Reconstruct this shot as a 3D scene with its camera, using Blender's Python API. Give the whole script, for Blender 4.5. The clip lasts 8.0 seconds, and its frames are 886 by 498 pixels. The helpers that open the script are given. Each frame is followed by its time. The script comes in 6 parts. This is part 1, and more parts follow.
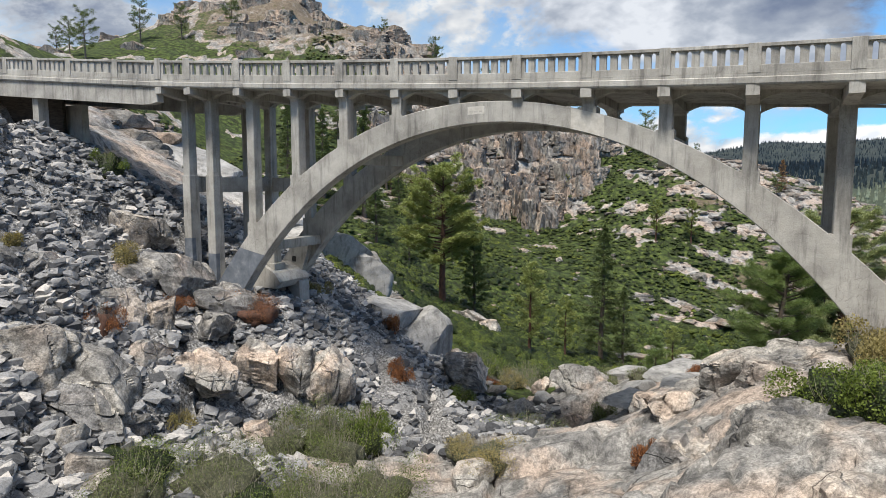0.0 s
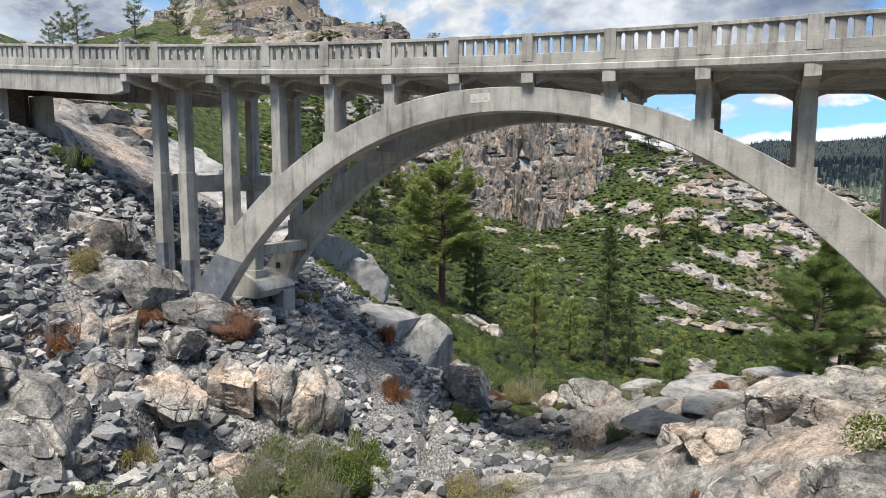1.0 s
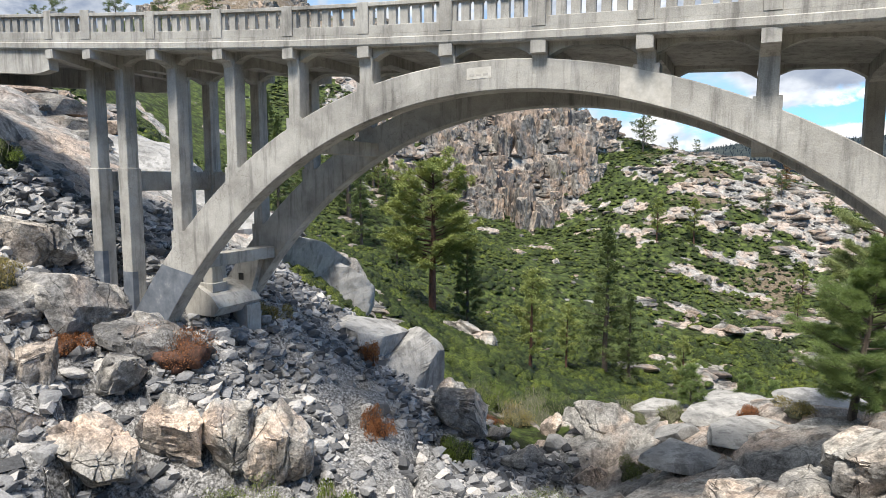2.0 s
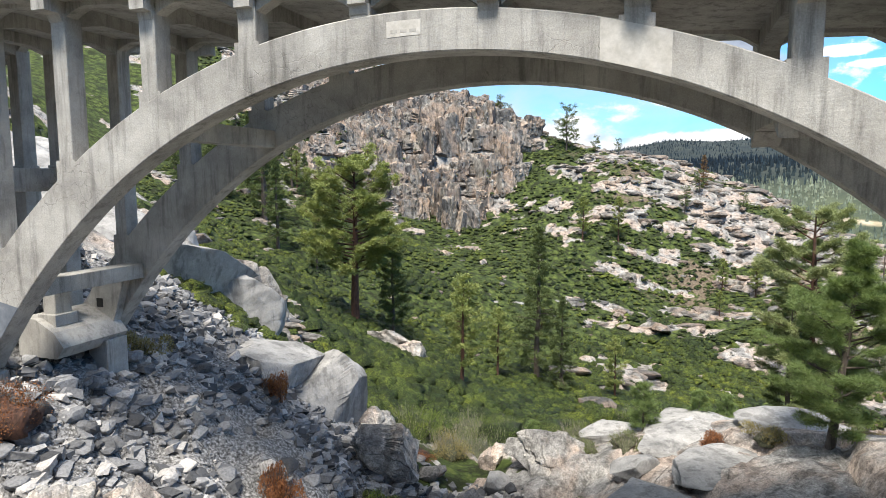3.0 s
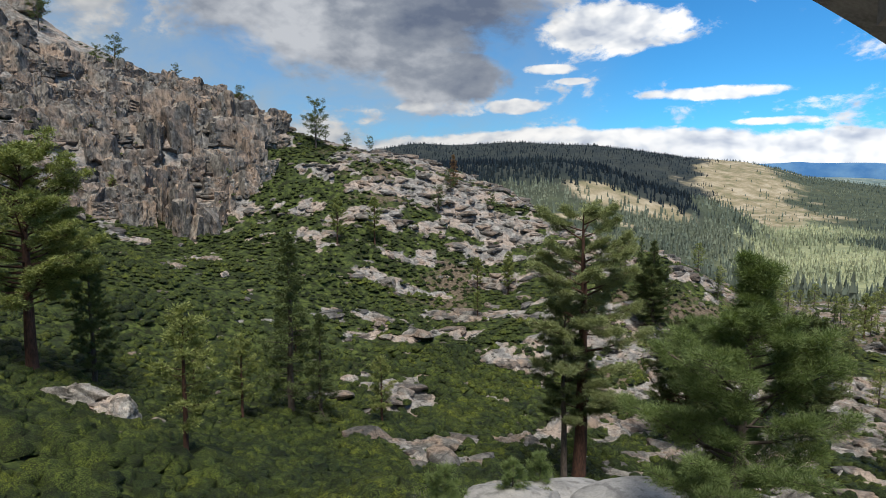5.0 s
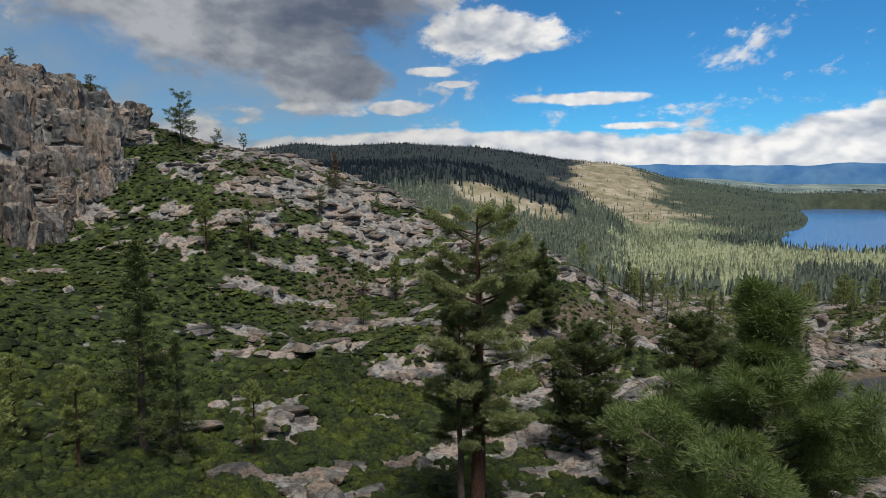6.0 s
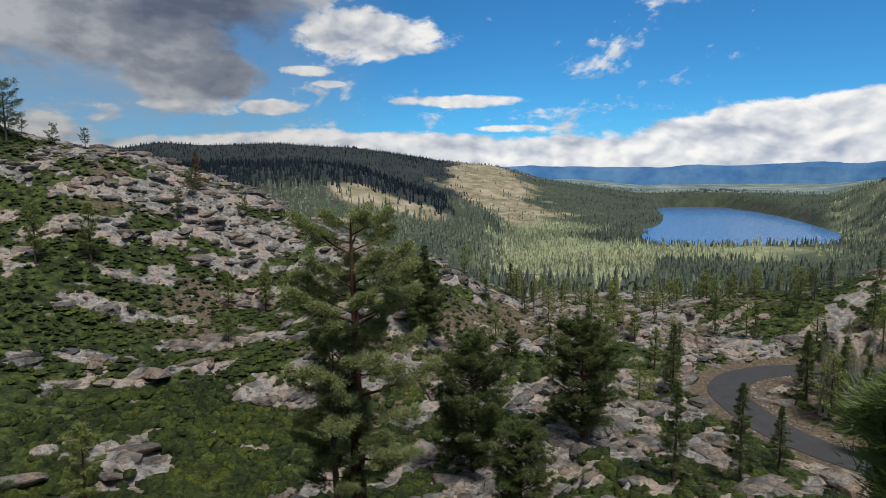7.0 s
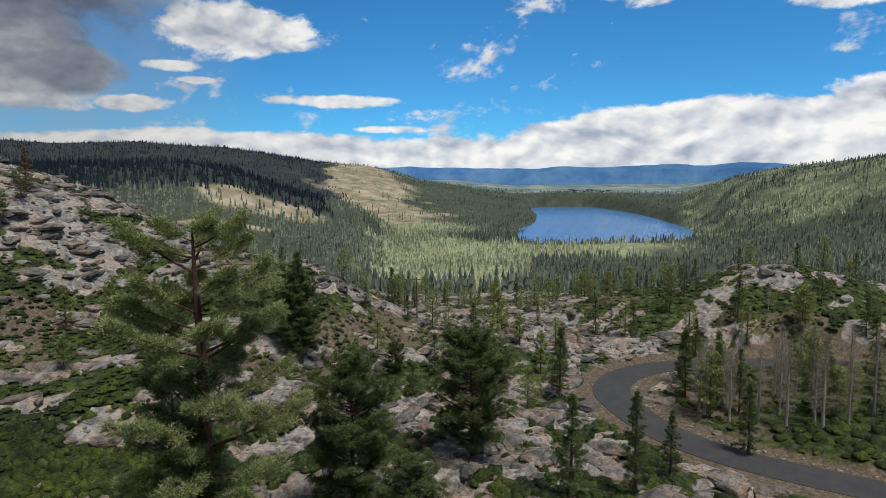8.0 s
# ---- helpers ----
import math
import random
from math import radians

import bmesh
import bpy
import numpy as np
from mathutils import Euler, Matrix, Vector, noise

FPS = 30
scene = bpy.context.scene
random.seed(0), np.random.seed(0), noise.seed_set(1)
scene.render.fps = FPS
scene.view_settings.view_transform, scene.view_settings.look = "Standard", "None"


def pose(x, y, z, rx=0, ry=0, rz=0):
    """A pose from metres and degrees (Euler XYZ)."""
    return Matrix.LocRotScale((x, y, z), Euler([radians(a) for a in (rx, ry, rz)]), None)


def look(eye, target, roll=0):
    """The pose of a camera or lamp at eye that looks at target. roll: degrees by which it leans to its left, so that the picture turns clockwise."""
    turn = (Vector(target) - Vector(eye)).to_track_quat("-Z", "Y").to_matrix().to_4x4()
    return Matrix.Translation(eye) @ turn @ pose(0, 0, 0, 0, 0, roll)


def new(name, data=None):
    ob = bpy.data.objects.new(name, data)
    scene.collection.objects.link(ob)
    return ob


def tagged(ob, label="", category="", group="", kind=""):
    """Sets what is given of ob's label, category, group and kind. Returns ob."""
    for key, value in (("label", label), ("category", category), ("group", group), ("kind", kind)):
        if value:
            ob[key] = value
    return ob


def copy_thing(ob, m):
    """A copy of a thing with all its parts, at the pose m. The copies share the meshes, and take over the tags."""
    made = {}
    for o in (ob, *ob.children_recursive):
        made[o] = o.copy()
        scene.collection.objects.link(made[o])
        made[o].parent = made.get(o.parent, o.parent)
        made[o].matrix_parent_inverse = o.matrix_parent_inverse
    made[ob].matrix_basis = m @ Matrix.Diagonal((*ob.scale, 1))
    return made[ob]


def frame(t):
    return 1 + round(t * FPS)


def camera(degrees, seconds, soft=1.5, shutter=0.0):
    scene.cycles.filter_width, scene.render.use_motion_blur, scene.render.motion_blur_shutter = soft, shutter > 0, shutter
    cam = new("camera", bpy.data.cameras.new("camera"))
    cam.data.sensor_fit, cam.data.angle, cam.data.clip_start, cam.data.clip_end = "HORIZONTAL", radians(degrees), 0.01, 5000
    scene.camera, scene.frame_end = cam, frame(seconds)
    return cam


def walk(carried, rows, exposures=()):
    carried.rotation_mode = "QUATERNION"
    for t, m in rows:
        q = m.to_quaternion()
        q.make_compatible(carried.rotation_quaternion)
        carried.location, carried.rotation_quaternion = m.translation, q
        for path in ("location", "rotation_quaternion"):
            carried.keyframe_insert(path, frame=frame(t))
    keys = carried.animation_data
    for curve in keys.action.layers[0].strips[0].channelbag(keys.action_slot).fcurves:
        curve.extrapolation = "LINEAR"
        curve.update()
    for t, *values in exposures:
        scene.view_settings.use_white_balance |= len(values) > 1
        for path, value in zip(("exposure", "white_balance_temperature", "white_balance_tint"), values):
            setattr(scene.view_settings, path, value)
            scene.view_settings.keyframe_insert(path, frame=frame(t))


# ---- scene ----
cam = camera(69.8, 8.0, soft=0.7)
METRES, EYE, TILT, LEAN, TURN = 60.0, 0.0, 0.0, 0.0, 0.0
ROWS = [
    (0.0, 0.0, 0.0, 0.0, 0.01, -6.04, -0.07),
    (0.5, 0.0001, 0.0339, 0.0, 0.0, -6.1, -0.06),
    (1.0, 0.0005, 0.0753, -0.0003, -0.0, -6.15, -0.06),
    (2.5, 0.002, 0.2305, -0.0034, -2.9, -6.27, 0.03),
    (3.0, 0.0078, 0.2881, -0.0037, -7.66, -6.29, 0.1),
    (3.5, 0.0188, 0.3509, -0.006, -13.29, -6.27, 0.14),
    (4.0, 0.0363, 0.4143, -0.0087, -19.02, -6.28, 0.18),
    (4.5, 0.0611, 0.478, -0.011, -24.52, -6.26, 0.13),
    (6.0, 0.1777, 0.6598, -0.0173, -40.02, -6.15, 0.21),
    (6.5, 0.2286, 0.7118, -0.018, -45.45, -6.13, 0.25),
    (7.0, 0.2851, 0.7622, -0.0208, -50.9, -6.1, 0.32),
    (7.5, 0.3442, 0.8067, -0.0218, -56.35, -6.08, 0.35),
    (8.0, 0.4085, 0.8443, -0.0228, -61.71, -6.07, 0.36),
]
walk(cam, [(t, pose(0, 0, EYE, TILT, LEAN, TURN) @ pose(METRES * x, METRES * y, METRES * z, 90 + pitch, roll, yaw)) for t, x, y, z, yaw, pitch, roll in ROWS],
     exposures=((0.0, 0.36), (2.5, 0.80), (3.6, 0.84), (4.5, 0.22), (6.0, -0.63), (8.0, -0.62)))

# ---- sky, clouds and sun ----
SUN_AZ, SUN_EL = -158.0, 64.0  # compass from +y, clockwise


class Nodes:
    """Small helper to write node trees as expressions."""

    def __init__(self, tree):
        self.tree = tree
        tree.nodes.clear()

    def add(self, kind, **inputs):
        node = self.tree.nodes.new(kind)
        for key, value in inputs.items():
            self.put(node.inputs[int(key[1:]) if key[0] == "i" and key[1:].isdigit() else key.replace("_", " ")], value)
        return node

    def put(self, socket, value):
        if isinstance(value, bpy.types.NodeSocket):
            self.tree.links.new(value, socket)
        else:
            socket.default_value = value

    def math(self, op, a, b=0.0, c=0.0, clamp=False):
        node = self.add("ShaderNodeMath", i0=a, i1=b, i2=c)
        node.operation, node.use_clamp = op, clamp
        return node.outputs[0]

    def mix(self, factor, a, b, blend="MIX"):
        node = self.tree.nodes.new("ShaderNodeMix")
        node.data_type, node.blend_type = "RGBA", blend
        self.put(node.inputs[0], factor), self.put(node.inputs[6], a), self.put(node.inputs[7], b)
        return node.outputs[2]

    def ramp(self, value, *stops):
        node = self.add("ShaderNodeValToRGB", Fac=value)
        ramp = node.color_ramp
        while len(ramp.elements) < len(stops):
            ramp.elements.new(0.5)
        for element, (place, colour) in zip(ramp.elements, stops):
            element.position = place
            element.color = (*colour, 1) if isinstance(colour, tuple) else (colour, colour, colour, 1)
        return node.outputs[0]

    def step(self, value, low, high):
        node = self.add("ShaderNodeMapRange", Value=value)
        node.interpolation_type = "SMOOTHSTEP"
        node.inputs[1].default_value, node.inputs[2].default_value = low, high
        return node.outputs[0]

    def noise(self, vector, scale, detail=6.0, rough=0.6, distort=0.0):
        node = self.add("ShaderNodeTexNoise", Vector=vector, Scale=scale, Detail=detail, Roughness=rough, Distortion=distort)
        return node.outputs[0]


world = bpy.data.worlds.new("sky")
scene.world = world
world.use_nodes = True
N = Nodes(world.node_tree)
sky = N.add("ShaderNodeTexSky")
sky.sky_type, sky.sun_disc = "NISHITA", False
sky.sun_elevation, sky.sun_rotation = radians(SUN_EL), radians(SUN_AZ)
sky.altitude, sky.air_density, sky.dust_density, sky.ozone_density = 2100, 1.0, 0.6, 2.0
way = N.add("ShaderNodeTexCoord").outputs["Generated"]
split = N.add("ShaderNodeSeparateXYZ", Vector=way)
azimuth = N.math("MULTIPLY", N.math("ARCTAN2", split.outputs[0], split.outputs[1]), 57.2958)
height = N.math("MULTIPLY", N.math("ARCSINE", split.outputs[2]), 57.2958)
flat = N.add("ShaderNodeCombineXYZ", X=N.math("MULTIPLY", azimuth, 0.085), Y=N.math("MULTIPLY", height, 0.14), Z=0.0).outputs[0]
puffs = N.noise(flat, 1.0, 10.0, 0.62, 0.35)
wisps = N.noise(flat, 4.2, 8.0, 0.66, 0.2)
def shifted(dx, dy):
    """The same heaps, looked up a little nearer to the sun: where they thin out, a cloud's flank is lit."""
    node = N.add("ShaderNodeVectorMath", i0=flat, i1=(dx, dy, 0.0))
    return N.math("ADD", N.math("MULTIPLY", N.noise(node.outputs[0], 1.0, 4.0, 0.55, 0.35), 0.7), N.math("MULTIPLY", N.noise(node.outputs[0], 3.4, 3.0, 0.5, 0.2), 0.3))


flank = N.math("SUBTRACT", shifted(0.0, 0.0), shifted(-0.05, 0.09))
edges = N.math("ADD", N.math("MULTIPLY", N.math("SUBTRACT", puffs, 0.5), 2.1), N.math("MULTIPLY", N.math("SUBTRACT", wisps, 0.5), 0.9))


def cloud(az, el, wide, high, gain):
    """One soft cloud body: its middle and half sizes in degrees of the sky."""
    a = N.math("POWER", N.math("DIVIDE", N.math("SUBTRACT", azimuth, az), wide), 2.0)
    b = N.math("POWER", N.math("DIVIDE", N.math("SUBTRACT", height, el), high), 2.0)
    body = N.math("SUBTRACT", 1.0, N.math("ADD", a, b), clamp=True)
    return N.math("MULTIPLY", body, gain)


def heap(*bodies):
    total = bodies[0]
    for body in bodies[1:]:
        total = N.math("MAXIMUM", total, body)
    return total


white_bodies = heap(cloud(40, 2.6, 24, 2.1, 1.25), cloud(62, 1.6, 18, 2.4, 1.2), cloud(78, 2.4, 17, 3.3, 1.35), cloud(92, 3.8, 24, 3.4, 1.3), cloud(106, 5.4, 20, 3.0, 1.2), cloud(44, 12.4, 7.5, 2.6, 0.85),
                    cloud(52.5, 7.0, 6.5, 0.7, 0.8), cloud(39, 9.4, 3.0, 0.5, 0.65), cloud(41, 8.4, 1.6, 0.35, 0.6), cloud(36, 6.4, 3.6, 0.8, 0.8), cloud(57, 4.6, 4, 0.4, 0.5), cloud(94, 13.8, 6, 1.5, 0.8), cloud(79, 16.0, 4.4, 2.4, 0.8),
                    cloud(30, 6.6, 5, 1.4, 0.7), cloud(20, 5.0, 7, 2.6, 0.5), cloud(6, 2.4, 24, 3.4, 0.9), cloud(20, 19, 9, 5, 0.6), cloud(-25, 14, 33, 20, 0.3), cloud(4, 16, 9, 6, 0.6))
grey_bodies = heap(cloud(22, 17.5, 21, 10.5, 1.25), cloud(30, 8.9, 7.0, 2.8, 1.3), cloud(8, 27, 44, 13, 1.0), cloud(-28, 18, 30, 18, 0.35), cloud(107, 6.2, 13, 1.9, 1.1))
overhead = N.step(N.math("ADD", height, N.math("MULTIPLY", edges, 9.0)), 30.0, 44.0)  # broken high cloud above the view
veil = N.mix(1.0, (3.6, 3.7, 3.9, 1), N.ramp(puffs, (0.35, 0.7), (0.65, 1.3)), "MULTIPLY")
white = N.step(N.math("ADD", white_bodies, N.math("MULTIPLY", edges, 1.2)), 0.14, 0.52)
grey = N.step(N.math("ADD", grey_bodies, N.math("MULTIPLY", edges, 0.85)), 0.12, 0.62)
lit = N.math("ADD", N.math("MULTIPLY", flank, 2.3), N.math("ADD", N.math("MULTIPLY", wisps, 0.12), 0.46), clamp=True)
white_tone = N.ramp(lit, (0.30, (4.6, 5.3, 6.6)), (0.48, (8.0, 8.4, 9.0)), (0.66, (11.6, 11.5, 11.3)))
grey_tone = N.ramp(N.math("ADD", N.math("ADD", N.math("MULTIPLY", N.noise(flat, 0.8, 6.0, 0.5, 0.2), 0.9), N.math("MULTIPLY", wisps, 0.2)), N.math("MULTIPLY", flank, -0.7)), (0.40, (6.4, 6.7, 7.2)), (0.54, (3.3, 3.7, 4.4)), (0.70, (1.6, 2.0, 2.9)))
blue = N.mix(1.0, sky.outputs[0], (0.37, 1.13, 1.58, 1), "MULTIPLY")
# a thin milky veil over the northern sky
milky = N.math("MULTIPLY", N.math("SUBTRACT", 1.0, N.step(azimuth, 22.0, 50.0)), N.ramp(puffs, (0.35, 0.4), (0.6, 0.85)))
blue = N.mix(milky, blue, (4.3, 5.2, 5.9, 1))
white_tone = N.mix(N.step(azimuth, 14.0, 46.0), N.mix(1.0, white_tone, (0.62, 0.63, 0.64, 1), "MULTIPLY"), white_tone)
east = N.mix(N.step(azimuth, 30.0, 62.0), (1.0, 1.0, 1.0, 1), (1.28, 1.28, 1.28, 1))  # the eastern sky is clearer and brighter
sky_colour = N.mix(overhead, N.mix(1.0, N.mix(grey, N.mix(white, blue, white_tone), grey_tone), east, "MULTIPLY"), veil)
back = N.add("ShaderNodeBackground", Color=sky_colour, Strength=0.098)
N.add("ShaderNodeOutputWorld", Surface=back.outputs[0])

sun = new("sun", bpy.data.lights.new("sun", "SUN"))
sun.data.energy, sun.data.angle, sun.data.color = 4.6, radians(17.0), (1.0, 0.945, 0.86)
az, el = radians(SUN_AZ), radians(SUN_EL)
sun.matrix_world = look((0, 0, 0), (-math.sin(az) * math.cos(el), -math.cos(az) * math.cos(el), -math.sin(el)))

# ---- helpers for meshes ----


def empty(name, label, category, group="", kind="", at=(0, 0, 0)):
    ob = new(name)
    ob.location = at
    return tagged(ob, label, category, group, kind)


def mesh_of(name, verts, faces, smooth=False):
    """A mesh from arrays: verts (n, 3), faces (m, 3 or 4)."""
    verts, faces = np.asarray(verts, np.float32), np.asarray(faces, np.int32)
    me = bpy.data.meshes.new(name)
    count, side = faces.shape
    me.vertices.add(len(verts)), me.loops.add(count * side), me.polygons.add(count)
    me.vertices.foreach_set("co", verts.ravel())
    me.loops.foreach_set("vertex_index", faces.ravel())
    me.polygons.foreach_set("loop_start", np.arange(0, count * side, side, dtype=np.int32))
    me.polygons.foreach_set("use_smooth", np.full(count, smooth))
    me.update(calc_edges=True)
    return me


def part(name, me, material, parent=None, label="", kind=""):
    """Links a mesh or bmesh as one object, under a thing or a part."""
    if isinstance(me, bmesh.types.BMesh):
        bm, me = me, bpy.data.meshes.new(name)
        bm.to_mesh(me)
        bm.free()
    if material and not me.materials:
        me.materials.append(material)
    ob = new(name, me)
    ob.parent = parent
    if parent is not None and parent.type == "EMPTY" and parent.parent is None:
        ob.matrix_parent_inverse = parent.matrix_basis.inverted()
    return tagged(ob, label, "", "", kind)


def grids(*axes):
    return np.meshgrid(*axes, indexing="ij")


def sweep(rows, closed=True, caps=True):
    """A skin through rows of points: rows (n, k, 3). Triangles and quads as quads."""
    rows = np.asarray(rows, float)
    n, k = rows.shape[:2]
    faces = []
    for i in range(n - 1):
        for j in range(k if closed else k - 1):
            a, b = i * k + j, i * k + (j + 1) % k
            faces.append((a, b, b + k, a + k))
    bm = bmesh.new()
    vs = [bm.verts.new(p) for p in rows.reshape(-1, 3)]
    for face in faces:
        bm.faces.new([vs[q] for q in face])
    if caps and closed:
        bm.faces.new(vs[:k][::-1]), bm.faces.new(vs[-k:])
    bmesh.ops.recalc_face_normals(bm, faces=bm.faces)
    return bm


# ---- value noise on arrays ----


def chance(ix, iy, seed=0):
    h = (ix.astype(np.int64) * 374761393 + iy.astype(np.int64) * 668265263 + seed * 974634777) & 0xFFFFFFFF
    h = ((h ^ (h >> 13)) * 1274126177) & 0xFFFFFFFF
    return ((h ^ (h >> 16)) & 0xFFFFFF) / float(0xFFFFFF)


def smooth(u):
    u = np.clip(u, 0, 1)
    return u * u * (3 - 2 * u)


def value_noise(x, y, seed=0):
    ix, iy = np.floor(x), np.floor(y)
    u, v = smooth(x - ix), smooth(y - iy)
    a, b = chance(ix, iy, seed), chance(ix + 1, iy, seed)
    c, d = chance(ix, iy + 1, seed), chance(ix + 1, iy + 1, seed)
    return (a + (b - a) * u) * (1 - v) + (c + (d - c) * u) * v


def fbm(x, y, size, octaves=5, seed=0, gain=0.5):
    total, weight, norm = 0.0, 1.0, 0.0
    for k in range(octaves):
        total = total + weight * (value_noise(x / size * 2 ** k + 17.3 * k, y / size * 2 ** k - 9.1 * k, seed + k) - 0.5)
        norm += weight
        weight *= gain
    return total / norm * 2


def cells(x, y, size, seed=0):
    """Jointed blocks: a random height for the nearest block, and how near the joint is."""
    x, y = np.asarray(x, float) / size, np.asarray(y, float) / size
    bx, by = np.floor(x), np.floor(y)
    first, second, pick = np.full(x.shape, 9.0), np.full(x.shape, 9.0), np.zeros(x.shape)
    for i in (-1, 0, 1):
        for j in (-1, 0, 1):
            cx, cy = bx + i, by + j
            d = np.hypot(cx + 0.15 + 0.7 * chance(cx, cy, seed) - x, cy + 0.15 + 0.7 * chance(cx, cy, seed + 5) - y)
            nearer = d < first
            second = np.where(nearer, first, np.minimum(second, d))
            pick = np.where(nearer, chance(cx, cy, seed + 9), pick)
            first = np.where(nearer, d, first)
    return pick, second - first

# ---- the lie of the land: coarse heights (rows go along +y), then rock and soil on top ----
NEAR = (-50, 10, -15, 11, [
    [-9.2, -9.2, -8.8, -8.5, -8.8, -9.5, -9.9, -9.4, -8.0, -6.2],
    [-5.8, -7.1, -7.7, -8.2, -9.8, -11.0, -10.3, -8.7, -6.0, -3.2],
    [-1.7, -4.3, -6.7, -8.5, -11.2, -12.2, -9.7, -7.5, -4.2, -0.6],
    [2.9, -0.9, -6.1, -11.1, -13.4, -12.7, -7.5, -5.3, -4.5, -2.1],
    [6.7, 4.0, -0.0, -8.9, -14.5, -15.2, -10.7, -8.7, -6.9, -7.6],
    [9.2, 7.9, 6.4, -4.3, -10.0, -16.4, -17.4, -14.1, -12.2, -16.5],
    [10.5, 7.7, 4.3, -4.6, -9.2, -17.1, -19.5, -13.6, -16.0, -23.0],
    [11.9, 7.8, 3.2, -3.7, -7.3, -17.1, -21.4, -17.8, -19.2, -25.5],
    [13.4, 8.5, 3.2, -3.5, -10.4, -21.0, -24.4, -22.9, -23.9, -27.5],
    [14.6, 8.5, 1.6, -6.7, -15.3, -23.4, -26.9, -27.4, -28.2, -29.9]])
MIDDLE = (-210, 64, -20, 58, [
    [10.4, 7.0, -1.6, -16.6, 3.6, -27.0, -40.5, -39.5, -32.0, -25.9],
    [22.3, 25.1, 26.4, -6.8, -13.4, -39.9, -46.3, -43.8, -37.6, -37.1],
    [33.4, 36.7, 35.8, -15.3, -47.5, -44.9, -42.7, -45.7, -46.5, -50.6],
    [45.9, 46.0, 32.2, -19.8, -44.1, -33.2, -34.0, -51.4, -55.1, -57.9],
    [50.5, 43.7, 23.0, -16.3, -21.6, -0.9, -19.9, -53.1, -59.5, -64.7],
    [52.6, 49.6, 42.3, 26.3, 27.7, 19.9, -21.7, -44.6, -58.2, -76.1],
    [58.1, 78.4, 87.4, 73.2, 48.3, 12.2, -27.5, -39.5, -55.8, -79.3],
    [53.4, 109.7, 129.6, 81.3, 31.0, -4.8, -35.3, -47.9, -58.1, -73.9],
    [42.4, 126.4, 148.8, 63.4, -3.2, -28.9, -50.4, -59.0, -60.7, -67.8]])
HILL = (-60, 30, 140, 30, [
    [-3.1, -13.0, -23.4, -37.6, -41.4, -31.6, -20.6, -17.4, -41.7],
    [3.4, -6.2, -14.8, -24.0, -30.0, -40.9, -31.1, -16.1, -38.5],
    [10.2, -1.9, -14.3, -25.2, -16.4, -14.9, -17.8, -10.2, -43.9],
    [21.3, 7.3, -8.8, -21.0, -2.7, 9.4, 3.5, -0.1, -51.2],
    [39.5, 28.2, 18.5, 17.2, 19.9, 11.8, 10.3, -4.3, -53.3],
    [60.9, 53.5, 46.7, 42.3, 32.6, 8.6, 1.2, -12.3, -40.3],
    [77.1, 74.0, 64.7, 52.8, 32.6, 6.6, -6.4, -16.0, -30.0],
    [78.4, 85.2, 66.7, 51.8, 29.7, 3.5, -13.0, -20.4, -30.4],
    [56.1, 84.2, 47.8, 36.5, 22.8, -0.0, -19.6, -28.1, -35.0]])


def spline(table, x, y):
    x0, dx, y0, dy, rows = table
    rows = np.array(rows)
    ny, nx = rows.shape

    def weights(u):
        i = np.floor(u)
        f = u - i
        return i.astype(int), ((1 - f) ** 3 / 6, (3 * f ** 3 - 6 * f ** 2 + 4) / 6, (-3 * f ** 3 + 3 * f ** 2 + 3 * f + 1) / 6, f ** 3 / 6)

    (i, wx), (j, wy) = weights((x - x0) / dx), weights((y - y0) / dy)
    total = np.zeros(np.shape(x))
    for a in range(4):
        for b in range(4):
            total = total + wx[a] * wy[b] * rows[np.clip(j - 1 + b, 0, ny - 1), np.clip(i - 1 + a, 0, nx - 1)]
    return total


def box_weight(x, y, x0, x1, y0, y1, edge):
    d = np.minimum(np.minimum(x - x0, x1 - x), np.minimum(y - y0, y1 - y))
    return smooth(d / edge)


LAKE_LEVEL = -110.0


def lake_depth(az, r):
    """How far inside the lake's shore, in degrees of compass (below zero: on land)."""
    west = np.interp(r, [1000, 1150, 1680, 2100, 2490, 2750], [75, 68.6, 70.2, 70.0, 68.8, 71])
    east = np.interp(r, [1000, 1150, 1480, 2140, 2700, 2800], [75, 82.4, 82.6, 78.6, 74.8, 72])
    return np.where((r > 1060) & (r < 2720), np.minimum(az - west, east - az), -9.0)


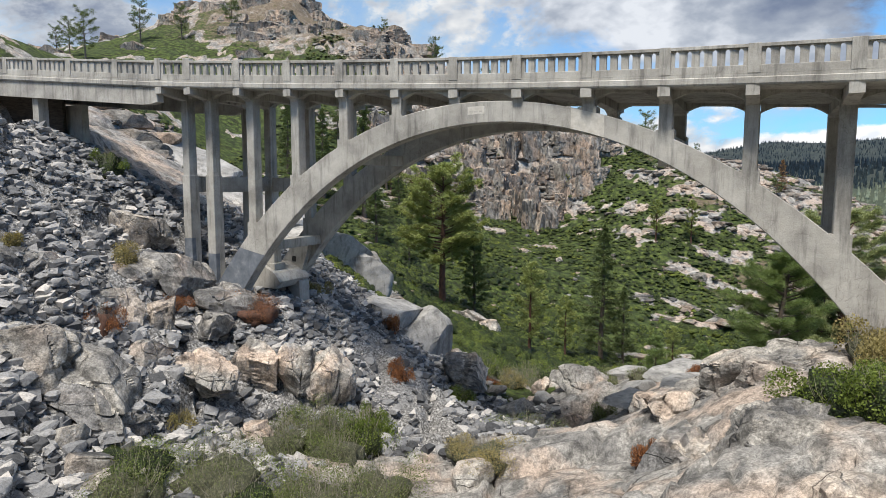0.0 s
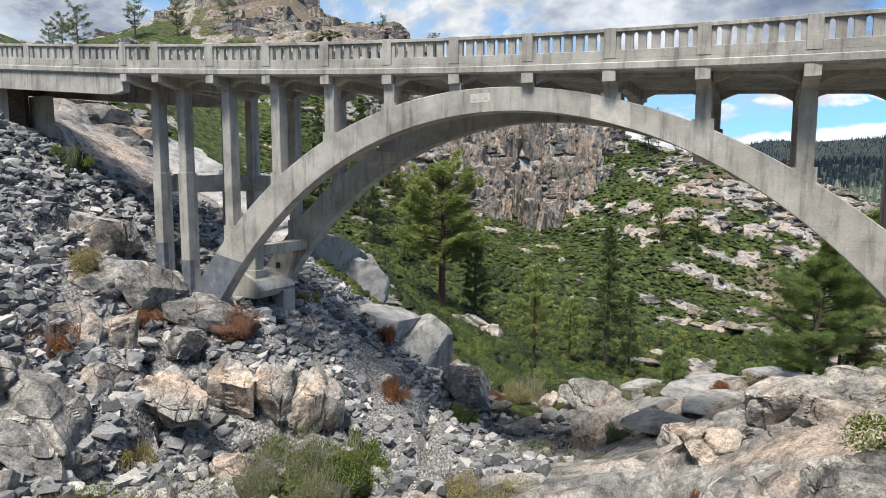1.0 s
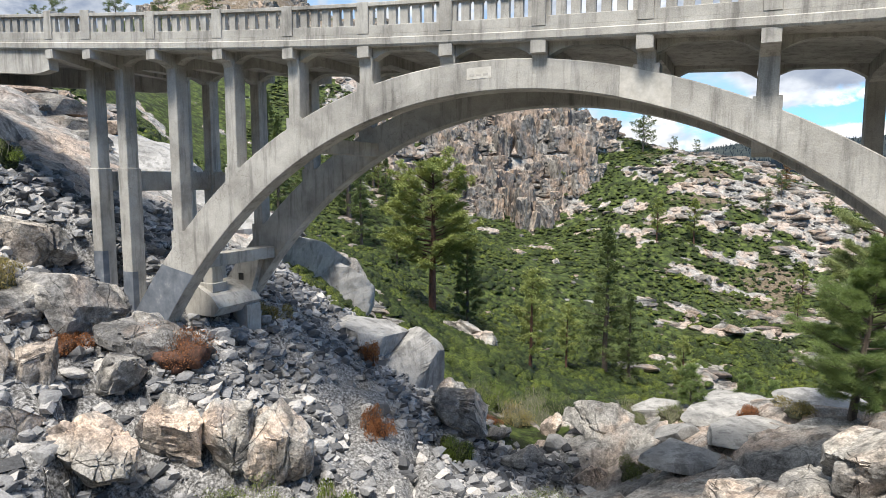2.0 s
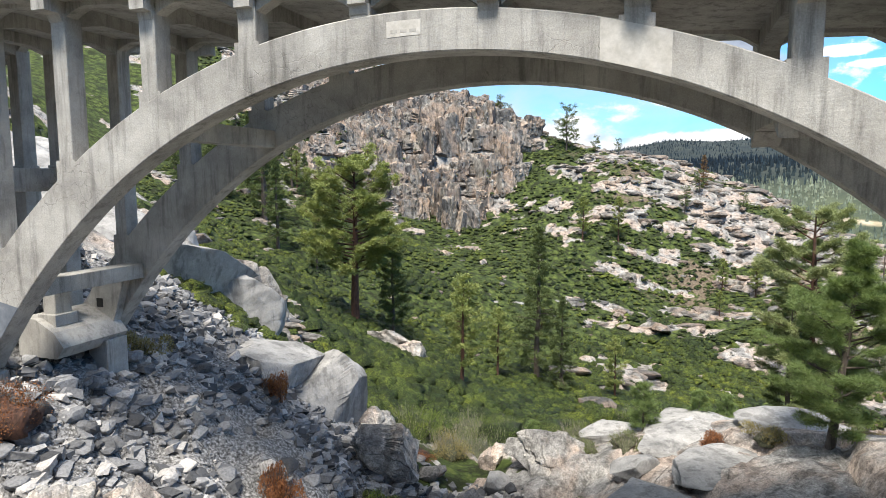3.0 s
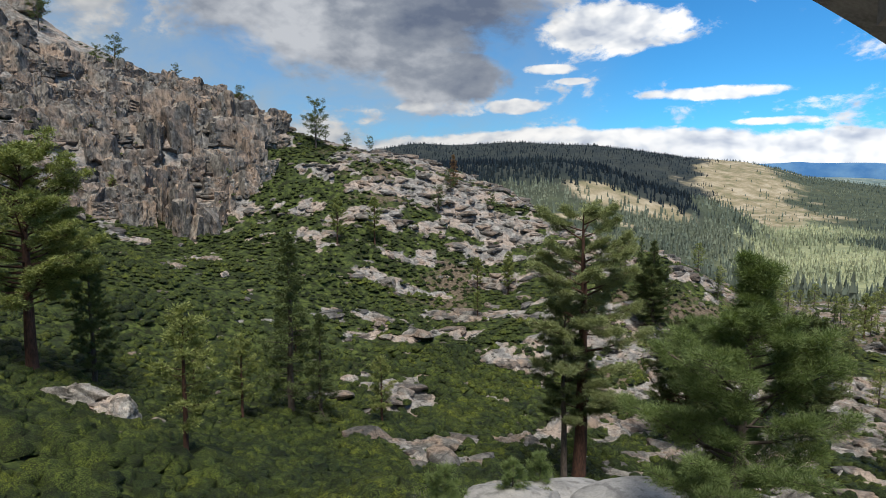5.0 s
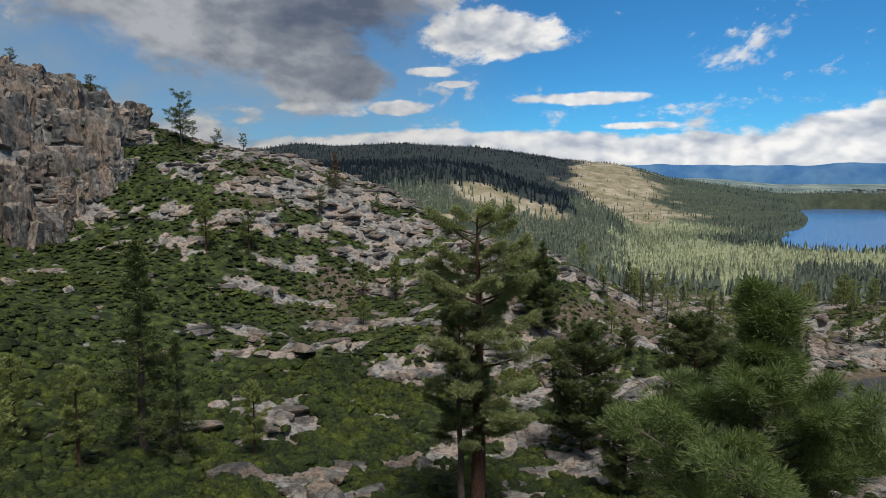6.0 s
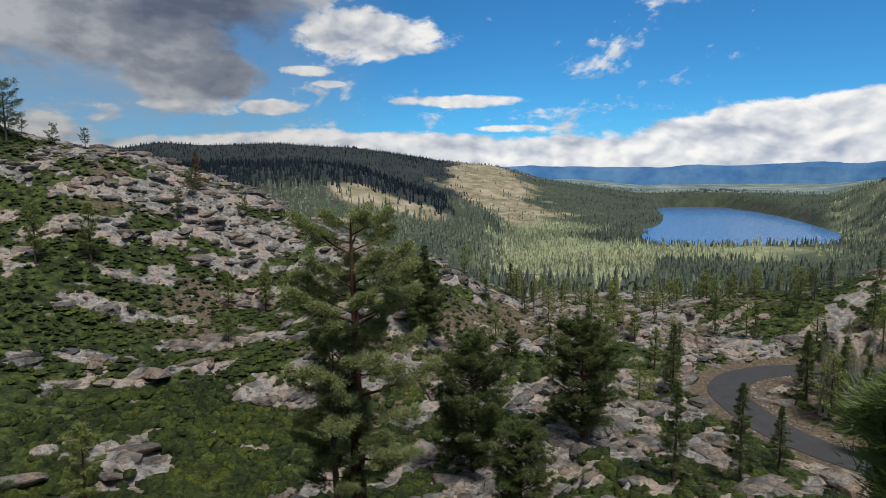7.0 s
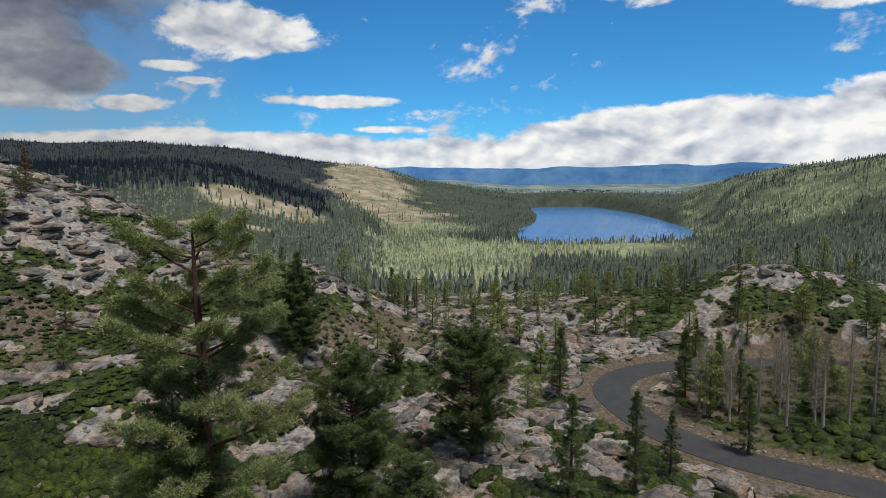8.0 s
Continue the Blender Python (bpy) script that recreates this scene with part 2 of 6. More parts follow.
def far_height(x, y):
    az, r = np.degrees(np.arctan2(x - 20, y - 45)), np.hypot(x - 20, y - 45)
    floor = -46 - 58 * smooth((r - 230) / 330)
    crest = np.interp(az, [0, 20, 25, 27, 30.5, 36.5, 43, 47, 50.5, 55, 57.5, 59.5, 62.5, 68], [80, 90, 122, 138, 131, 147, 128, 104, 78, 62, 34, 2, -20, -60])
    z = floor + np.maximum(crest - floor, 0) * smooth((r - 1250) / 1350)
    spur = np.interp(az, [10, 27, 30, 40, 44, 46, 50, 54, 58], [20, 18, 18, 26, 12, 0, -22, -45, -95])
    z = np.maximum(z, floor + (spur - floor).clip(0) * np.exp(-((r - 1020) / 270) ** 2))
    start = np.interp(az, [74, 76, 79, 82.5, 86, 95, 115], [2800, 2500, 2080, 1500, 1000, 760, 600])
    east = np.interp(az, [74, 78, 80, 82, 84, 86.4, 90.5, 97, 115], [-104, -102, -92, -58, -26, 2, 28, 50, 120])
    z = np.maximum(z, floor + (east - floor).clip(0) * smooth((r - start) / 900))
    z = z + 26 * smooth((r - 2950) / 1700) * smooth((az - 56) / 8) * smooth((86 - az) / 5)
    z = z + fbm(x, y, 420, 5, 3) * 26 * smooth((r - 300) / 900) * (1 - 0.6 * smooth((r - 1700) / 700))
    behind = smooth((np.abs(az - 30) - 88) / 25)
    z = z * (1 - behind) + (30 + 60 * smooth((r - 200) / 900)) * behind
    wet = lake_depth(az, r)
    shore = smooth((wet + 1.2) / 1.6)
    return np.where(wet > -1.2, z * (1 - shore) + (LAKE_LEVEL - 8) * shore, np.maximum(z, LAKE_LEVEL + 2.5))


def open_slope(az, r):
    """Dry grass and scree without forest on the far hills; the flank's pale tone also stands for sun on it."""
    spur = 1.25 * bump(az, r, 45.5, 865, 4.8, 38) + 0.7 * bump(az, r, 44, 775, 6, 9)
    flank = 1.25 * bump(az, r, 54.6, 2150, 3.4, 560) + 0.7 * bump(az, r, 58.5, 1650, 3.0, 260)
    return np.clip(spur + flank + 0.3 * bump(az, r, 64, 3700, 14, 700) + 0.7 * bump(az, r, 93.5, 1650, 3.5, 40), 0, 1)


def sunlit_stand(az, r):
    """Woodland on the valley floor, along the near shore and on the lower slopes, coloured lighter for sunlight."""
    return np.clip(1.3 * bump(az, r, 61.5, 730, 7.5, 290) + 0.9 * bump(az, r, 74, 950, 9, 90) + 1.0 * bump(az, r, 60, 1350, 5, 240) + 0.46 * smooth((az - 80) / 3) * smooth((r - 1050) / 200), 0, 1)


def cloud_shaded_stand(x, y, az, r):
    """Forest on the crest of the far ridge, its colour darkened to stand in for cloud shade."""
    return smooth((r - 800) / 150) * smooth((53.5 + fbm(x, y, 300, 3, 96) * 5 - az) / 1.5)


def road_gap(x, y):
    """Distance to the middle of the mountain road: (metres from it, inside its reach)."""
    best = np.full(np.shape(x), 1e3)
    for (ax, ay), (bx, by) in zip(ROAD[:-1], ROAD[1:]):
        u = np.clip(((x - ax) * (bx - ax) + (y - ay) * (by - ay)) / ((bx - ax) ** 2 + (by - ay) ** 2), 0, 1)
        best = np.minimum(best, np.hypot(x - ax - u * (bx - ax), y - ay - u * (by - ay)))
    return best


def road_line():
    corners = [(118, 12), (122, 26), (123.5, 38), (124.3, 48), (126, 57.5), (130.5, 66.5), (139, 74.5), (147.5, 80), (158, 80.5), (168, 75.5), (174.5, 68), (181, 58), (187, 46), (192, 30)]
    line = np.array(corners, float)
    for _ in range(3):
        line = np.concatenate([[line[0]], np.stack([line[:-1] * 0.75 + line[1:] * 0.25, line[:-1] * 0.25 + line[1:] * 0.75], 1).reshape(-1, 2), [line[-1]]])
    return line


ROAD = road_line()
ROAD_HALF = 3.6


def base_height(x, y):
    x, y = np.asarray(x, float), np.asarray(y, float)
    z = far_height(x, y)
    w = box_weight(x, y, -260, 330, -60, 470, 90)
    z = z * (1 - w) + spline(MIDDLE, x, y) * w
    w = box_weight(x, y, -85, 190, 128, 400, 34)
    z = z * (1 - w) + spline(HILL, x, y) * w
    w = box_weight(x, y, -58, 46, -26, 92, 16)
    z = z * (1 - w) + spline(NEAR, x, y) * w
    # the saddle right of the dome, the knoll, the gully beside it and the hollow under the bridge's west end
    z = z - 11 * bump(x, y, 14, 306, 34, 46) - 1.9 * bump(x, y, -36, 51, 8, 6) - 5.5 * bump(x, y, 111, 41, 17, 17)
    z = z + 17 * bump(x, y, 232, 50, 40, 34) + 6 * bump(x, y, 215, 95, 30, 26)
    z = z + 1.3 * bump(x, y, 15.7, 27.8, 3.6, 3.2) + 0.6 * bump(x, y, 11.2, 31.5, 3, 3) - 1.0 * bump(x, y, 8.2, 25.4, 2.2, 3.0) - 1.5 * bump(x, y, 7, 51, 6, 6) - 0.7 * bump(x, y, 5.5, 42.5, 5, 5)
    z = z + 1.5 * bump(x, y, -10.6, 46.4, 3.6, 3.6)
    return z - 1.3 * bump(x, y, -15.8, 36.2, 6.0, 3.2, -12) - 0.7 * bump(x, y, -9, 36.4, 4.5, 2.2, -10) - 1.6 * bump(x, y, -16.4, 30.6, 3.2, 3.2) - 0.8 * bump(x, y, -10, 33, 3, 3)


def bump(x, y, cx, cy, rx, ry, turn=0.0):
    c, s = math.cos(radians(turn)), math.sin(radians(turn))
    u, v = (x - cx) * c + (y - cy) * s, -(x - cx) * s + (y - cy) * c
    return np.exp(-((u / rx) ** 2 + (v / ry) ** 2))


def rock_share(x, y):
    """0: soil and shrubs, 1: bare granite."""
    u, v = x * 0.93 - y * 0.36, x * 0.36 + y * 0.93
    n = fbm(x, y, 40, 3, 21) * 0.35 + fbm(u * 0.42, v, 6.5, 4, 31) * 0.85 + fbm(u * 0.6, v, 2.2, 3, 35) * 0.45
    lean = -0.36 + 0.21 * smooth((x - 30) / 20) + 0.17 * smooth((x - 58) / 40) - 0.02 * smooth((x - 90) / 60)
    lean = lean + 0.34 * bump(x, y, 108, 222, 44, 30, -40) + 1.0 * bump(x, y, 28, 247, 36, 17, 10) + 1.0 * bump(x, y, -60, 400, 140, 90) + 0.75 * bump(x, y, 8, 290, 60, 38, -15)
    lean = lean + 1.6 * bump(x, y, 13, 27, 17, 22, 20) + 1.9 * bump(x, y, -30, 84, 32, 24, 35) + 1.1 * bump(x, y, 22, 50, 12, 9, 0) + 0.45 * bump(x, y, 300, 50, 60, 40)
    lean = lean + 0.9 * bump(x, y, -25, 35, 22, 25)
    lean = lean - 0.6 * bump(x, y, 168, 46, 30, 22) - 0.8 * bump(x, y, 142, 42, 18, 14) + 0.24 * bump(x, y, 86, 112, 34, 34)
    lean = lean - 0.3 * bump(x, y, 44, 205, 22, 60, -25) - 0.45 * bump(x, y, 5, 130, 36, 45)
    return smooth((n + lean) / 0.3 + 0.5)


def talus_share(x, y):
    """Loose broken stone below the bridge's end and beside the path."""
    n = fbm(x, y, 9, 4, 41) * 0.6
    lean = -0.7 + 1.7 * bump(x, y, -24, 38, 12, 17, 20) + 1.5 * bump(x, y, -6, 50, 10, 14, 30) + 1.3 * bump(x, y, -14, 25, 8, 7) + 1.1 * bump(x, y, 1, 44, 6, 12, 10)
    return smooth((n + lean) / 0.4 + 0.5)


def ground_height(x, y):
    x, y = np.asarray(x, float), np.asarray(y, float)
    z = base_height(x, y)
    r = np.hypot(x, y)
    rock, talus = rock_share(x, y), talus_share(x, y)
    local = 1 - smooth((r - 420) / 200)
    near = 1 - smooth((r - 75) / 60)
    # the cliff's step on the hill
    foot = 240 + 0.16 * x + fbm(x, x * 0, 22, 3, 51) * 7
    z = z + local * (smooth((y - foot) / 7) - smooth((y - foot + 26) / 70)) * 9 * bump(x, y, 22, foot, 52, 60)
    big, joint = cells(x + fbm(x, y, 7, 3, 61) * 2, y + fbm(x, y, 7, 3, 62) * 2, 7.5, 63)
    small, crack = cells(x + fbm(x, y, 2, 2, 64) * 0.5, y * 1.4, 2.2, 65)
    high_up = smooth((y - 225) / 60) * smooth((90 - x) / 40)
    relief = rock * ((big * 2.2 - 1.1) * (1 + 1.3 * high_up) - 0.9 * smooth(1 - joint / 0.12) + near * (small * 0.45 - 0.35 * smooth(1 - crack / 0.14)))
    relief = relief + (1 - rock) * (fbm(x, y, 6, 4, 71) * 0.8 + 0.0)
    flat = np.maximum(np.maximum(bump(x, y, 15, 33, 13, 16, 30), bump(x, y, -28, 78, 18, 14, 35)), bump(x, y, 23, 52, 12, 9))
    relief = relief * (1 - 0.6 * flat) + talus * fbm(x, y, 1.6, 3, 73) * 0.35
    z = z + local * relief
    road = road_gap(x, y) if np.size(x) else x
    bed = smooth((9.5 - road) / 5.0)
    return z * (1 - bed) + ROAD_LEVEL(x, y) * bed


def ROAD_LEVEL(x, y):
    return -43.0 + 0 * x


def height_at(x, y):
    return float(ground_height(np.array([float(x)]), np.array([float(y)]))[0])

# ---- materials ----


def material(name, build):
    mat = bpy.data.materials.new(name)
    mat.use_nodes = True
    t = Nodes(mat.node_tree)
    shader = t.add("ShaderNodeBsdfPrincipled")
    t.add("ShaderNodeOutputMaterial", Surface=shader.outputs[0])
    other = build(t, shader)
    if isinstance(other, bpy.types.NodeSocket):
        output = next(n for n in mat.node_tree.nodes if n.type == "OUTPUT_MATERIAL")
        t.put(output.inputs["Surface"], other)
    return mat


def place(t, scale=(1, 1, 1)):
    """World position, so that pattern sizes are in metres."""
    at = t.add("ShaderNodeNewGeometry").outputs["Position"]
    if scale == (1, 1, 1):
        return at
    node = t.add("ShaderNodeMapping", Vector=at)
    node.inputs["Scale"].default_value = scale
    return node.outputs[0]


def bumped(t, shader, height, strength, distance):
    node = t.add("ShaderNodeBump", Height=height, Strength=strength, Distance=distance)
    t.put(shader.inputs["Normal"], node.outputs[0])


def concrete_look(t, s):
    at, streak = place(t), place(t, (1.0, 1.0, 0.10))
    tone = t.ramp(t.noise(at, 0.5, 7, 0.66), (0.32, (0.25, 0.24, 0.222)), (0.52, (0.405, 0.39, 0.36)), (0.68, (0.52, 0.505, 0.47)))
    stain = t.ramp(t.noise(streak, 2.6, 7, 0.7), (0.34, 0.38), (0.50, 1.0))
    grain = t.ramp(t.noise(at, 22, 6, 0.75), (0.32, 0.78), (0.66, 1.1))
    warp = t.add("ShaderNodeVectorMath", i0=at, i1=t.add("ShaderNodeTexNoise", Vector=at, Scale=1.1, Detail=3.0).outputs["Color"])
    panel = t.add("ShaderNodeTexVoronoi", Vector=warp.outputs[0], Scale=0.55)
    repair = t.math("MULTIPLY", t.step(panel.outputs["Color"], 0.74, 0.78), 0.14)
    colour = t.mix(0.7, t.mix(1.0, tone, grain, "MULTIPLY"), stain, "MULTIPLY")
    colour = t.mix(repair, colour, (0.56, 0.55, 0.52, 1))
    crack = t.add("ShaderNodeTexVoronoi", Vector=warp.outputs[0], Scale=2.4)
    crack.feature = "DISTANCE_TO_EDGE"
    worn = t.step(t.noise(at, 0.28, 3, 0.5), 0.57, 0.63)
    line = t.math("MULTIPLY", t.math("SUBTRACT", 1.0, t.step(crack.outputs[0], 0.0, 0.03)), worn)
    t.put(s.inputs["Base Color"], t.mix(t.math("MULTIPLY", line, 0.45), colour, (0.10, 0.09, 0.08, 1)))
    t.put(s.inputs["Roughness"], 0.88)
    boards = t.noise(place(t, (0.6, 0.6, 9.0)), 1.0, 2, 0.5)
    height = t.math("ADD", t.math("MULTIPLY", boards, 0.25), t.math("MULTIPLY", t.noise(at, 14, 6, 0.75), 0.8))
    bumped(t, s, t.math("SUBTRACT", height, t.math("MULTIPLY", line, 0.5)), 0.6, 0.025)


def rock_colour(t, at, warm, fine=1.0):
    """Sierra granite: grey to warm buff, dark lichen patches, pink-orange weathering, dark joints."""
    base = t.ramp(t.noise(at, 0.45, 5, 0.6), (0.34, (0.155, 0.153, 0.153)), (0.5, (0.295, 0.287, 0.275)), (0.66, (0.455, 0.44, 0.415)))
    pink = t.ramp(t.noise(at, 0.22, 4, 0.6, 0.4), (0.46, 0.0), (0.60, 1.0))
    base = t.mix(t.math("MULTIPLY", pink, warm), base, (0.47, 0.375, 0.31, 1))
    speck = t.ramp(t.noise(at, 12, 4, 0.8), (0.36, 0.55), (0.62, 1.22))
    patches = t.ramp(t.noise(at, 1.1, 6, 0.7), (0.40, 0.45), (0.52, 1.0))
    mottle = t.ramp(t.noise(at, 4.2, 8, 0.72), (0.36, 0.62), (0.5, 0.98), (0.64, 1.2))
    colour = t.mix(0.9, t.mix(1.0, t.mix(1.0, base, speck, "MULTIPLY"), mottle, "MULTIPLY"), patches, "MULTIPLY")
    shift = t.add("ShaderNodeVectorMath", i0=t.add("ShaderNodeTexNoise", Vector=at, Scale=0.5 * fine, Detail=3.0).outputs["Color"], i1=(0.9 / fine, 0.9 / fine, 0.9 / fine))
    shift.operation = "MULTIPLY"
    warp = t.add("ShaderNodeVectorMath", i0=at, i1=shift.outputs[0])
    wide = t.add("ShaderNodeTexVoronoi", Vector=warp.outputs[0], Scale=0.30 * fine)
    wide.feature = "DISTANCE_TO_EDGE"
    broken = t.step(t.noise(at, 0.35 * fine, 4, 0.6), 0.45, 0.55)
    joint = t.math("MULTIPLY", t.math("SUBTRACT", 1.0, t.step(wide.outputs[0], 0.001, 0.012)), broken)
    return t.mix(t.math("MULTIPLY", joint, 0.3), colour, (0.05, 0.045, 0.04, 1)), joint


def granite_look(warm, fine=1.0, tall=1.0, pale=1.0):
    def look_of(t, s):
        at = place(t, (1, 1, tall))
        colour, joint = rock_colour(t, at, warm, fine)
        shade = t.add("ShaderNodeObjectInfo").outputs["Random"]
        island = t.add("ShaderNodeNewGeometry").outputs["Random Per Island"]
        tint = t.ramp(t.math("FRACT", t.math("ADD", shade, island)), (0.0, (0.52, 0.53, 0.56)), (0.45, (0.95, 0.94, 0.92)), (1.0, (1.22, 1.18, 1.12)))
        t.put(s.inputs["Base Color"], t.mix(1.0, t.mix(1.0, colour, tint, "MULTIPLY"), (pale, pale, pale, 1), "MULTIPLY"))
        t.put(s.inputs["Roughness"], 0.9)
        s.inputs["Specular IOR Level"].default_value = 0.25
        height = t.math("SUBTRACT", t.noise(at, 1.6 * fine, 8, 0.62), t.math("MULTIPLY", joint, 0.35))
        bumped(t, s, height, 0.9, 0.3 / fine)
    return look_of


def ground_look(t, s):
    cover = t.add("ShaderNodeAttribute")
    cover.attribute_name = "cover"
    part_of = t.add("ShaderNodeSeparateColor", Color=cover.outputs["Color"])
    green, gravel, dry = part_of.outputs[0], part_of.outputs[1], part_of.outputs[2]
    at = place(t)
    rock, joint = rock_colour(t, at, 0.75)
    warp = t.add("ShaderNodeVectorMath", i0=at, i1=t.add("ShaderNodeTexNoise", Vector=at, Scale=0.6, Detail=3.0).outputs["Color"])
    clump = t.add("ShaderNodeTexVoronoi", Vector=warp.outputs[0], Scale=0.55)
    tuft = t.add("ShaderNodeTexVoronoi", Vector=warp.outputs[0], Scale=2.1)
    leafy = t.math("ADD", t.math("MULTIPLY", clump.outputs["Distance"], 0.75), t.math("ADD", t.math("MULTIPLY", tuft.outputs["Distance"], 0.4), t.math("MULTIPLY", t.math("SUBTRACT", t.noise(at, 3.5, 5, 0.7), 0.5), 0.6)))
    # gaps between clumps darkened, for soil and for the shade in them
    mats = t.ramp(leafy, (0.30, (0.098, 0.122, 0.034)), (0.52, (0.052, 0.074, 0.020)), (0.78, (0.020, 0.025, 0.011)))
    mats = t.mix(t.ramp(t.noise(at, 0.06, 5, 0.65), (0.44, 0.0), (0.58, 0.75)), mats, t.mix(0.5, mats, (0.030, 0.045, 0.022, 1)))
    stand = t.add("ShaderNodeAttribute")
    stand.attribute_name = "stand"
    kinds = t.add("ShaderNodeSeparateColor", Color=stand.outputs["Color"])
    broad = t.math("MULTIPLY", t.math("SUBTRACT", t.noise(at, 0.012, 6, 0.7), 0.5), 0.9)
    wood = t.ramp(t.noise(at, 0.03, 6, 0.7), (0.35, (0.042, 0.056, 0.042)), (0.65, (0.090, 0.108, 0.070)))
    # ground below these trees lightened as well, sunlight put into the colour
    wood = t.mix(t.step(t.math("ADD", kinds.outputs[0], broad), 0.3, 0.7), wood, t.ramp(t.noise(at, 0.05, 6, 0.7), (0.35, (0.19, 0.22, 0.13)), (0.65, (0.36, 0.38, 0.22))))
    # ridge ground darkened too, as part of the painted cloud shade
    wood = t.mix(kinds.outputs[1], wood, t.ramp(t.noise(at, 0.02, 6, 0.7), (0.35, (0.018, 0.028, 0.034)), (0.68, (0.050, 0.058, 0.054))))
    straw_grass = t.ramp(t.noise(at, 0.02, 7, 0.7), (0.36, (0.16, 0.165, 0.095)), (0.48, (0.285, 0.245, 0.16)), (0.62, (0.44, 0.385, 0.29)))
    wood = t.mix(t.step(t.math("ADD", kinds.outputs[2], broad), 0.25, 0.6), wood, straw_grass)
    # plain beyond the lake: distance haze mixed into its grey-blue colour
    hazed_plain = t.ramp(t.noise(at, 0.006, 6, 0.7), (0.38, (0.10, 0.15, 0.15)), (0.52, (0.19, 0.25, 0.24)), (0.64, (0.36, 0.39, 0.34)))
    wood = t.mix(stand.outputs["Alpha"], wood, hazed_plain)
    mats = t.mix(cover.outputs["Alpha"], wood, mats)
    # near-black low end deepens the shade between loose stones
    stones = t.ramp(t.noise(at, 7.0, 6, 0.75), (0.36, (0.03, 0.028, 0.026)), (0.49, (0.15, 0.148, 0.147)), (0.63, (0.43, 0.425, 0.42)))
    earth = t.ramp(t.noise(at, 1.4, 7, 0.7), (0.33, (0.065, 0.050, 0.036)), (0.55, (0.15, 0.12, 0.088)), (0.7, (0.26, 0.22, 0.175)))
    colour = t.mix(t.step(t.math("ADD", green, t.math("MULTIPLY", t.math("SUBTRACT", t.noise(at, 0.9, 6, 0.7), 0.5), 0.9)), 0.36, 0.56), rock, mats)
    colour = t.mix(t.step(t.math("ADD", dry, t.math("MULTIPLY", t.math("SUBTRACT", t.noise(at, 0.5, 6, 0.7), 0.5), 0.8)), 0.4, 0.62), colour, earth)
    colour = t.mix(t.step(gravel, 0.35, 0.6), colour, stones)
    t.put(s.inputs["Base Color"], colour)
    t.put(s.inputs["Roughness"], 0.95)
    s.inputs["Specular IOR Level"].default_value = 0.2
    rocky = t.math("SUBTRACT", 1.0, green, clamp=True)
    height = t.math("SUBTRACT", t.noise(at, 1.4, 8, 0.62), t.math("MULTIPLY", t.math("MULTIPLY", leafy, green), 0.9))
    bumped(t, s, t.math("SUBTRACT", height, t.math("MULTIPLY", t.math("MULTIPLY", joint, rocky), 0.3)), 0.8, 0.25)


def leaf_look(dark, light, rough=0.6, through_light=0.22):
    def look_of(t, s):
        island = t.add("ShaderNodeNewGeometry").outputs["Random Per Island"]
        at = place(t)
        # noise about a clump in size strengthens clump shading through the colour
        mixv = t.math("ADD", t.math("MULTIPLY", island, 0.5), t.math("MULTIPLY", t.noise(at, 1.1, 5, 0.65), 0.62))
        tone = t.ramp(mixv, (0.22, dark), (0.80, light))
        t.put(s.inputs["Base Color"], tone)
        t.put(s.inputs["Roughness"], rough)
        s.inputs["Specular IOR Level"].default_value = 0.25
        glow = t.add("ShaderNodeBsdfTranslucent", Color=t.mix(1.0, tone, (1.25, 1.3, 0.7, 1), "MULTIPLY"))
        return t.add("ShaderNodeMixShader", i0=through_light, i1=s.outputs[0], i2=glow.outputs[0]).outputs[0]
    return look_of


def bark_look(dark, light):
    def look_of(t, s):
        at = place(t, (1, 1, 0.25))
        t.put(s.inputs["Base Color"], t.ramp(t.noise(at, 6, 6, 0.7), (0.35, dark), (0.65, light)))
        t.put(s.inputs["Roughness"], 0.92)
        bumped(t, s, t.noise(at, 9, 5, 0.7), 0.8, 0.05)
    return look_of


def water_look(t, s):
    at = place(t)
    t.put(s.inputs["Base Color"], t.ramp(t.noise(place(t, (1, 0.25, 1)), 0.012, 4, 0.6), (0.3, (0.052, 0.142, 0.35)), (0.7, (0.085, 0.200, 0.44))))
    t.put(s.inputs["Roughness"], 0.22)
    bumped(t, s, t.noise(at, 0.4, 5, 0.6), 0.25, 0.5)


def asphalt_look(t, s):
    at = place(t)
    t.put(s.inputs["Base Color"], t.ramp(t.noise(at, 0.5, 7, 0.7), (0.3, (0.038, 0.039, 0.043)), (0.7, (0.062, 0.062, 0.066))))
    t.put(s.inputs["Roughness"], 0.85)


concrete = material("concrete", concrete_look)
granite = material("granite", granite_look(0.35, 1.0, 1.0, 1.12))


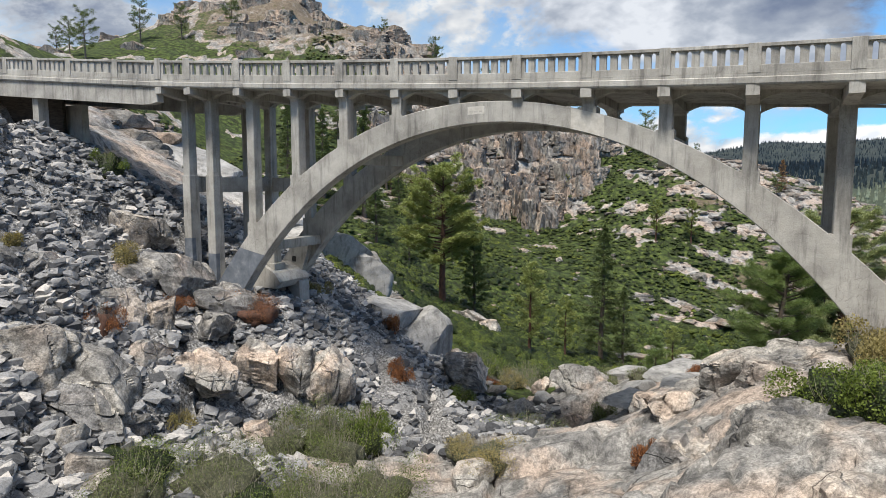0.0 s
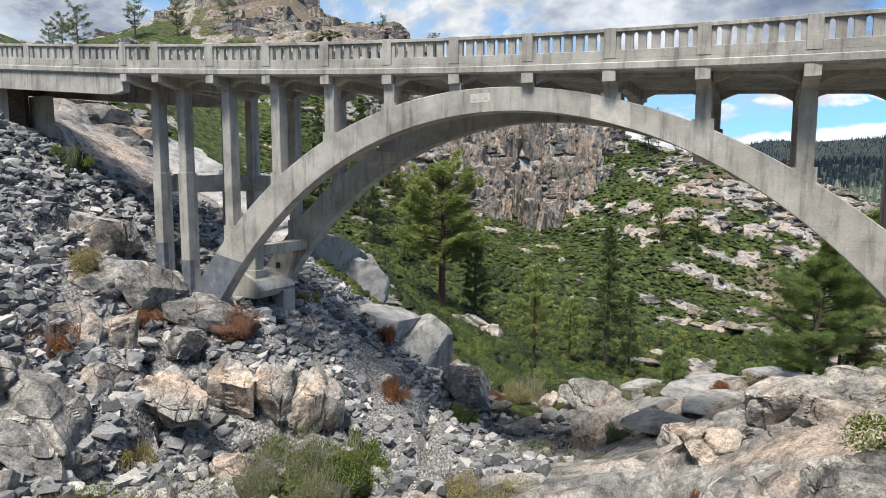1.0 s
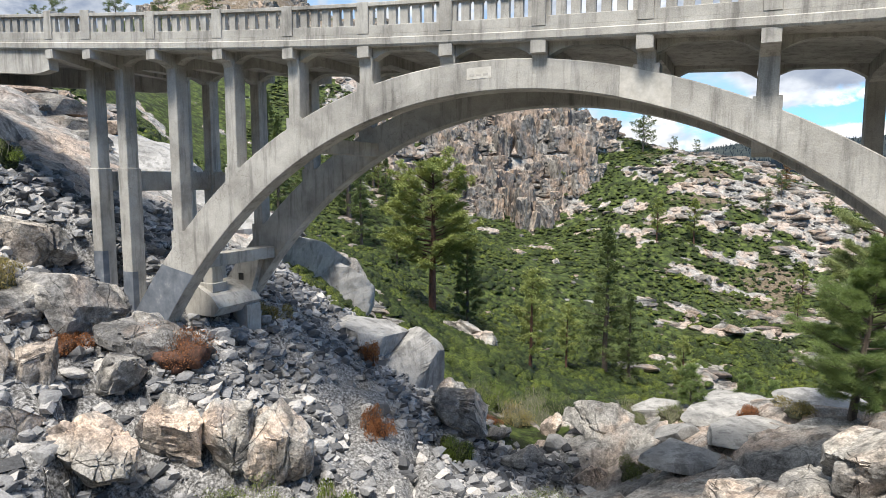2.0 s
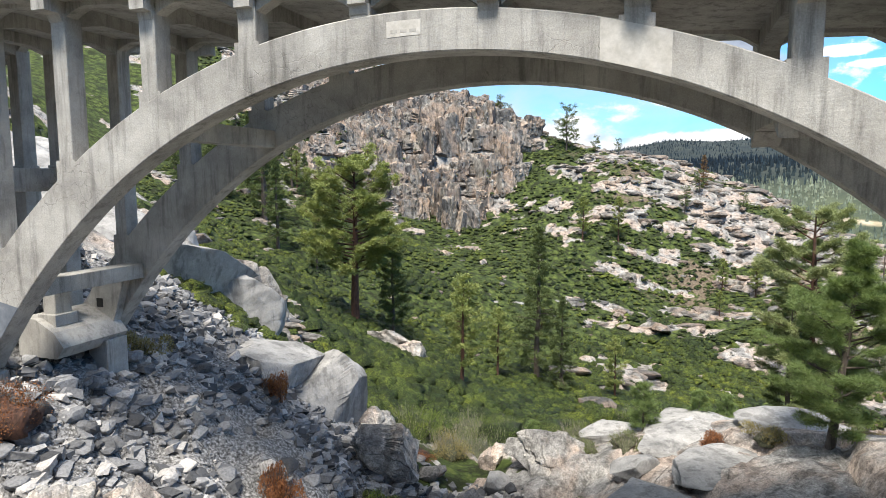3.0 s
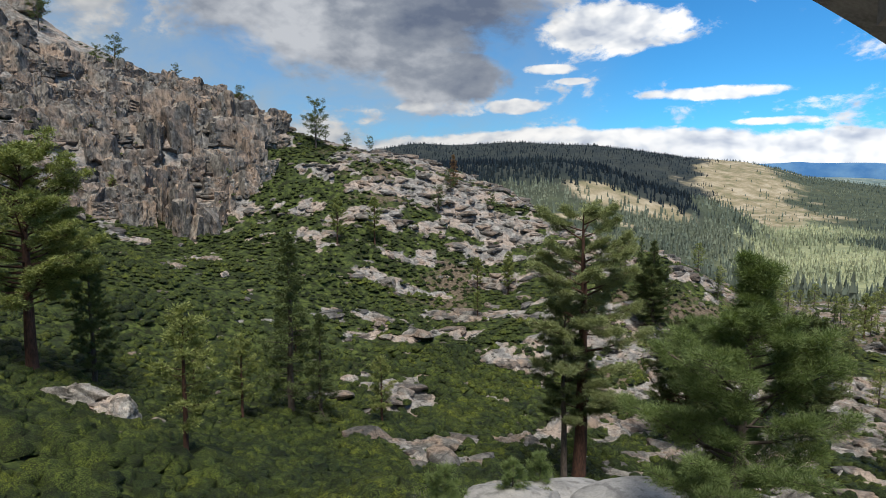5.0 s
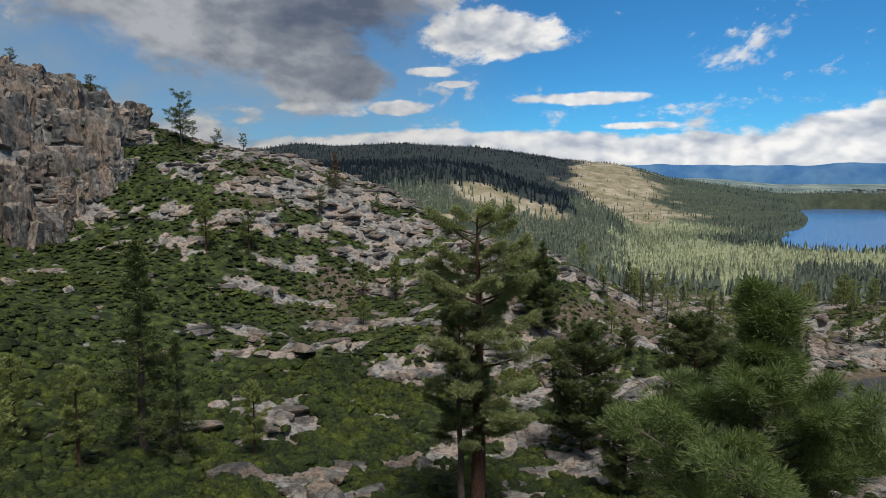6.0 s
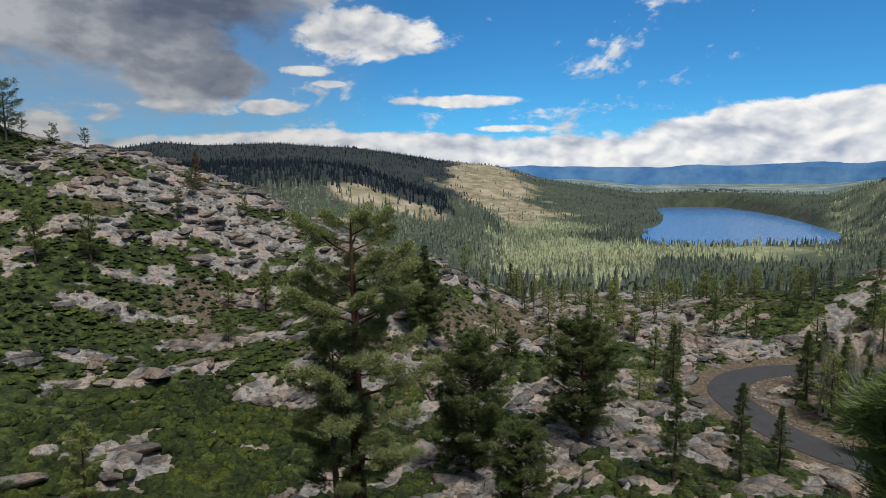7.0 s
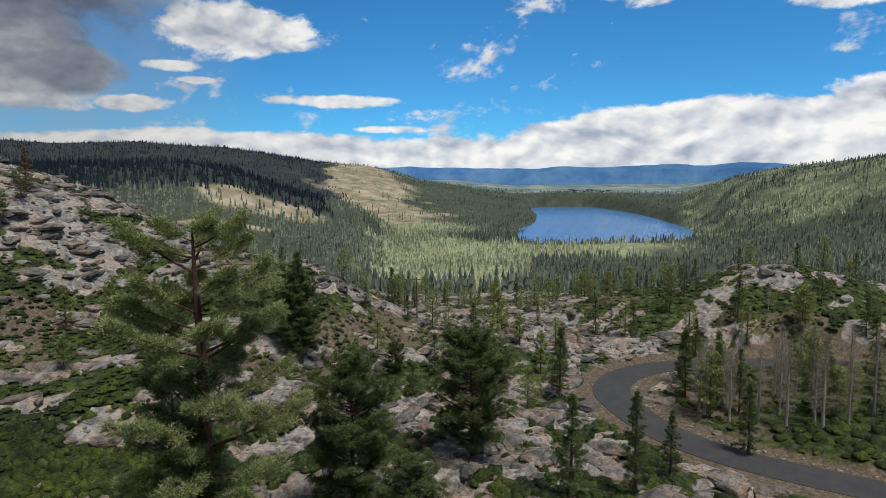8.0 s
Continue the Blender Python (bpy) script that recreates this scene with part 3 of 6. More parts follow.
def slab_look(t, s):
    """Pale ice-worn granite: smooth, with faint mottling, thin dark seepage streaks and a few lichen spots."""
    at = place(t)
    tone = t.ramp(t.noise(at, 0.5, 6, 0.62), (0.34, (0.21, 0.208, 0.203)), (0.52, (0.33, 0.325, 0.316)), (0.68, (0.43, 0.42, 0.405)))
    grain = t.ramp(t.noise(at, 12, 6, 0.75), (0.34, 0.78), (0.62, 1.08))
    streak = t.ramp(t.noise(place(t, (1.0, 1.0, 0.18)), 1.3, 6, 0.68), (0.40, 0.30), (0.49, 1.0))
    spots = t.ramp(t.noise(at, 2.4, 7, 0.72), (0.33, 0.4), (0.42, 1.0))
    t.put(s.inputs["Base Color"], t.mix(0.5, t.mix(0.5, t.mix(1.0, tone, grain, "MULTIPLY"), streak, "MULTIPLY"), spots, "MULTIPLY"))
    t.put(s.inputs["Roughness"], 0.88)
    s.inputs["Specular IOR Level"].default_value = 0.25
    bumped(t, s, t.noise(at, 1.5, 8, 0.62), 0.7, 0.15)


slab_stone = material("slab_granite", slab_look)
knoll_stone = material("knoll_granite", granite_look(0.5, 1.0, 1.0, 1.15))
granite_pink = material("granite_pink", granite_look(0.85, 1.0, 1.0, 1.25))
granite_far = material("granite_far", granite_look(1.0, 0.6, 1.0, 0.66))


def cliff_look(t, s):
    """Jointed cliff granite: buff and grey blocks, black water streaks, dark lichen."""
    at = place(t, (1, 1, 0.6))
    colour, joint = rock_colour(t, at, 0.85, 1.3)
    shade = t.math("FRACT", t.math("ADD", t.add("ShaderNodeObjectInfo").outputs["Random"], t.add("ShaderNodeNewGeometry").outputs["Random Per Island"]))
    tint = t.ramp(shade, (0.0, (0.36, 0.37, 0.40)), (0.35, (0.78, 0.77, 0.76)), (0.7, (1.0, 0.96, 0.90)), (1.0, (1.18, 1.06, 0.94)))
    streak = t.ramp(t.noise(place(t, (1, 1, 0.09)), 0.85, 6, 0.7), (0.40, 0.25), (0.53, 1.0))
    t.put(s.inputs["Base Color"], t.mix(0.4, t.mix(1.0, colour, tint, "MULTIPLY"), streak, "MULTIPLY"))
    t.put(s.inputs["Roughness"], 0.92)
    s.inputs["Specular IOR Level"].default_value = 0.2
    bumped(t, s, t.math("SUBTRACT", t.noise(place(t, (1, 1, 0.35)), 1.3, 8, 0.65), t.math("MULTIPLY", joint, 0.5)), 1.0, 0.5)


cliff_stone = material("cliff_stone", cliff_look)
ground_mat = material("ground", ground_look)
water_mat = material("water", water_look)
asphalt = material("asphalt", asphalt_look)
pine_green = material("pine_needles", leaf_look((0.065, 0.090, 0.026), (0.36, 0.40, 0.145)))
fir_green = material("fir_needles", leaf_look((0.030, 0.048, 0.020), (0.165, 0.205, 0.080)))
young_green = material("young_pine_needles", leaf_look((0.060, 0.098, 0.036), (0.235, 0.305, 0.120), 0.6, 0.32))
old_needles = material("old_pine_needles", leaf_look((0.080, 0.104, 0.046), (0.39, 0.43, 0.21)))
dry_needles = material("dry_needles", leaf_look((0.10, 0.060, 0.030), (0.27, 0.165, 0.090)))
dead_grey = material("dead_needles", leaf_look((0.17, 0.155, 0.13), (0.32, 0.295, 0.25)))
mat_green = material("manzanita_leaves", leaf_look((0.035, 0.060, 0.012), (0.175, 0.225, 0.045)))


def mound_look(t, s):
    at = place(t)
    island = t.add("ShaderNodeNewGeometry").outputs["Random Per Island"]
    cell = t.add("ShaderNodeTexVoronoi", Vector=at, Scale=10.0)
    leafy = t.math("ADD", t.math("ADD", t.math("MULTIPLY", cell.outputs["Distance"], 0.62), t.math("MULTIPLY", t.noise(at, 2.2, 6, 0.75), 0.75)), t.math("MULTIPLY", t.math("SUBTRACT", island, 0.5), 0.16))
    # dark cell edges stand for the shade between leaves
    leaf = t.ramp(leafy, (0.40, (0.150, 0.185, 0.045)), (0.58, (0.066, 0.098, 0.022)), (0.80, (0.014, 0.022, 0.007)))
    # bush-sized noise imitates lit tops and dark sides by colour
    bush = t.ramp(t.noise(at, 0.45, 4, 0.6), (0.36, (0.45, 0.52, 0.55)), (0.5, (1.0, 1.0, 0.95)), (0.64, (1.35, 1.25, 0.9)))
    stand = t.ramp(t.noise(at, 0.06, 5, 0.65), (0.38, (0.55, 0.60, 0.66)), (0.5, (1.0, 0.98, 0.88)), (0.62, (1.35, 1.2, 0.85)))
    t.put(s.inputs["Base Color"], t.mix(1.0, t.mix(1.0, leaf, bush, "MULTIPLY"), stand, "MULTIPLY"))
    t.put(s.inputs["Roughness"], 0.6)
    s.inputs["Specular IOR Level"].default_value = 0.25
    bumped(t, s, t.math("SUBTRACT", 1.0, leafy), 0.8, 0.2)


mound_green = material("leafy_mound", mound_look)
sage_green = material("willow_leaves", leaf_look((0.045, 0.062, 0.022), (0.175, 0.205, 0.078)))
rust = material("rust_leaves", leaf_look((0.12, 0.045, 0.02), (0.31, 0.135, 0.06)))
straw = material("dry_leaves", leaf_look((0.17, 0.14, 0.06), (0.32, 0.27, 0.12)))
red_bark = material("red_bark", bark_look((0.030, 0.016, 0.011), (0.125, 0.060, 0.040)))
snag_bark = material("weathered_snag", bark_look((0.20, 0.185, 0.165), (0.44, 0.42, 0.385)))
grey_bark = material("grey_bark", bark_look((0.05, 0.04, 0.033), (0.15, 0.12, 0.10)))

# ---- ground, lake, road ----


def build_ground():
    dense = np.radians(np.arange(-50, 110.01, 0.42))
    rest = np.radians(np.arange(113, 310, 3.0))
    turn = np.concatenate([dense, rest])
    radii = [0.05, 0.6, 1.2]
    while radii[-1] < 4850:
        radii.append(radii[-1] + max(0.42, (radii[-1] - 78) * 0.0125 + 0.42 if radii[-1] > 78 else 0.42))
    radii = np.array(radii)
    R, A = grids(radii, turn)
    X, Y = R * np.sin(A), R * np.cos(A)
    Z = ground_height(X.ravel(), Y.ravel()).reshape(X.shape)
    n, k = X.shape
    verts = np.stack([X, Y, Z], -1).reshape(-1, 3)
    verts = np.concatenate([verts, [[0, 0, height_at(0, 0)]]])
    i, j = grids(np.arange(n - 1), np.arange(k))
    a, b = (i * k + j).ravel(), (i * k + (j + 1) % k).ravel()
    quads = np.stack([a, a + k, b + k, b], -1)
    me = mesh_of("ground", verts, quads, True)
    x, y = verts[:, 0], verts[:, 1]
    r, az = np.hypot(x, y), np.degrees(np.arctan2(x - 20, y - 45))
    rock, talus = rock_share(x, y), talus_share(x, y)
    far = smooth((r - 380) / 150)
    green = (1 - rock) * (1 - far) + far * 0.75
    dry = (1 - far) * smooth((x - 45) / 60) * smooth(0.6 + fbm(x, y, 22, 4, 81) * 1.6) * 0.8 * (1 - rock)
    dry = np.maximum(dry, 0.62 * bump(x, y, -70, 335, 110, 75))
    bare = open_slope(az + fbm(x, y, 90, 3, 93) * 3, np.hypot(x - 20, y - 45))
    green = np.maximum(green, far * (1.0 - 0.5 * bump(az, r, 45.5, 870, 5, 34)))
    gap = road_gap(x, y)
    dry = np.maximum(dry, smooth((8.5 - gap) / 2.5))
    dry = dry * (1 - 0.9 * bump(x, y, 143, 42, 15, 12))
    near = 0.5 * bump(x, y, 24, 46, 4, 4)
    dry = np.maximum(dry, near)
    gravel = talus * (1 - far)
    cover = np.stack([green, gravel, dry, 1 - far], -1).astype(np.float32)
    layer = me.color_attributes.new("cover", "FLOAT_COLOR", "POINT")
    layer.data.foreach_set("color", np.clip(cover, 0, 1).ravel())
    reach = np.hypot(x - 20, y - 45)
    stand = np.stack([sunlit_stand(az, reach), cloud_shaded_stand(x, y, az, reach), bare, smooth((reach - 2850) / 300)], -1).astype(np.float32)
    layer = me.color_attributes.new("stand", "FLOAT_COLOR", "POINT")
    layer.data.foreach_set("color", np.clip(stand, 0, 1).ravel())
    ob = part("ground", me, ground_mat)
    return tagged(ob, "rugged granite mountainside with low green shrubs and soil", "ground", "", "structure")


ground = build_ground()


def build_lake():
    bm = bmesh.new()
    ring = []
    for a, r in [(60, 950), (68, 950), (76, 950), (84, 950), (92, 1000), (92, 1600), (88, 2400), (80, 3000), (70, 3050), (62, 2900), (60, 2000)]:
        ring.append(bm.verts.new((20 + r * math.sin(radians(a)), 45 + r * math.cos(radians(a)), LAKE_LEVEL)))
    bm.faces.new(ring[::-1])
    bmesh.ops.recalc_face_normals(bm, faces=bm.faces)
    if next(iter(bm.faces)).normal.z < 0:
        bmesh.ops.reverse_faces(bm, faces=bm.faces)
    ob = part("water", bm, water_mat)
    tagged(ob, "deep blue mountain lake between forested hills", "lake", "", "structure")


build_lake()


def build_road():
    line = ROAD
    along = np.gradient(line, axis=0)
    along /= np.linalg.norm(along, axis=1)[:, None]
    side = np.stack([-along[:, 1], along[:, 0]], 1)
    rows = []
    for off, lift in ((-ROAD_HALF - 0.1, -0.5), (-ROAD_HALF, 0.06), (-1.2, 0.11), (1.2, 0.11), (ROAD_HALF, 0.06), (ROAD_HALF + 0.1, -0.5)):
        p = line + side * off
        rows.append(np.column_stack([p, ROAD_LEVEL(p[:, 0], p[:, 1]) + lift + 0.03]))
    rows = np.stack(rows, 1)
    ob = part("road", sweep(rows, closed=False, caps=False), asphalt)
    tagged(ob, "narrow curving dark asphalt mountain road without markings", "road", "", "structure")


build_road()


def plank_look(t, s):
    at = place(t, (1, 1, 6.0))
    t.put(s.inputs["Base Color"], t.ramp(t.noise(at, 1.5, 5, 0.6), (0.35, (0.025, 0.022, 0.02)), (0.65, (0.075, 0.065, 0.055))))
    t.put(s.inputs["Roughness"], 0.9)


def paint_look(t, s):
    at = place(t)
    t.put(s.inputs["Base Color"], t.ramp(t.noise(at, 1.4, 6, 0.65), (0.35, (0.095, 0.11, 0.135)), (0.6, (0.17, 0.19, 0.22)), (0.74, (0.33, 0.33, 0.33))))
    t.put(s.inputs["Roughness"], 0.75)


def patch_look(t, s):
    at = place(t)
    t.put(s.inputs["Base Color"], t.ramp(t.noise(at, 3, 6, 0.7), (0.35, (0.43, 0.41, 0.37)), (0.65, (0.60, 0.575, 0.53))))
    t.put(s.inputs["Roughness"], 0.85)


plank = material("dark_plank", plank_look)
cover_paint = material("grey_blue_paint", paint_look)
pale_repair = material("pale_mortar", patch_look)

# ---- the concrete arch bridge ----
hole_shade = material("hole_shade", lambda t, s: (t.put(s.inputs["Base Color"], (0.02, 0.02, 0.02, 1)), t.put(s.inputs["Roughness"], 0.9)))
BAY = 3.727
ORIGIN, HEADING = Vector((0.31, 35.9)), radians(-26.5)
ALONG, ACROSS = Vector((math.cos(HEADING), math.sin(HEADING))), Vector((-math.sin(HEADING), math.cos(HEADING)))
FAR_RIB, RIB_THICK, DECK_WIDE = 5.8, 0.85, 8.4
COLUMN_WIDE, COLUMN_DEEP = 0.62, 0.72


def B(s, v, z):
    p = ORIGIN + ALONG * s + ACROSS * v
    return (p.x, p.y, z)


def deck_front(s):
    """The near edge of the curved deck: it swings out over the straight ribs towards both ends."""
    bend = -0.15 - 0.00504 * (s + 0.75) ** 2
    return bend if s > -20.25 else -0.15 - 0.00504 * 19.5 ** 2 + 0.02 * (s + 20.25)


def cap_level(s):
    """The cap beams' middle: the road climbs to the west, steeper on the approach."""
    return 4.85 - 0.0588 * s + 0.035 * max(0.0, -21 - s)


def crown(s):
    return 4.255 + 0.09 * s - 0.02394 * s ** 2 + 1.77e-4 * s ** 3 - 9.45e-6 * s ** 4


def soffit(s):
    return 3.024 + 0.1344 * s - 0.02705 * s ** 2 + 1.73e-4 * s ** 3 - 1.87e-5 * s ** 4


def bar(corners_low, corners_high):
    """A solid between two quads."""
    return sweep([corners_low, corners_high])


def block(s0, s1, v0, v1, z0, z1, bevel=0.02):
    bm = bar([B(s0, v0, z0), B(s1, v0, z0), B(s1, v1, z0), B(s0, v1, z0)], [B(s0, v0, z1), B(s1, v0, z1), B(s1, v1, z1), B(s0, v1, z1)])
    if bevel:
        bmesh.ops.bevel(bm, geom=bm.edges[:], offset=bevel, segments=1, affect="EDGES")
    return bm


bridge = empty("arch_bridge", "grey weathered concrete open-spandrel arch bridge with balustrades", "bridge")


def build_ribs():
    for v0 in (0.0, FAR_RIB):
        rows = []
        for i in range(73):
            u = i / 72
            st, sb = -18.2 + u * (25.5 + 18.2), -15.7 + u * (22.0 + 15.7)
            zt, zb = crown(st), soffit(sb)
            rows.append([B(st, v0, zt), B(sb, v0, zb), B(sb, v0 + RIB_THICK, zb), B(st, v0 + RIB_THICK, zt)])
        bm = sweep(rows)
        sharp = [e for e in bm.edges if abs(e.calc_face_angle(0)) > 0.7]
        bmesh.ops.bevel(bm, geom=sharp, offset=0.035, segments=1, affect="EDGES")
        part("arch_rib", bm, concrete, bridge)
    # cross struts between the ribs
    for s, low, high in ((-6.75, 1.05, 1.72), (-13.8, -4.6, -3.95), (11.5, 1.2, 2.2), (18.0, -3.9, -3.0)):
        bm = block(s - 0.42, s + 0.42, RIB_THICK, FAR_RIB, low, high)
        part("strut", bm, concrete, bridge)
    # wedge under the east strut
    for end, step in ((RIB_THICK, 0.8), (FAR_RIB, -0.8)):
        bm = bar([B(11.1, end, 0.75), B(11.9, end, 0.75), B(11.9, end, 1.198), B(11.1, end, 1.198)],
                 [B(11.1, end + step, 1.17), B(11.9, end + step, 1.17), B(11.9, end + step, 1.198), B(11.1, end + step, 1.198)])
        part("haunch", bm, concrete, bridge)
    # footings: blocks sunk in the rock, and a thrust wall beside the far springing
    for s0, s1, base, top in ((-17.9, -15.4, -11.5, -7.6), (22.0, 26.0, -16.0, -9.0)):
        for v0, v1 in ((0.03, RIB_THICK - 0.03), (FAR_RIB + 0.03, FAR_RIB + RIB_THICK - 0.03)):
            part("footing", block(s0, s1, v0, v1, base, top, 0.05), concrete, bridge)
    # a pad between the ribs at the west foot, a pedestal on it under the strut, and a five-sided thrust plate with a
    # painted square hole
    outline = [(-16.4, -5.7), (-15.4, -7.1), (-14.9, -6.65), (-14.1, -4.5), (-15.4, -4.5)]
    plate = part("thrust_plate", sweep([[B(s, v, z) for s, z in outline] for v in (FAR_RIB - 0.42, FAR_RIB - 0.004)]), concrete, bridge)
    # nothing is cut: a black patch stands for the hole's shade
    part("drain_hole", block(-15.78, -15.42, FAR_RIB - 0.45, FAR_RIB - 0.418, -6.0, -5.6, 0.0), hole_shade, plate)
    outline = [(-17.0, -7.6), (-14.9, -7.6), (-14.5, -7.1), (-15.0, -6.5), (-16.0, -6.0), (-17.0, -6.0)]
    part("foot_pad", sweep([[B(s, v, z) for s, z in outline] for v in (RIB_THICK + 1.6, FAR_RIB - 0.01)]), concrete, bridge)
    part("pedestal", block(-16.1, -15.4, RIB_THICK + 2.1, RIB_THICK + 2.9, -6.3, -4.61, 0.03), concrete, bridge)
    part("pedestal_foot", block(-16.25, -15.25, RIB_THICK + 1.95, RIB_THICK + 3.05, -6.35, -5.85, 0.02), concrete, bridge)
    part("footing", block(-15.6, -14.5, FAR_RIB - 1.2, FAR_RIB - 0.05, -10.5, -7.3, 0.04), concrete, bridge)


def column(k_s, v0, base, top, plinth, joint=None):
    s0 = k_s
    bm = block(s0, s0 + COLUMN_WIDE, v0 + 0.02, v0 + 0.02 + COLUMN_DEEP, base, top, 0.03)
    col = part("column", bm, concrete, bridge)
    if plinth is not None:
        part("plinth", block(s0 - 0.12, s0 + COLUMN_WIDE + 0.12, v0 + 0.004, v0 + COLUMN_DEEP + 0.08, base - 0.1, plinth, 0.0), concrete, col)
    if joint is not None:
        part("plinth", block(s0 - 0.05, s0 + COLUMN_WIDE + 0.05, v0 - 0.04, v0 + COLUMN_DEEP + 0.08, base - 0.1, joint, 0.02), concrete, col)


COLUMNS = [-20.9] + [BAY * (k - 5) for k in range(0, 14)]


def build_columns():
    for s in COLUMNS:
        for v0 in (0.0, FAR_RIB):
            top = cap_level(s) - 0.2
            mid = s + COLUMN_WIDE / 2
            on_rib = -17.0 < mid < 24.5
            if on_rib:
                level = min(crown(s), crown(s + COLUMN_WIDE))
                step = max(crown(s), crown(s + COLUMN_WIDE)) + 0.12
                if top - step > 0.15:
                    column(s, v0, level - 0.25, top, step if step < top - 0.3 else None)
            else:
                x, y, _ = B(mid, v0 + 0.4, 0)
                column(s, v0, height_at(x, y) - 1.6, top, None, 0.45 if s < 0 else None)
    for s in COLUMNS[:2]:
        part("tie_beam", block(s + 0.1, s + 0.52, COLUMN_DEEP, FAR_RIB + 0.1, -0.75, 0.3), concrete, bridge)
    part("tie_beam", block(COLUMNS[1] + 0.3, COLUMNS[2] + 0.2, FAR_RIB + 0.15, FAR_RIB + 0.55, -0.75, 0.3), concrete, bridge)


def build_caps():
    for s in COLUMNS:
        mid = s + COLUMN_WIDE / 2
        c, front = cap_level(s), deck_front(mid)
        back = front + DECK_WIDE
        a, b = s + 0.03, s + COLUMN_WIDE - 0.03
        outline = [(front, c + 0.2), (front, c - 0.24), (min(front + 0.55, -0.05), c - 0.26), (-0.0, c - 0.5), (COLUMN_DEEP + 0.05, c - 0.5), (COLUMN_DEEP + 0.9, c - 0.28),
                   (FAR_RIB - 0.85, c - 0.28), (FAR_RIB, c - 0.5), (FAR_RIB + COLUMN_DEEP, c - 0.5), (max(back - 0.5, FAR_RIB + COLUMN_DEEP + 0.05), c - 0.26), (back, c - 0.24), (back, c + 0.2)]
        bm = sweep([[B(a, v, z) for v, z in outline], [B(b, v, z) for v, z in outline]])
        part("cap_beam", bm, concrete, bridge)


def build_deck():
    stations = np.arange(-52, 34.01, 0.6)
    rows = []
    for s in stations:
        c, f = cap_level(s), deck_front(s)
        g = f + DECK_WIDE
        rows.append([B(s, f + 0.02, c + 0.2), B(s, f - 0.03, c + 0.28), B(s, f - 0.03, c + 0.52), B(s, f + 0.03, c + 0.56), B(s, f + 0.03, c + 0.70), B(s, f + 0.42, c + 0.70),
                     B(s, f + 0.42, c + 0.5), B(s, g - 0.42, c + 0.5), B(s, g - 0.42, c + 0.7), B(s, g - 0.03, c + 0.7), B(s, g - 0.03, c + 0.56), B(s, g + 0.03, c + 0.52), B(s, g + 0.03, c + 0.28), B(s, g - 0.02, c + 0.2)])
    part("deck", sweep(rows), concrete, bridge)
    # haunched girders over both column rows
    for v0 in (0.12, FAR_RIB + 0.12):
        for s0, s1 in zip(COLUMNS[:-1], COLUMNS[1:]):
            a, b = s0 + COLUMN_WIDE, s1
            rows = []
            for i in range(13):
                u = i / 12
                s, c = a + (b - a) * u, cap_level(a + (b - a) * u)
                drop = 0.12 + 0.36 * max(0.0, 1 - min(u, 1 - u) / 0.28) ** 1.6
                rows.append([B(s, v0, c + 0.198), B(s, v0, c + 0.198 - drop), B(s, v0 + 0.45, c + 0.198 - drop), B(s, v0 + 0.45, c + 0.198)])
            part("girder", sweep(rows), concrete, bridge)


def rail_panel(s0, s1, near, post_high=0.0):
    """One bay of the parapet: a post, a base, a coping and arched balusters."""
    def edge(s):
        f = deck_front(s)
        return f + 0.06 if near else f + DECK_WIDE - 0.34
    post = 0.52

    def run(name, a, b, v0, v1, z0, z1, parent):
        fa, fb = edge(a), edge(b)
        ca, cb = cap_level(a), cap_level(b)
        bm = bar([B(a, fa + v0, ca + z0), B(b, fb + v0, cb + z0), B(b, fb + v1, cb + z0), B(a, fa + v1, ca + z0)],
                 [B(a, fa + v0, ca + z1), B(b, fb + v0, cb + z1), B(b, fb + v1, cb + z1), B(a, fa + v1, ca + z1)])
        bmesh.ops.bevel(bm, geom=bm.edges[:], offset=0.012, segments=1, affect="EDGES")
        return part(name, bm, concrete, parent)
    panel = run("parapet", s0 + post / 2, s1 - post / 2, 0.0, 0.28, 0.70, 1.05, bridge)
    run("coping", s0 + post / 2, s1 - post / 2, -0.04, 0.32, 1.79, 1.94, panel)
    run("post", s0 - post / 2, s0 + post / 2, -0.05, 0.33, 0.705, 1.96 + post_high, panel)
    a, b = s0 + post / 2, s1 - post / 2
    count = 7 if b - a > 2.4 else 4
    step = (b - a) / (count - 1)
    gap = 0.2
    for i in range(count):
        m = a + i * step
        half = (step - gap) / 2
        lo, hi = max(m - half, a), min(m + half, b)
        c = cap_level(m)
        f = edge(m)
        left, right = lo - (gap * 0.46 if lo > a else 0), hi + (gap * 0.46 if hi < b else 0)
        outline = [(lo, 1.05), (hi, 1.05), (hi, 1.66), (hi + (right - hi) * 0.3, 1.73), (right, 1.79), (left, 1.79), (lo - (lo - left) * 0.3, 1.73), (lo, 1.66)]
        bm = sweep([[B(s, f + 0.05, c + z) for s, z in outline], [B(s, f + 0.23, c + z) for s, z in outline]])
        part("baluster", bm, concrete, panel)


def build_rails():
    stops = [-52 + i * BAY for i in range(8)]
    stops = [s for s in stops if s < -26] + [-24.7] + [s + COLUMN_WIDE / 2 for s in COLUMNS]
    for near in (True, False):
        for s0, s1 in zip(stops[:-1], stops[1:]):
            rail_panel(s0, s1, near, 0.12 if abs(s0 + 20.6) < 0.3 or abs(s0 + 18.3) < 0.3 else 0.0)


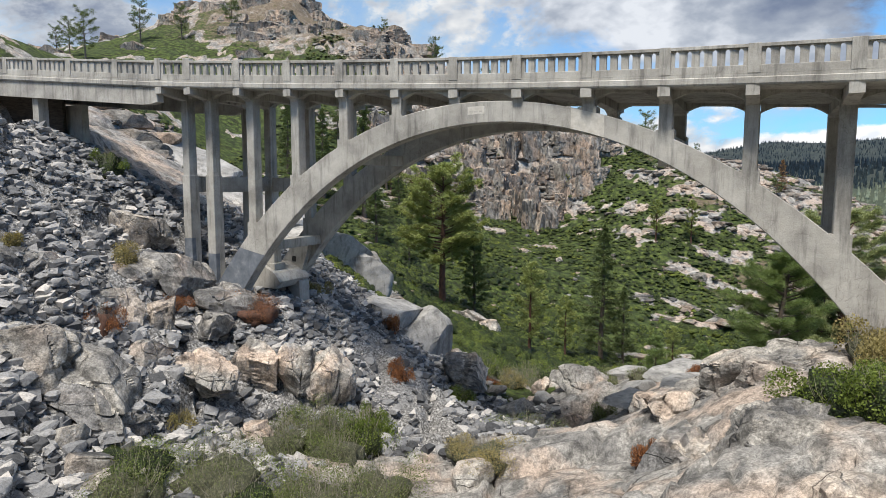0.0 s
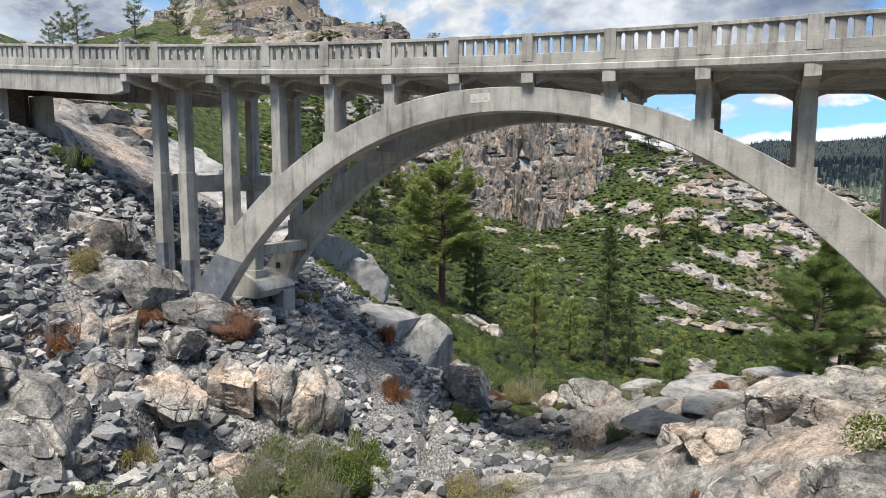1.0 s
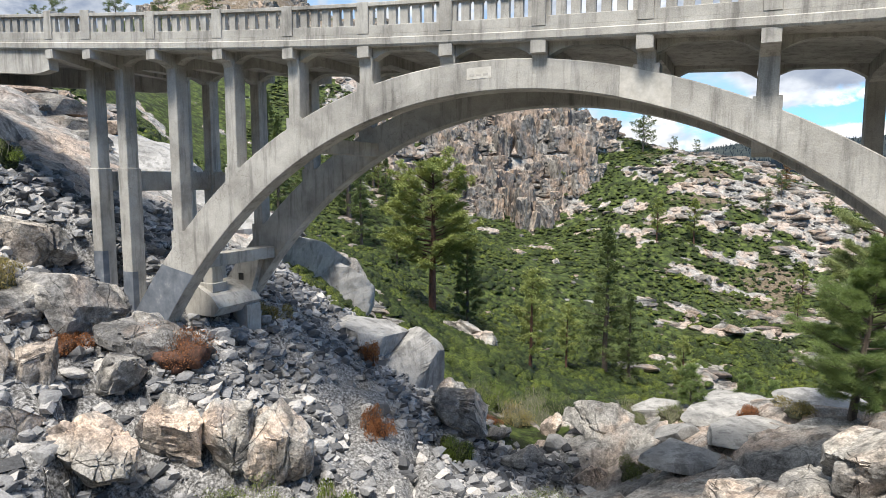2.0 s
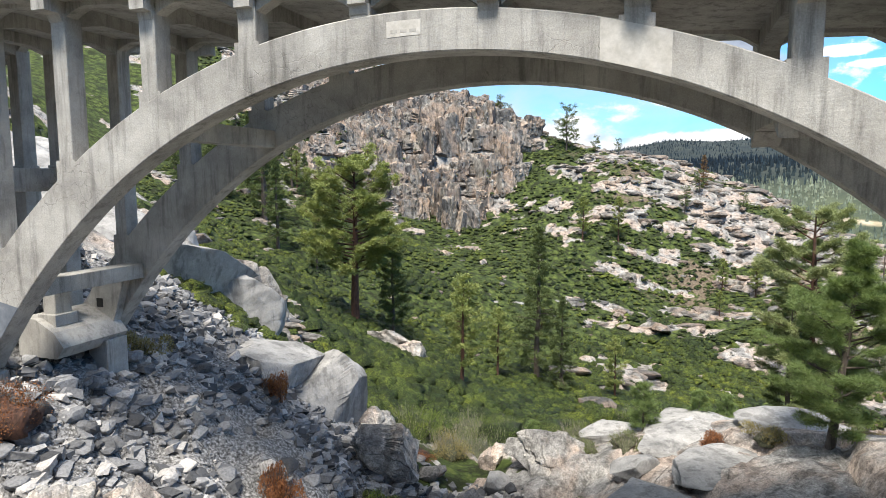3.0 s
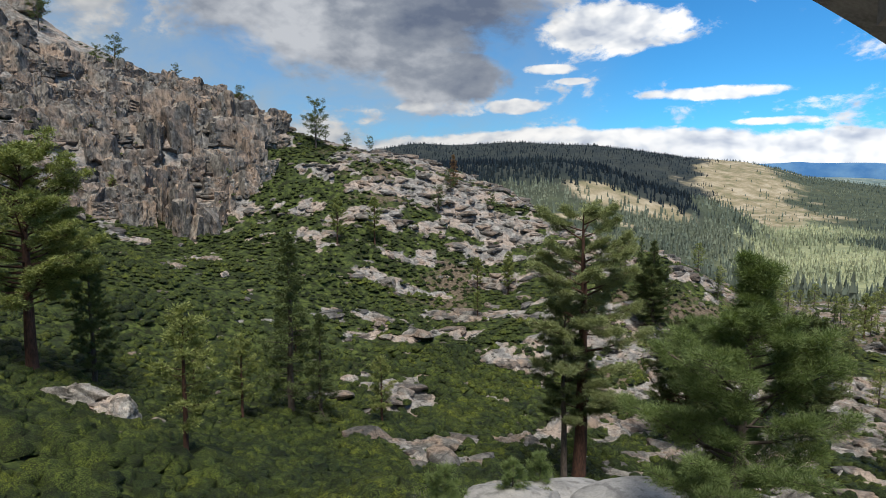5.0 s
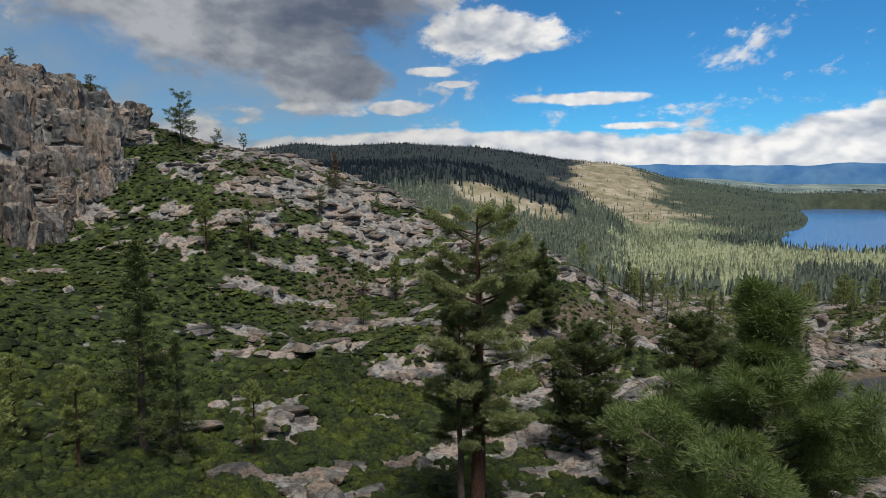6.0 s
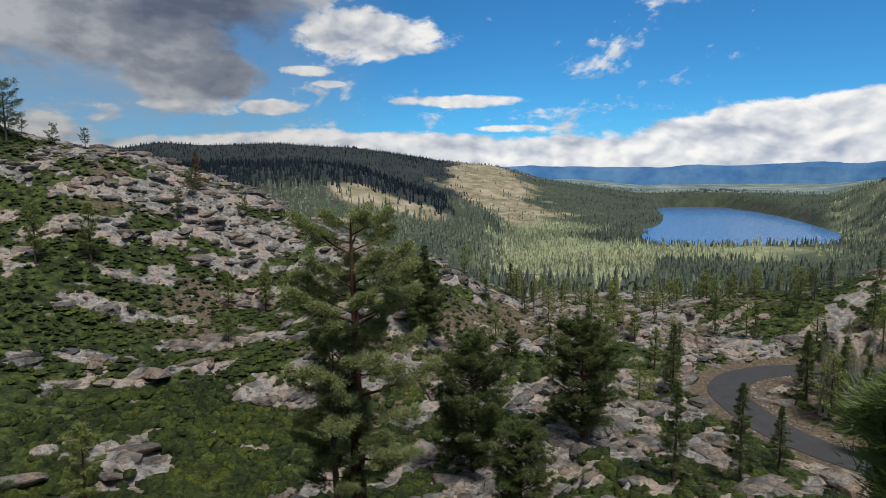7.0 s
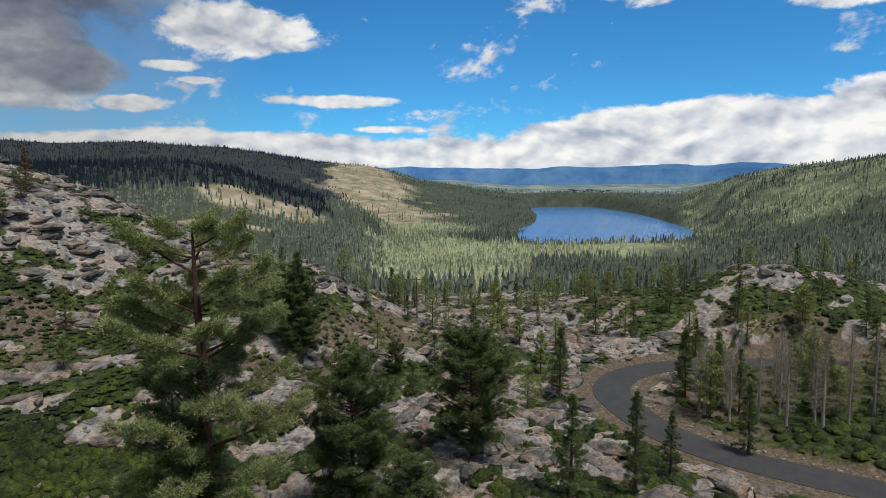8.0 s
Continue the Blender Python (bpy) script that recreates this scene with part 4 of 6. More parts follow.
def build_ends():
    # west approach: deep fascia girders, a pier, a concrete return and a dark plank wall under the road
    for off in (0.12, DECK_WIDE - 0.62):
        rows = []
        for s in np.linspace(-52, COLUMNS[0] + 0.1, 46):
            c, f = cap_level(s), deck_front(s) + off
            low = c - 1.0 + 0.25 * max(0.0, (s + 22.4) / 1.6) ** 2
            rows.append([B(s, f, c + 0.198), B(s, f, low), B(s, f + 0.5, low), B(s, f + 0.5, c + 0.198)])
        part("girder", sweep(rows), concrete, bridge)
    f = deck_front(-34)
    top = cap_level(-34)
    part("pier", block(-34.6, -33.9, f + 0.4, f + 1.2, top - 9, top - 0.9), concrete, bridge)
    part("abutment", block(-35.2, -33.2, f + 3.4, f + 4.0, top - 9, top - 1.2), concrete, bridge)
    wall = part("plank_wall", block(-52, -34.7, f + 2.9, f + 3.1, top - 9, top + 0.2, 0.0), plank, bridge, "dark timber lagging wall")
    for k in range(14):
        z = top - 6 + 0.42 * k
        part("plank", block(-52, -34.75, f + 2.84, f + 2.895, z, z + 0.36, 0.01), plank, wall)
    f = deck_front(33)
    part("abutment", block(31.5, 33.8, f + 0.3, f + DECK_WIDE - 0.3, -16, cap_level(33) + 0.15), concrete, bridge)


build_ribs()
build_columns()
build_caps()
build_deck()
build_rails()
build_ends()


faded_paint = material("faded_paint", lambda t, s: (t.put(s.inputs["Base Color"], t.ramp(t.noise(place(t), 5, 4, 0.6), (0.35, (0.36, 0.345, 0.315)), (0.65, (0.46, 0.44, 0.405)))), t.put(s.inputs["Roughness"], 0.85)))


def build_patches():
    """Grey-blue paint over the feet, pale mortar repairs and a small faded panel near the crown."""
    def skin(name, s0, s1, low, high, mat, v=-0.006, n=6):
        rows = []
        for i in range(n + 1):
            s = s0 + (s1 - s0) * i / n
            a, b = soffit(s), crown(s)
            rows.append([B(s, v, a + (b - a) * low), B(s, v, a + (b - a) * high), B(s, 0.02, a + (b - a) * high), B(s, 0.02, a + (b - a) * low)])
        return part(name, sweep(rows), mat, bridge)
    rows = []
    for i in range(7):
        u = i / 6 * 0.055
        st, sb = -18.2 + u * 43.7, -15.7 + u * 37.7
        rows.append([B(st, -0.006, crown(st) - 0.03), B(sb, -0.006, soffit(sb) + 0.03), B(sb, 0.02, soffit(sb) + 0.03), B(st, 0.02, crown(st) - 0.03)])
    part("paint_coat", sweep(rows), cover_paint, bridge, "grey-blue paint coat")
    skin("mortar_patch", 6.9, 8.6, 0.02, 0.97, pale_repair)
    panel = skin("mortar_patch", 1.15, 2.15, 0.42, 0.78, pale_repair, -0.008)
    for k in range(3):
        s = 1.27 + 0.28 * k
        part("faded_mark", block(s, s + 0.2, -0.012, -0.0085, 3.76, 3.84, 0.0), faded_paint, panel)
    for s, low in ((COLUMNS[0], -5.6), (COLUMNS[1], -6.6)):
        part("paint_coat", block(s - 0.055, s + COLUMN_WIDE + 0.055, -0.046, 0.3, low - 3, low + 1.6, 0.0), cover_paint, bridge)


build_patches()

# ---- rocks ----


def ico(level):
    bm = bmesh.new()
    bmesh.ops.create_icosphere(bm, subdivisions=level, radius=1.0)
    bm.verts.ensure_lookup_table()
    v = np.array([p.co[:] for p in bm.verts])
    f = np.array([[q.index for q in face.verts] for face in bm.faces])
    bm.free()
    return v, f


ICO = {level: ico(level) for level in (1, 2, 3, 4, 5, 6)}


def rock_shape(rng, level, cuts=9, rough=0.06, boxy=0.0, low=0.5, top=0.86):
    """An angular stone about one metre across the half: a ball cut by planes, then roughened."""
    v, f = ICO[level]
    v = v.copy()
    if 0 < boxy <= 1:
        v = np.sign(v) * np.abs(v) ** (1 - 0.6 * boxy)
        v /= np.abs(v).max()
    if boxy > 1:
        v = v / np.abs(v).max(axis=1, keepdims=True)
    for _ in range(cuts):
        n = rng.normal(size=3)
        n /= np.linalg.norm(n)
        d = rng.uniform(low, top)
        over = np.clip(v @ n - d, 0, None)
        v -= n * (over * 0.96)[:, None]
    if rough:
        o = rng.uniform(-50, 50, 3)
        for k, amp in ((1.1, 1.5), (2.6, 1.0), (6.0, 0.55), (14.0, 0.25)):
            if level < 4 and k > 3:
                continue
            a = np.array([noise.noise(Vector(p * k + o)) for p in v])
            v += (v / np.maximum(np.linalg.norm(v, axis=1), 1e-6)[:, None]) * (a * rough * amp)[:, None]
    return v, f


def spin(rng, v, tilt=0.3):
    e = Euler((rng.uniform(-tilt, tilt), rng.uniform(-tilt, tilt), rng.uniform(0, 6.283))).to_matrix()
    return v @ np.array(e).T


def joined(shapes, picks, offsets, scales, turns):
    """Many stones or bushes in one mesh: shape by shape, turned about z, scaled (n, 3) and set down at offsets."""
    vs, fs, base = [], [], 0
    for k, (v, f) in enumerate(shapes):
        ids = np.where(picks == k)[0]
        if not len(ids):
            continue
        c, s = np.cos(turns[ids])[:, None], np.sin(turns[ids])[:, None]
        p = v[None] * scales[ids][:, None, :]
        x, y = p[..., 0] * c - p[..., 1] * s, p[..., 0] * s + p[..., 1] * c
        p = np.stack([x, y, p[..., 2]], -1) + offsets[ids][:, None, :]
        vs.append(p.reshape(-1, 3))
        fs.append((f[None] + (np.arange(len(ids)) * len(v))[:, None, None]).reshape(-1, f.shape[1]) + base)
        base += len(ids) * len(v)
    return np.concatenate(vs), np.concatenate(fs)


def boulder(seed, x, y, wide, deep, high, top, stone, label, turn=None, boxy=0.45, cracks=2, cuts=13, lean=(0.0, 0.0)):
    """One weathered block: wide, deep and high in metres, its top at a height of the world, split by a few open joints."""
    rng = np.random.default_rng(seed)
    v, f = rock_shape(rng, 6 if wide > 4.3 and (y < 37 or seed in (131, 133)) else 5, cuts, 0.0, boxy, 0.5 if boxy < 1 else 0.66, 0.82 if boxy < 1 else 1.2)
    shift = rng.uniform(-50, 50, 3)
    for _ in range(cracks):
        n = unit(rng.normal(size=3) * (1, 1, 0.3))
        wander = np.array([noise.noise(Vector(p * 1.7 + shift)) for p in v]) * 0.16
        off = np.abs(v @ n - rng.uniform(-0.42, 0.42) + wander)
        v *= 1 - (0.11 * np.exp(-(off / 0.05) ** 2) + 0.05 * np.exp(-(off / 0.10) ** 2))[:, None]
    if cracks:
        # sets of joints: the blocks between them stand a little proud or back, with open seams
        frame_of = np.array(Euler(rng.uniform(-0.35, 0.35, 3)).to_matrix())
        drift = np.array([noise.noise(Vector(p * 1.3 - shift)) for p in v]) * 0.10
        number, seam = np.zeros(len(v)), np.full(len(v), 9.0)
        for k in range(3):
            u = (v @ frame_of[k] + drift) / rng.uniform(0.42, 0.75) + rng.uniform(0, 1)
            number = number * 7.0 + np.floor(u)
            seam = np.minimum(seam, np.abs(u - np.round(u)))
        proud = chance(number, number * 0, seed)
        v *= (1 + 0.15 * (proud - 0.5) * smooth(seam / 0.06) - 0.05 * np.exp(-(seam / 0.03) ** 2))[:, None]
    for k, amp in ((1.2, 0.05), (2.9, 0.030), (7.0, 0.018), (16.0, 0.010)):
        v *= 1 + amp * np.array([noise.noise(Vector(p * k + shift)) for p in v])[:, None]
    v[:, 2] += v[:, 0] * lean[0] + v[:, 1] * lean[1]
    v[:, 2] *= 2.0 / (v[:, 2].max() - v[:, 2].min())
    v[:, :2] *= 2.0 / (v[:, :2].max(axis=0) - v[:, :2].min(axis=0))
    v = v * (wide / 2, deep / 2, high / 2)
    a = rng.uniform(0, 6.28) if turn is None else radians(turn)
    v = v @ np.array(Euler((0, 0, a)).to_matrix()).T
    if top is None:
        top = height_at(x, y) + high * 0.62
    me = mesh_of("boulder", v, f, True)
    me.set_sharp_from_angle(angle=radians(24))
    ob = part("boulder", me, stone)
    ob.location = (x, y, top - v[:, 2].max())
    return tagged(ob, label, "boulder", "boulders on the slope")


def scatter(rng, n, x0, x1, y0, y1, keep):
    x, y = rng.uniform(x0, x1, n), rng.uniform(y0, y1, n)
    ok = rng.uniform(size=n) < keep(x, y)
    return x[ok], y[ok]


# ---- foliage ----


def unit(v):
    return v / np.maximum(np.linalg.norm(v, axis=-1, keepdims=True), 1e-9)


def blades(rng, centres, ways, count, length, width, spread=1.0):
    """Tufts of narrow leaf blades: one triangle each."""
    n = len(centres)
    way = unit(ways[:, None, :] + rng.normal(size=(n, count, 3)) * spread)
    side = unit(np.cross(way, rng.normal(size=(n, count, 3)) * 0.7 + (0, 0, 1.0)))
    size = length * rng.uniform(0.6, 1.2, (n, count, 1))
    root = centres[:, None, :] + way * size * 0.08
    v = np.stack([root - side * width, root + side * width, root + way * size], 2).reshape(-1, 3)
    return v, np.arange(len(v)).reshape(-1, 3)


def leaves(rng, centres, size):
    """Small broad leaves, four-cornered, facing all ways but mostly up."""
    n = len(centres)
    face = unit(rng.normal(size=(n, 3)) + (0, 0, 0.7))
    a = unit(np.cross(face, rng.normal(size=(n, 3))))
    b = np.cross(face, a)
    s = size * rng.uniform(0.6, 1.3, (n, 1))
    v = np.stack([centres - a * s, centres - b * s * 0.55, centres + a * s, centres + b * s * 0.55], 1).reshape(-1, 3)
    return v, np.arange(len(v)).reshape(-1, 4)


def tube(points, radii, sides):
    points, radii = np.asarray(points, float), np.asarray(radii, float)
    way = unit(np.gradient(points, axis=0))
    ref = np.array([0.0, 0.0, 1.0]) if abs(way[0][2]) < 0.8 else np.array([1.0, 0.0, 0.0])
    a = unit(np.cross(way, ref))
    b = np.cross(way, a)
    t = np.arange(sides) / sides * 2 * np.pi
    ring = points[:, None] + radii[:, None, None] * (np.cos(t)[None, :, None] * a[:, None] + np.sin(t)[None, :, None] * b[:, None])
    n = len(points)
    i, j = grids(np.arange(n - 1), np.arange(sides))
    p, q = (i * sides + j).ravel(), (i * sides + (j + 1) % sides).ravel()
    return ring.reshape(-1, 3), np.stack([p, q, q + sides, p + sides], -1)


def heap_up(pieces):
    vs, fs, base = [], [], 0
    for v, f in pieces:
        vs.append(v), fs.append(f + base)
        base += len(v)
    return np.concatenate(vs), np.concatenate(fs)


def conifer(name, seed, high, crown_from, radius, limbs, twigs, puff, per, width, profile, needles, bark, label, group="", thick=0.019, lean=0.0, sparse=0.0, up=0.15, spread=0.34, fill=2, blade=0.30):
    """A pine or fir: trunk, limbs, side twigs and a tuft of needles round each shoot. profile: how wide the crown is at a share of its height."""
    rng = np.random.default_rng(seed)
    tree = empty(name, label, "tree", group)
    z = np.linspace(-0.03, 1, 12)
    wob = np.cumsum(rng.normal(0, 0.0022, (12, 2)), 0)
    spine = np.column_stack([(wob[:, 0] + lean * z) * high, wob[:, 1] * high, z * high])
    girth = high * thick * (1.02 - z.clip(0)) ** 0.8 * np.where(z < 0.03, 1.25, 1.0) + 0.012
    wood, tips, ways = [tube(spine, girth, 9)], [spine[-1][None]], [np.array([[0.0, 0.0, 1.0]])]
    golden = rng.uniform(0, 6)
    steps = np.array([0, 0.3, 0.65, 1.0])
    for i in range(limbs):
        u = (i + rng.uniform(0.1, 0.9)) / limbs
        golden += 2.39996 + rng.normal(0, 0.4)
        if rng.uniform() < sparse:
            continue
        share = crown_from + (0.985 - crown_from) * u
        reach = radius * np.interp(u, *profile) * rng.uniform(0.55, 1.15)
        root = np.array([np.interp(share, z, spine[:, k]) for k in range(3)])
        out = np.array([math.cos(golden), math.sin(golden), 0.0])
        side = np.array([-out[1], out[0], 0.0])
        rise, bend = up + 0.55 * u ** 2 + rng.normal(0, 0.12), rng.normal(0, 0.12)
        sag = -0.12 if profile is FIR else 0.2
        curve = np.array([root + out * reach * q + side * reach * bend * q * q + np.array([0, 0, reach * (rise * q + sag * q * q)]) for q in steps])
        wood.append(tube(curve, np.array([1, 0.7, 0.42, 0.15]) * max(0.015, reach * 0.024), 5))
        shoots = max(2, int(twigs * (0.35 + 0.65 * reach / radius)))
        for j in range(shoots):
            q = 0.25 + 0.75 * ((j + rng.uniform(0.2, 1.0)) / shoots) ** 0.8
            seat = np.array([np.interp(q, steps, curve[:, k]) for k in range(3)])
            hand = (1 if j % 2 else -1) * rng.uniform(0.5, 1.2)
            course = unit(out * rng.uniform(0.3, 0.9) + side * hand + np.array([0, 0, rng.uniform(0.0, 0.45) if profile is not FIR else rng.uniform(-0.3, 0.15)]))
            length = reach * spread * (1.25 - 0.75 * q) * rng.uniform(0.5, 1.15)
            end = seat + course * length
            wood.append(tube([seat, (seat + end) / 2 + (0, 0, 0.03 * length), end], [max(0.008, reach * 0.007), max(0.006, reach * 0.005), 0.004], 3))
            for m in range(fill):
                tips.append((seat + (end - seat) * (1.0 - 0.5 * m / fill - 0.12 * rng.uniform()) + rng.normal(0, puff * 0.25, 3))[None])
                ways.append(course[None])
        tips.append(curve[-1:])
        ways.append(out[None])
    tips, ways = np.concatenate(tips), np.concatenate(ways)
    part("trunk", mesh_of("trunk", *heap_up(wood), True), bark, tree)
    # every tuft is a flattened ball of needles that stand away from its middle
    n = len(tips)
    ball = unit(rng.normal(size=(n, per, 3)))
    size = puff * rng.uniform(0.65, 1.3, (n, 1, 1))
    root = tips[:, None, :] + ball * size * rng.uniform(0.15, 0.8, (n, per, 1)) * (1, 1, 0.6)
    way = unit(ball * (1, 1, 0.75) + ways[:, None, :] * 0.45 + (0, 0, 0.35) + rng.normal(size=(n, per, 3)) * 0.25)
    flat_side = unit(np.cross(way, rng.normal(size=(n, per, 3)) * 0.6 + (0, 0, 1.0)))
    v = np.stack([root - flat_side * width, root + flat_side * width, root + way * blade * rng.uniform(0.6, 1.2, (n, per, 1))], 2).reshape(-1, 3)
    part("crown", mesh_of("crown", v, np.arange(len(v)).reshape(-1, 3)), needles, tree)
    return tree


PINE = ((0, 0.12, 0.35, 0.65, 0.88, 1), (0.55, 0.9, 1.0, 0.82, 0.5, 0.16))
FIR = ((0, 0.1, 0.5, 0.85, 1), (0.75, 1.0, 0.62, 0.26, 0.04))
YOUNG = ((0, 0.15, 0.4, 0.7, 0.9, 1), (0.8, 1.0, 0.8, 0.42, 0.2, 0.08))
RAGGED = ((0, 0.15, 0.4, 0.7, 0.9, 1), (0.45, 0.85, 1.0, 0.75, 0.85, 0.4))


def plant(tree, x, y, turn=0.0, size=1.0, sink=0.25):
    tree.matrix_basis = pose(x, y, height_at(x, y) - sink, 0, 0, turn) @ Matrix.Scale(size, 4)


def again(tree, x, y, turn, size=1.0):
    ob = copy_thing(tree, pose(x, y, height_at(x, y) - 0.25, 0, 0, turn))
    ob.scale = (size, size, size)
    return ob


DOME = ((0, 0.15, 0.4, 0.65, 0.85, 0.95, 1), (0.7, 0.95, 1.0, 0.88, 0.6, 0.36, 0.14))
TOPPED = ((0, 0.12, 0.25, 0.4, 0.55, 0.68, 0.8, 0.9, 1), (0.55, 0.85, 0.7, 1.0, 0.72, 0.95, 0.6, 0.68, 0.3))
SKIRT = ((0, 0.12, 0.26, 0.5, 0.6, 0.7, 0.82, 0.92, 1), (0.6, 0.85, 1.0, 0.86, 0.62, 0.4, 0.12, 0.2, 0.12))
main_pine = conifer("pine_tree", 11, 25.5, 0.31, 8.2, 80, 15, 0.80, 64, 0.062, PINE, pine_green, red_bark, "tall bushy yellow-green pine with a bare red-brown trunk", blade=0.32, thick=0.027, sparse=0.10, fill=2)
plant(main_pine, -0.2, 117.0)
thin_pine = conifer("pine_tree", 12, 17, 0.16, 2.6, 56, 8, 0.55, 30, 0.05, PINE, fir_green, grey_bark, "slim dark young pine beside the big pine")
plant(thin_pine, 6.0, 121.0)
slope_pine = conifer("pine_tree", 13, 13.5, 0.20, 2.3, 48, 7, 0.52, 22, 0.052, PINE, pine_green, red_bark, "young open pine on the green valley slope", "pines on the slope", sparse=0.12)
plant(slope_pine, 12.4, 90.0)
big_fir = conifer("fir_tree", 14, 27.5, 0.10, 5.0, 90, 10, 0.74, 22, 0.085, FIR, fir_green, grey_bark, "tall dense dark green fir on the valley slope", "firs on the slope", sparse=0.12)
plant(big_fir, 31.2, 122.8)
near_pine = conifer("pine_tree", 15, 10.6, 0.12, 3.6, 74, 18, 0.40, 84, 0.011, SKIRT, young_green, grey_bark, "bushy young long-needled pine on the granite knoll", blade=0.17, thick=0.022, lean=0.16, up=0.1, sparse=0.05, fill=3)
plant(near_pine, 23.95, 45.3, 12)
old_pine = conifer("pine_tree", 16, 33, 0.24, 7.2, 60, 17, 0.72, 84, 0.036, TOPPED, old_needles, red_bark, "tall ragged old pine with a broken flat top", blade=0.24, thick=0.026, sparse=0.12, up=-0.02, fill=4)
plant(old_pine, 55.9, 87.7)
stem = conifer("pine_tree", 17, 22, 0.34, 3.4, 44, 10, 0.6, 44, 0.04, RAGGED, fir_green, grey_bark, "slim dark pine standing close to the ragged old pine", sparse=0.2)
plant(stem, 54.2, 88.6)
round_pine = conifer("pine_tree", 18, 19, 0.10, 5.5, 96, 14, 0.60, 52, 0.045, DOME, fir_green, red_bark, "dense round-topped green pine in the valley", "pines in the valley")
plant(round_pine, 84.4, 95.6)
dead_tree = conifer("dead_tree", 19, 15, 0.2, 1.9, 60, 6, 0.42, 10, 0.02, FIR, dead_grey, snag_bark, "bare grey dead conifer beside the road", "dead trees by the road", sparse=0.1)
plant(dead_tree, 139.2, 49.0)
ridge_pine = conifer("pine_tree", 20, 16, 0.30, 4.4, 30, 8, 0.95, 20, 0.11, RAGGED, fir_green, grey_bark, "wind-shaped lone pine on the rocky ridge", "pines on the ridge", sparse=0.15)
plant(ridge_pine, 78.5, 250.0)
orange_tree = conifer("fir_tree", 21, 11, 0.05, 2.4, 50, 5, 0.45, 16, 0.06, FIR, dry_needles, red_bark, "rust-brown dying fir on the rocky ridge")
plant(orange_tree, 116.5, 219.5)
sapling = conifer("pine_sapling", 22, 3.4, 0.08, 1.0, 34, 6, 0.17, 30, 0.010, PINE, young_green, grey_bark, "small pale green pine sapling among boulders", "saplings")
plant(sapling, 19.5, 56.8, 0, 1.0, 0.05)
far_fir = conifer("fir_tree", 23, 9, 0.06, 1.7, 40, 4, 0.44, 11, 0.07, FIR, fir_green, grey_bark, "small dark fir among the dead trees by the road", "young trees by the road")
plant(far_fir, 158, 57)
far_pine = conifer("pine_tree", 24, 9, 0.14, 1.9, 30, 5, 0.48, 11, 0.07, PINE, pine_green, grey_bark, "small green pine on the rocky flat", "young trees by the road")
plant(far_pine, 128, 96)

for x, y, turn, size in ((23.2, 118.8, 40, 0.85), (44.0, 118.6, 130, 0.85), (66.1, 197.0, 10, 0.95), (76.5, 195.3, 70, 1.0), (98, 175.7, 20, 0.65), (104.3, 170, 200, 0.75), (88, 160, 90, 0.5),
                         (122, 147, 60, 0.6), (106, 172, 150, 0.7), (171, 114, 15, 0.85), (166, 106, 80, 0.6), (40, 150, 33, 0.5), (18.5, 127, 200, 0.8), (150, 95, 10, 0.7), (137, 104, 240, 0.6), (-6, 196, 40, 0.8), (-17, 208, 100, 0.9), (2, 214, 10, 0.6), (30, 232, 90, 0.6), (46, 240, 10, 0.55), (14, 236, 150, 0.6)):
    again(slope_pine, x, y, turn, size)
for x, y, turn, size in ((-21, 168.2, 50, 1.1), (-33, 176, 150, 0.9), (-19, 214, 20, 0.75), (34.5, 119, 250, 0.62), (118.8, 133.6, 70, 0.8), (137.7, 86.8, 10, 0.5), (100.5, 65.2, 140, 0.48), (109.8, 62.5, 200, 0.36),
                         (95.5, 71.8, 300, 0.48), (181, 67.8, 20, 0.35), (128, 54, 75, 0.42), (147, 60, 200, 0.45), (150, 66, 100, 0.5), (-46, 190, 0, 0.8), (-8, 148, 90, 0.45), (-16, 152, 210, 0.7), (-24, 192, 80, 0.85), (-13, 186, 130, 0.6), (-30, 205, 20, 0.7), (-36, 160, 300, 0.8)):
    again(big_fir, x, y, turn, size)
for x, y, turn, size in ((106, 89.8, 120, 1.02), (120, 135, 40, 0.85), (129, 118, 30, 0.35), (72, 80, 200, 0.6)):
    again(round_pine, x, y, turn, size)
for x, y, turn, size in ((82, 259, 60, 0.5), (85, 258, 160, 0.35), (60, 281, 250, 0.55), (63, 279, 20, 0.4), (20, 305, 90, 0.85), (14, 308, 10, 0.5), (-4, 318, 190, 0.9), (-140, 255, 40, 1.15), (-138, 298, 140, 1.1), (-150, 262, 200, 0.9),
                         (-120, 300, 10, 0.9), (-100, 310, 60, 1.0), (-160, 270, 10, 0.7), (103, 206, 60, 0.5), (112, 214, 200, 0.5), (124, 208, 10, 0.42), (90, 250, 20, 0.4), (96, 243, 280, 0.35), (-30, 330, 40, 0.6), (40, 299, 80, 0.45), (-38, 232, 20, 0.9), (8, 242, 210, 0.4)):
    again(ridge_pine, x, y, turn, size)
for x, y, turn, size in ((138, 57.4, 30, 0.85), (140.2, 43.8, 100, 1.05), (156.7, 39, 60, 1.0), (150.2, 36, 220, 1.0), (142, 53.2, 300, 0.85), (147, 50, 20, 0.9), (152, 45, 90, 1.05), (144, 40, 190, 0.8), (160, 50, 250, 0.95), (163, 142, 60, 0.45)):
    again(dead_tree, x, y, turn, size)
for x, y, turn, size in ((24, 57.6, 70, 0.8), (13, 61, 130, 0.6), (66, 99, 10, 1.8), (27.5, 59.8, 20, 0.9)):
    again(sapling, x, y, turn, size)

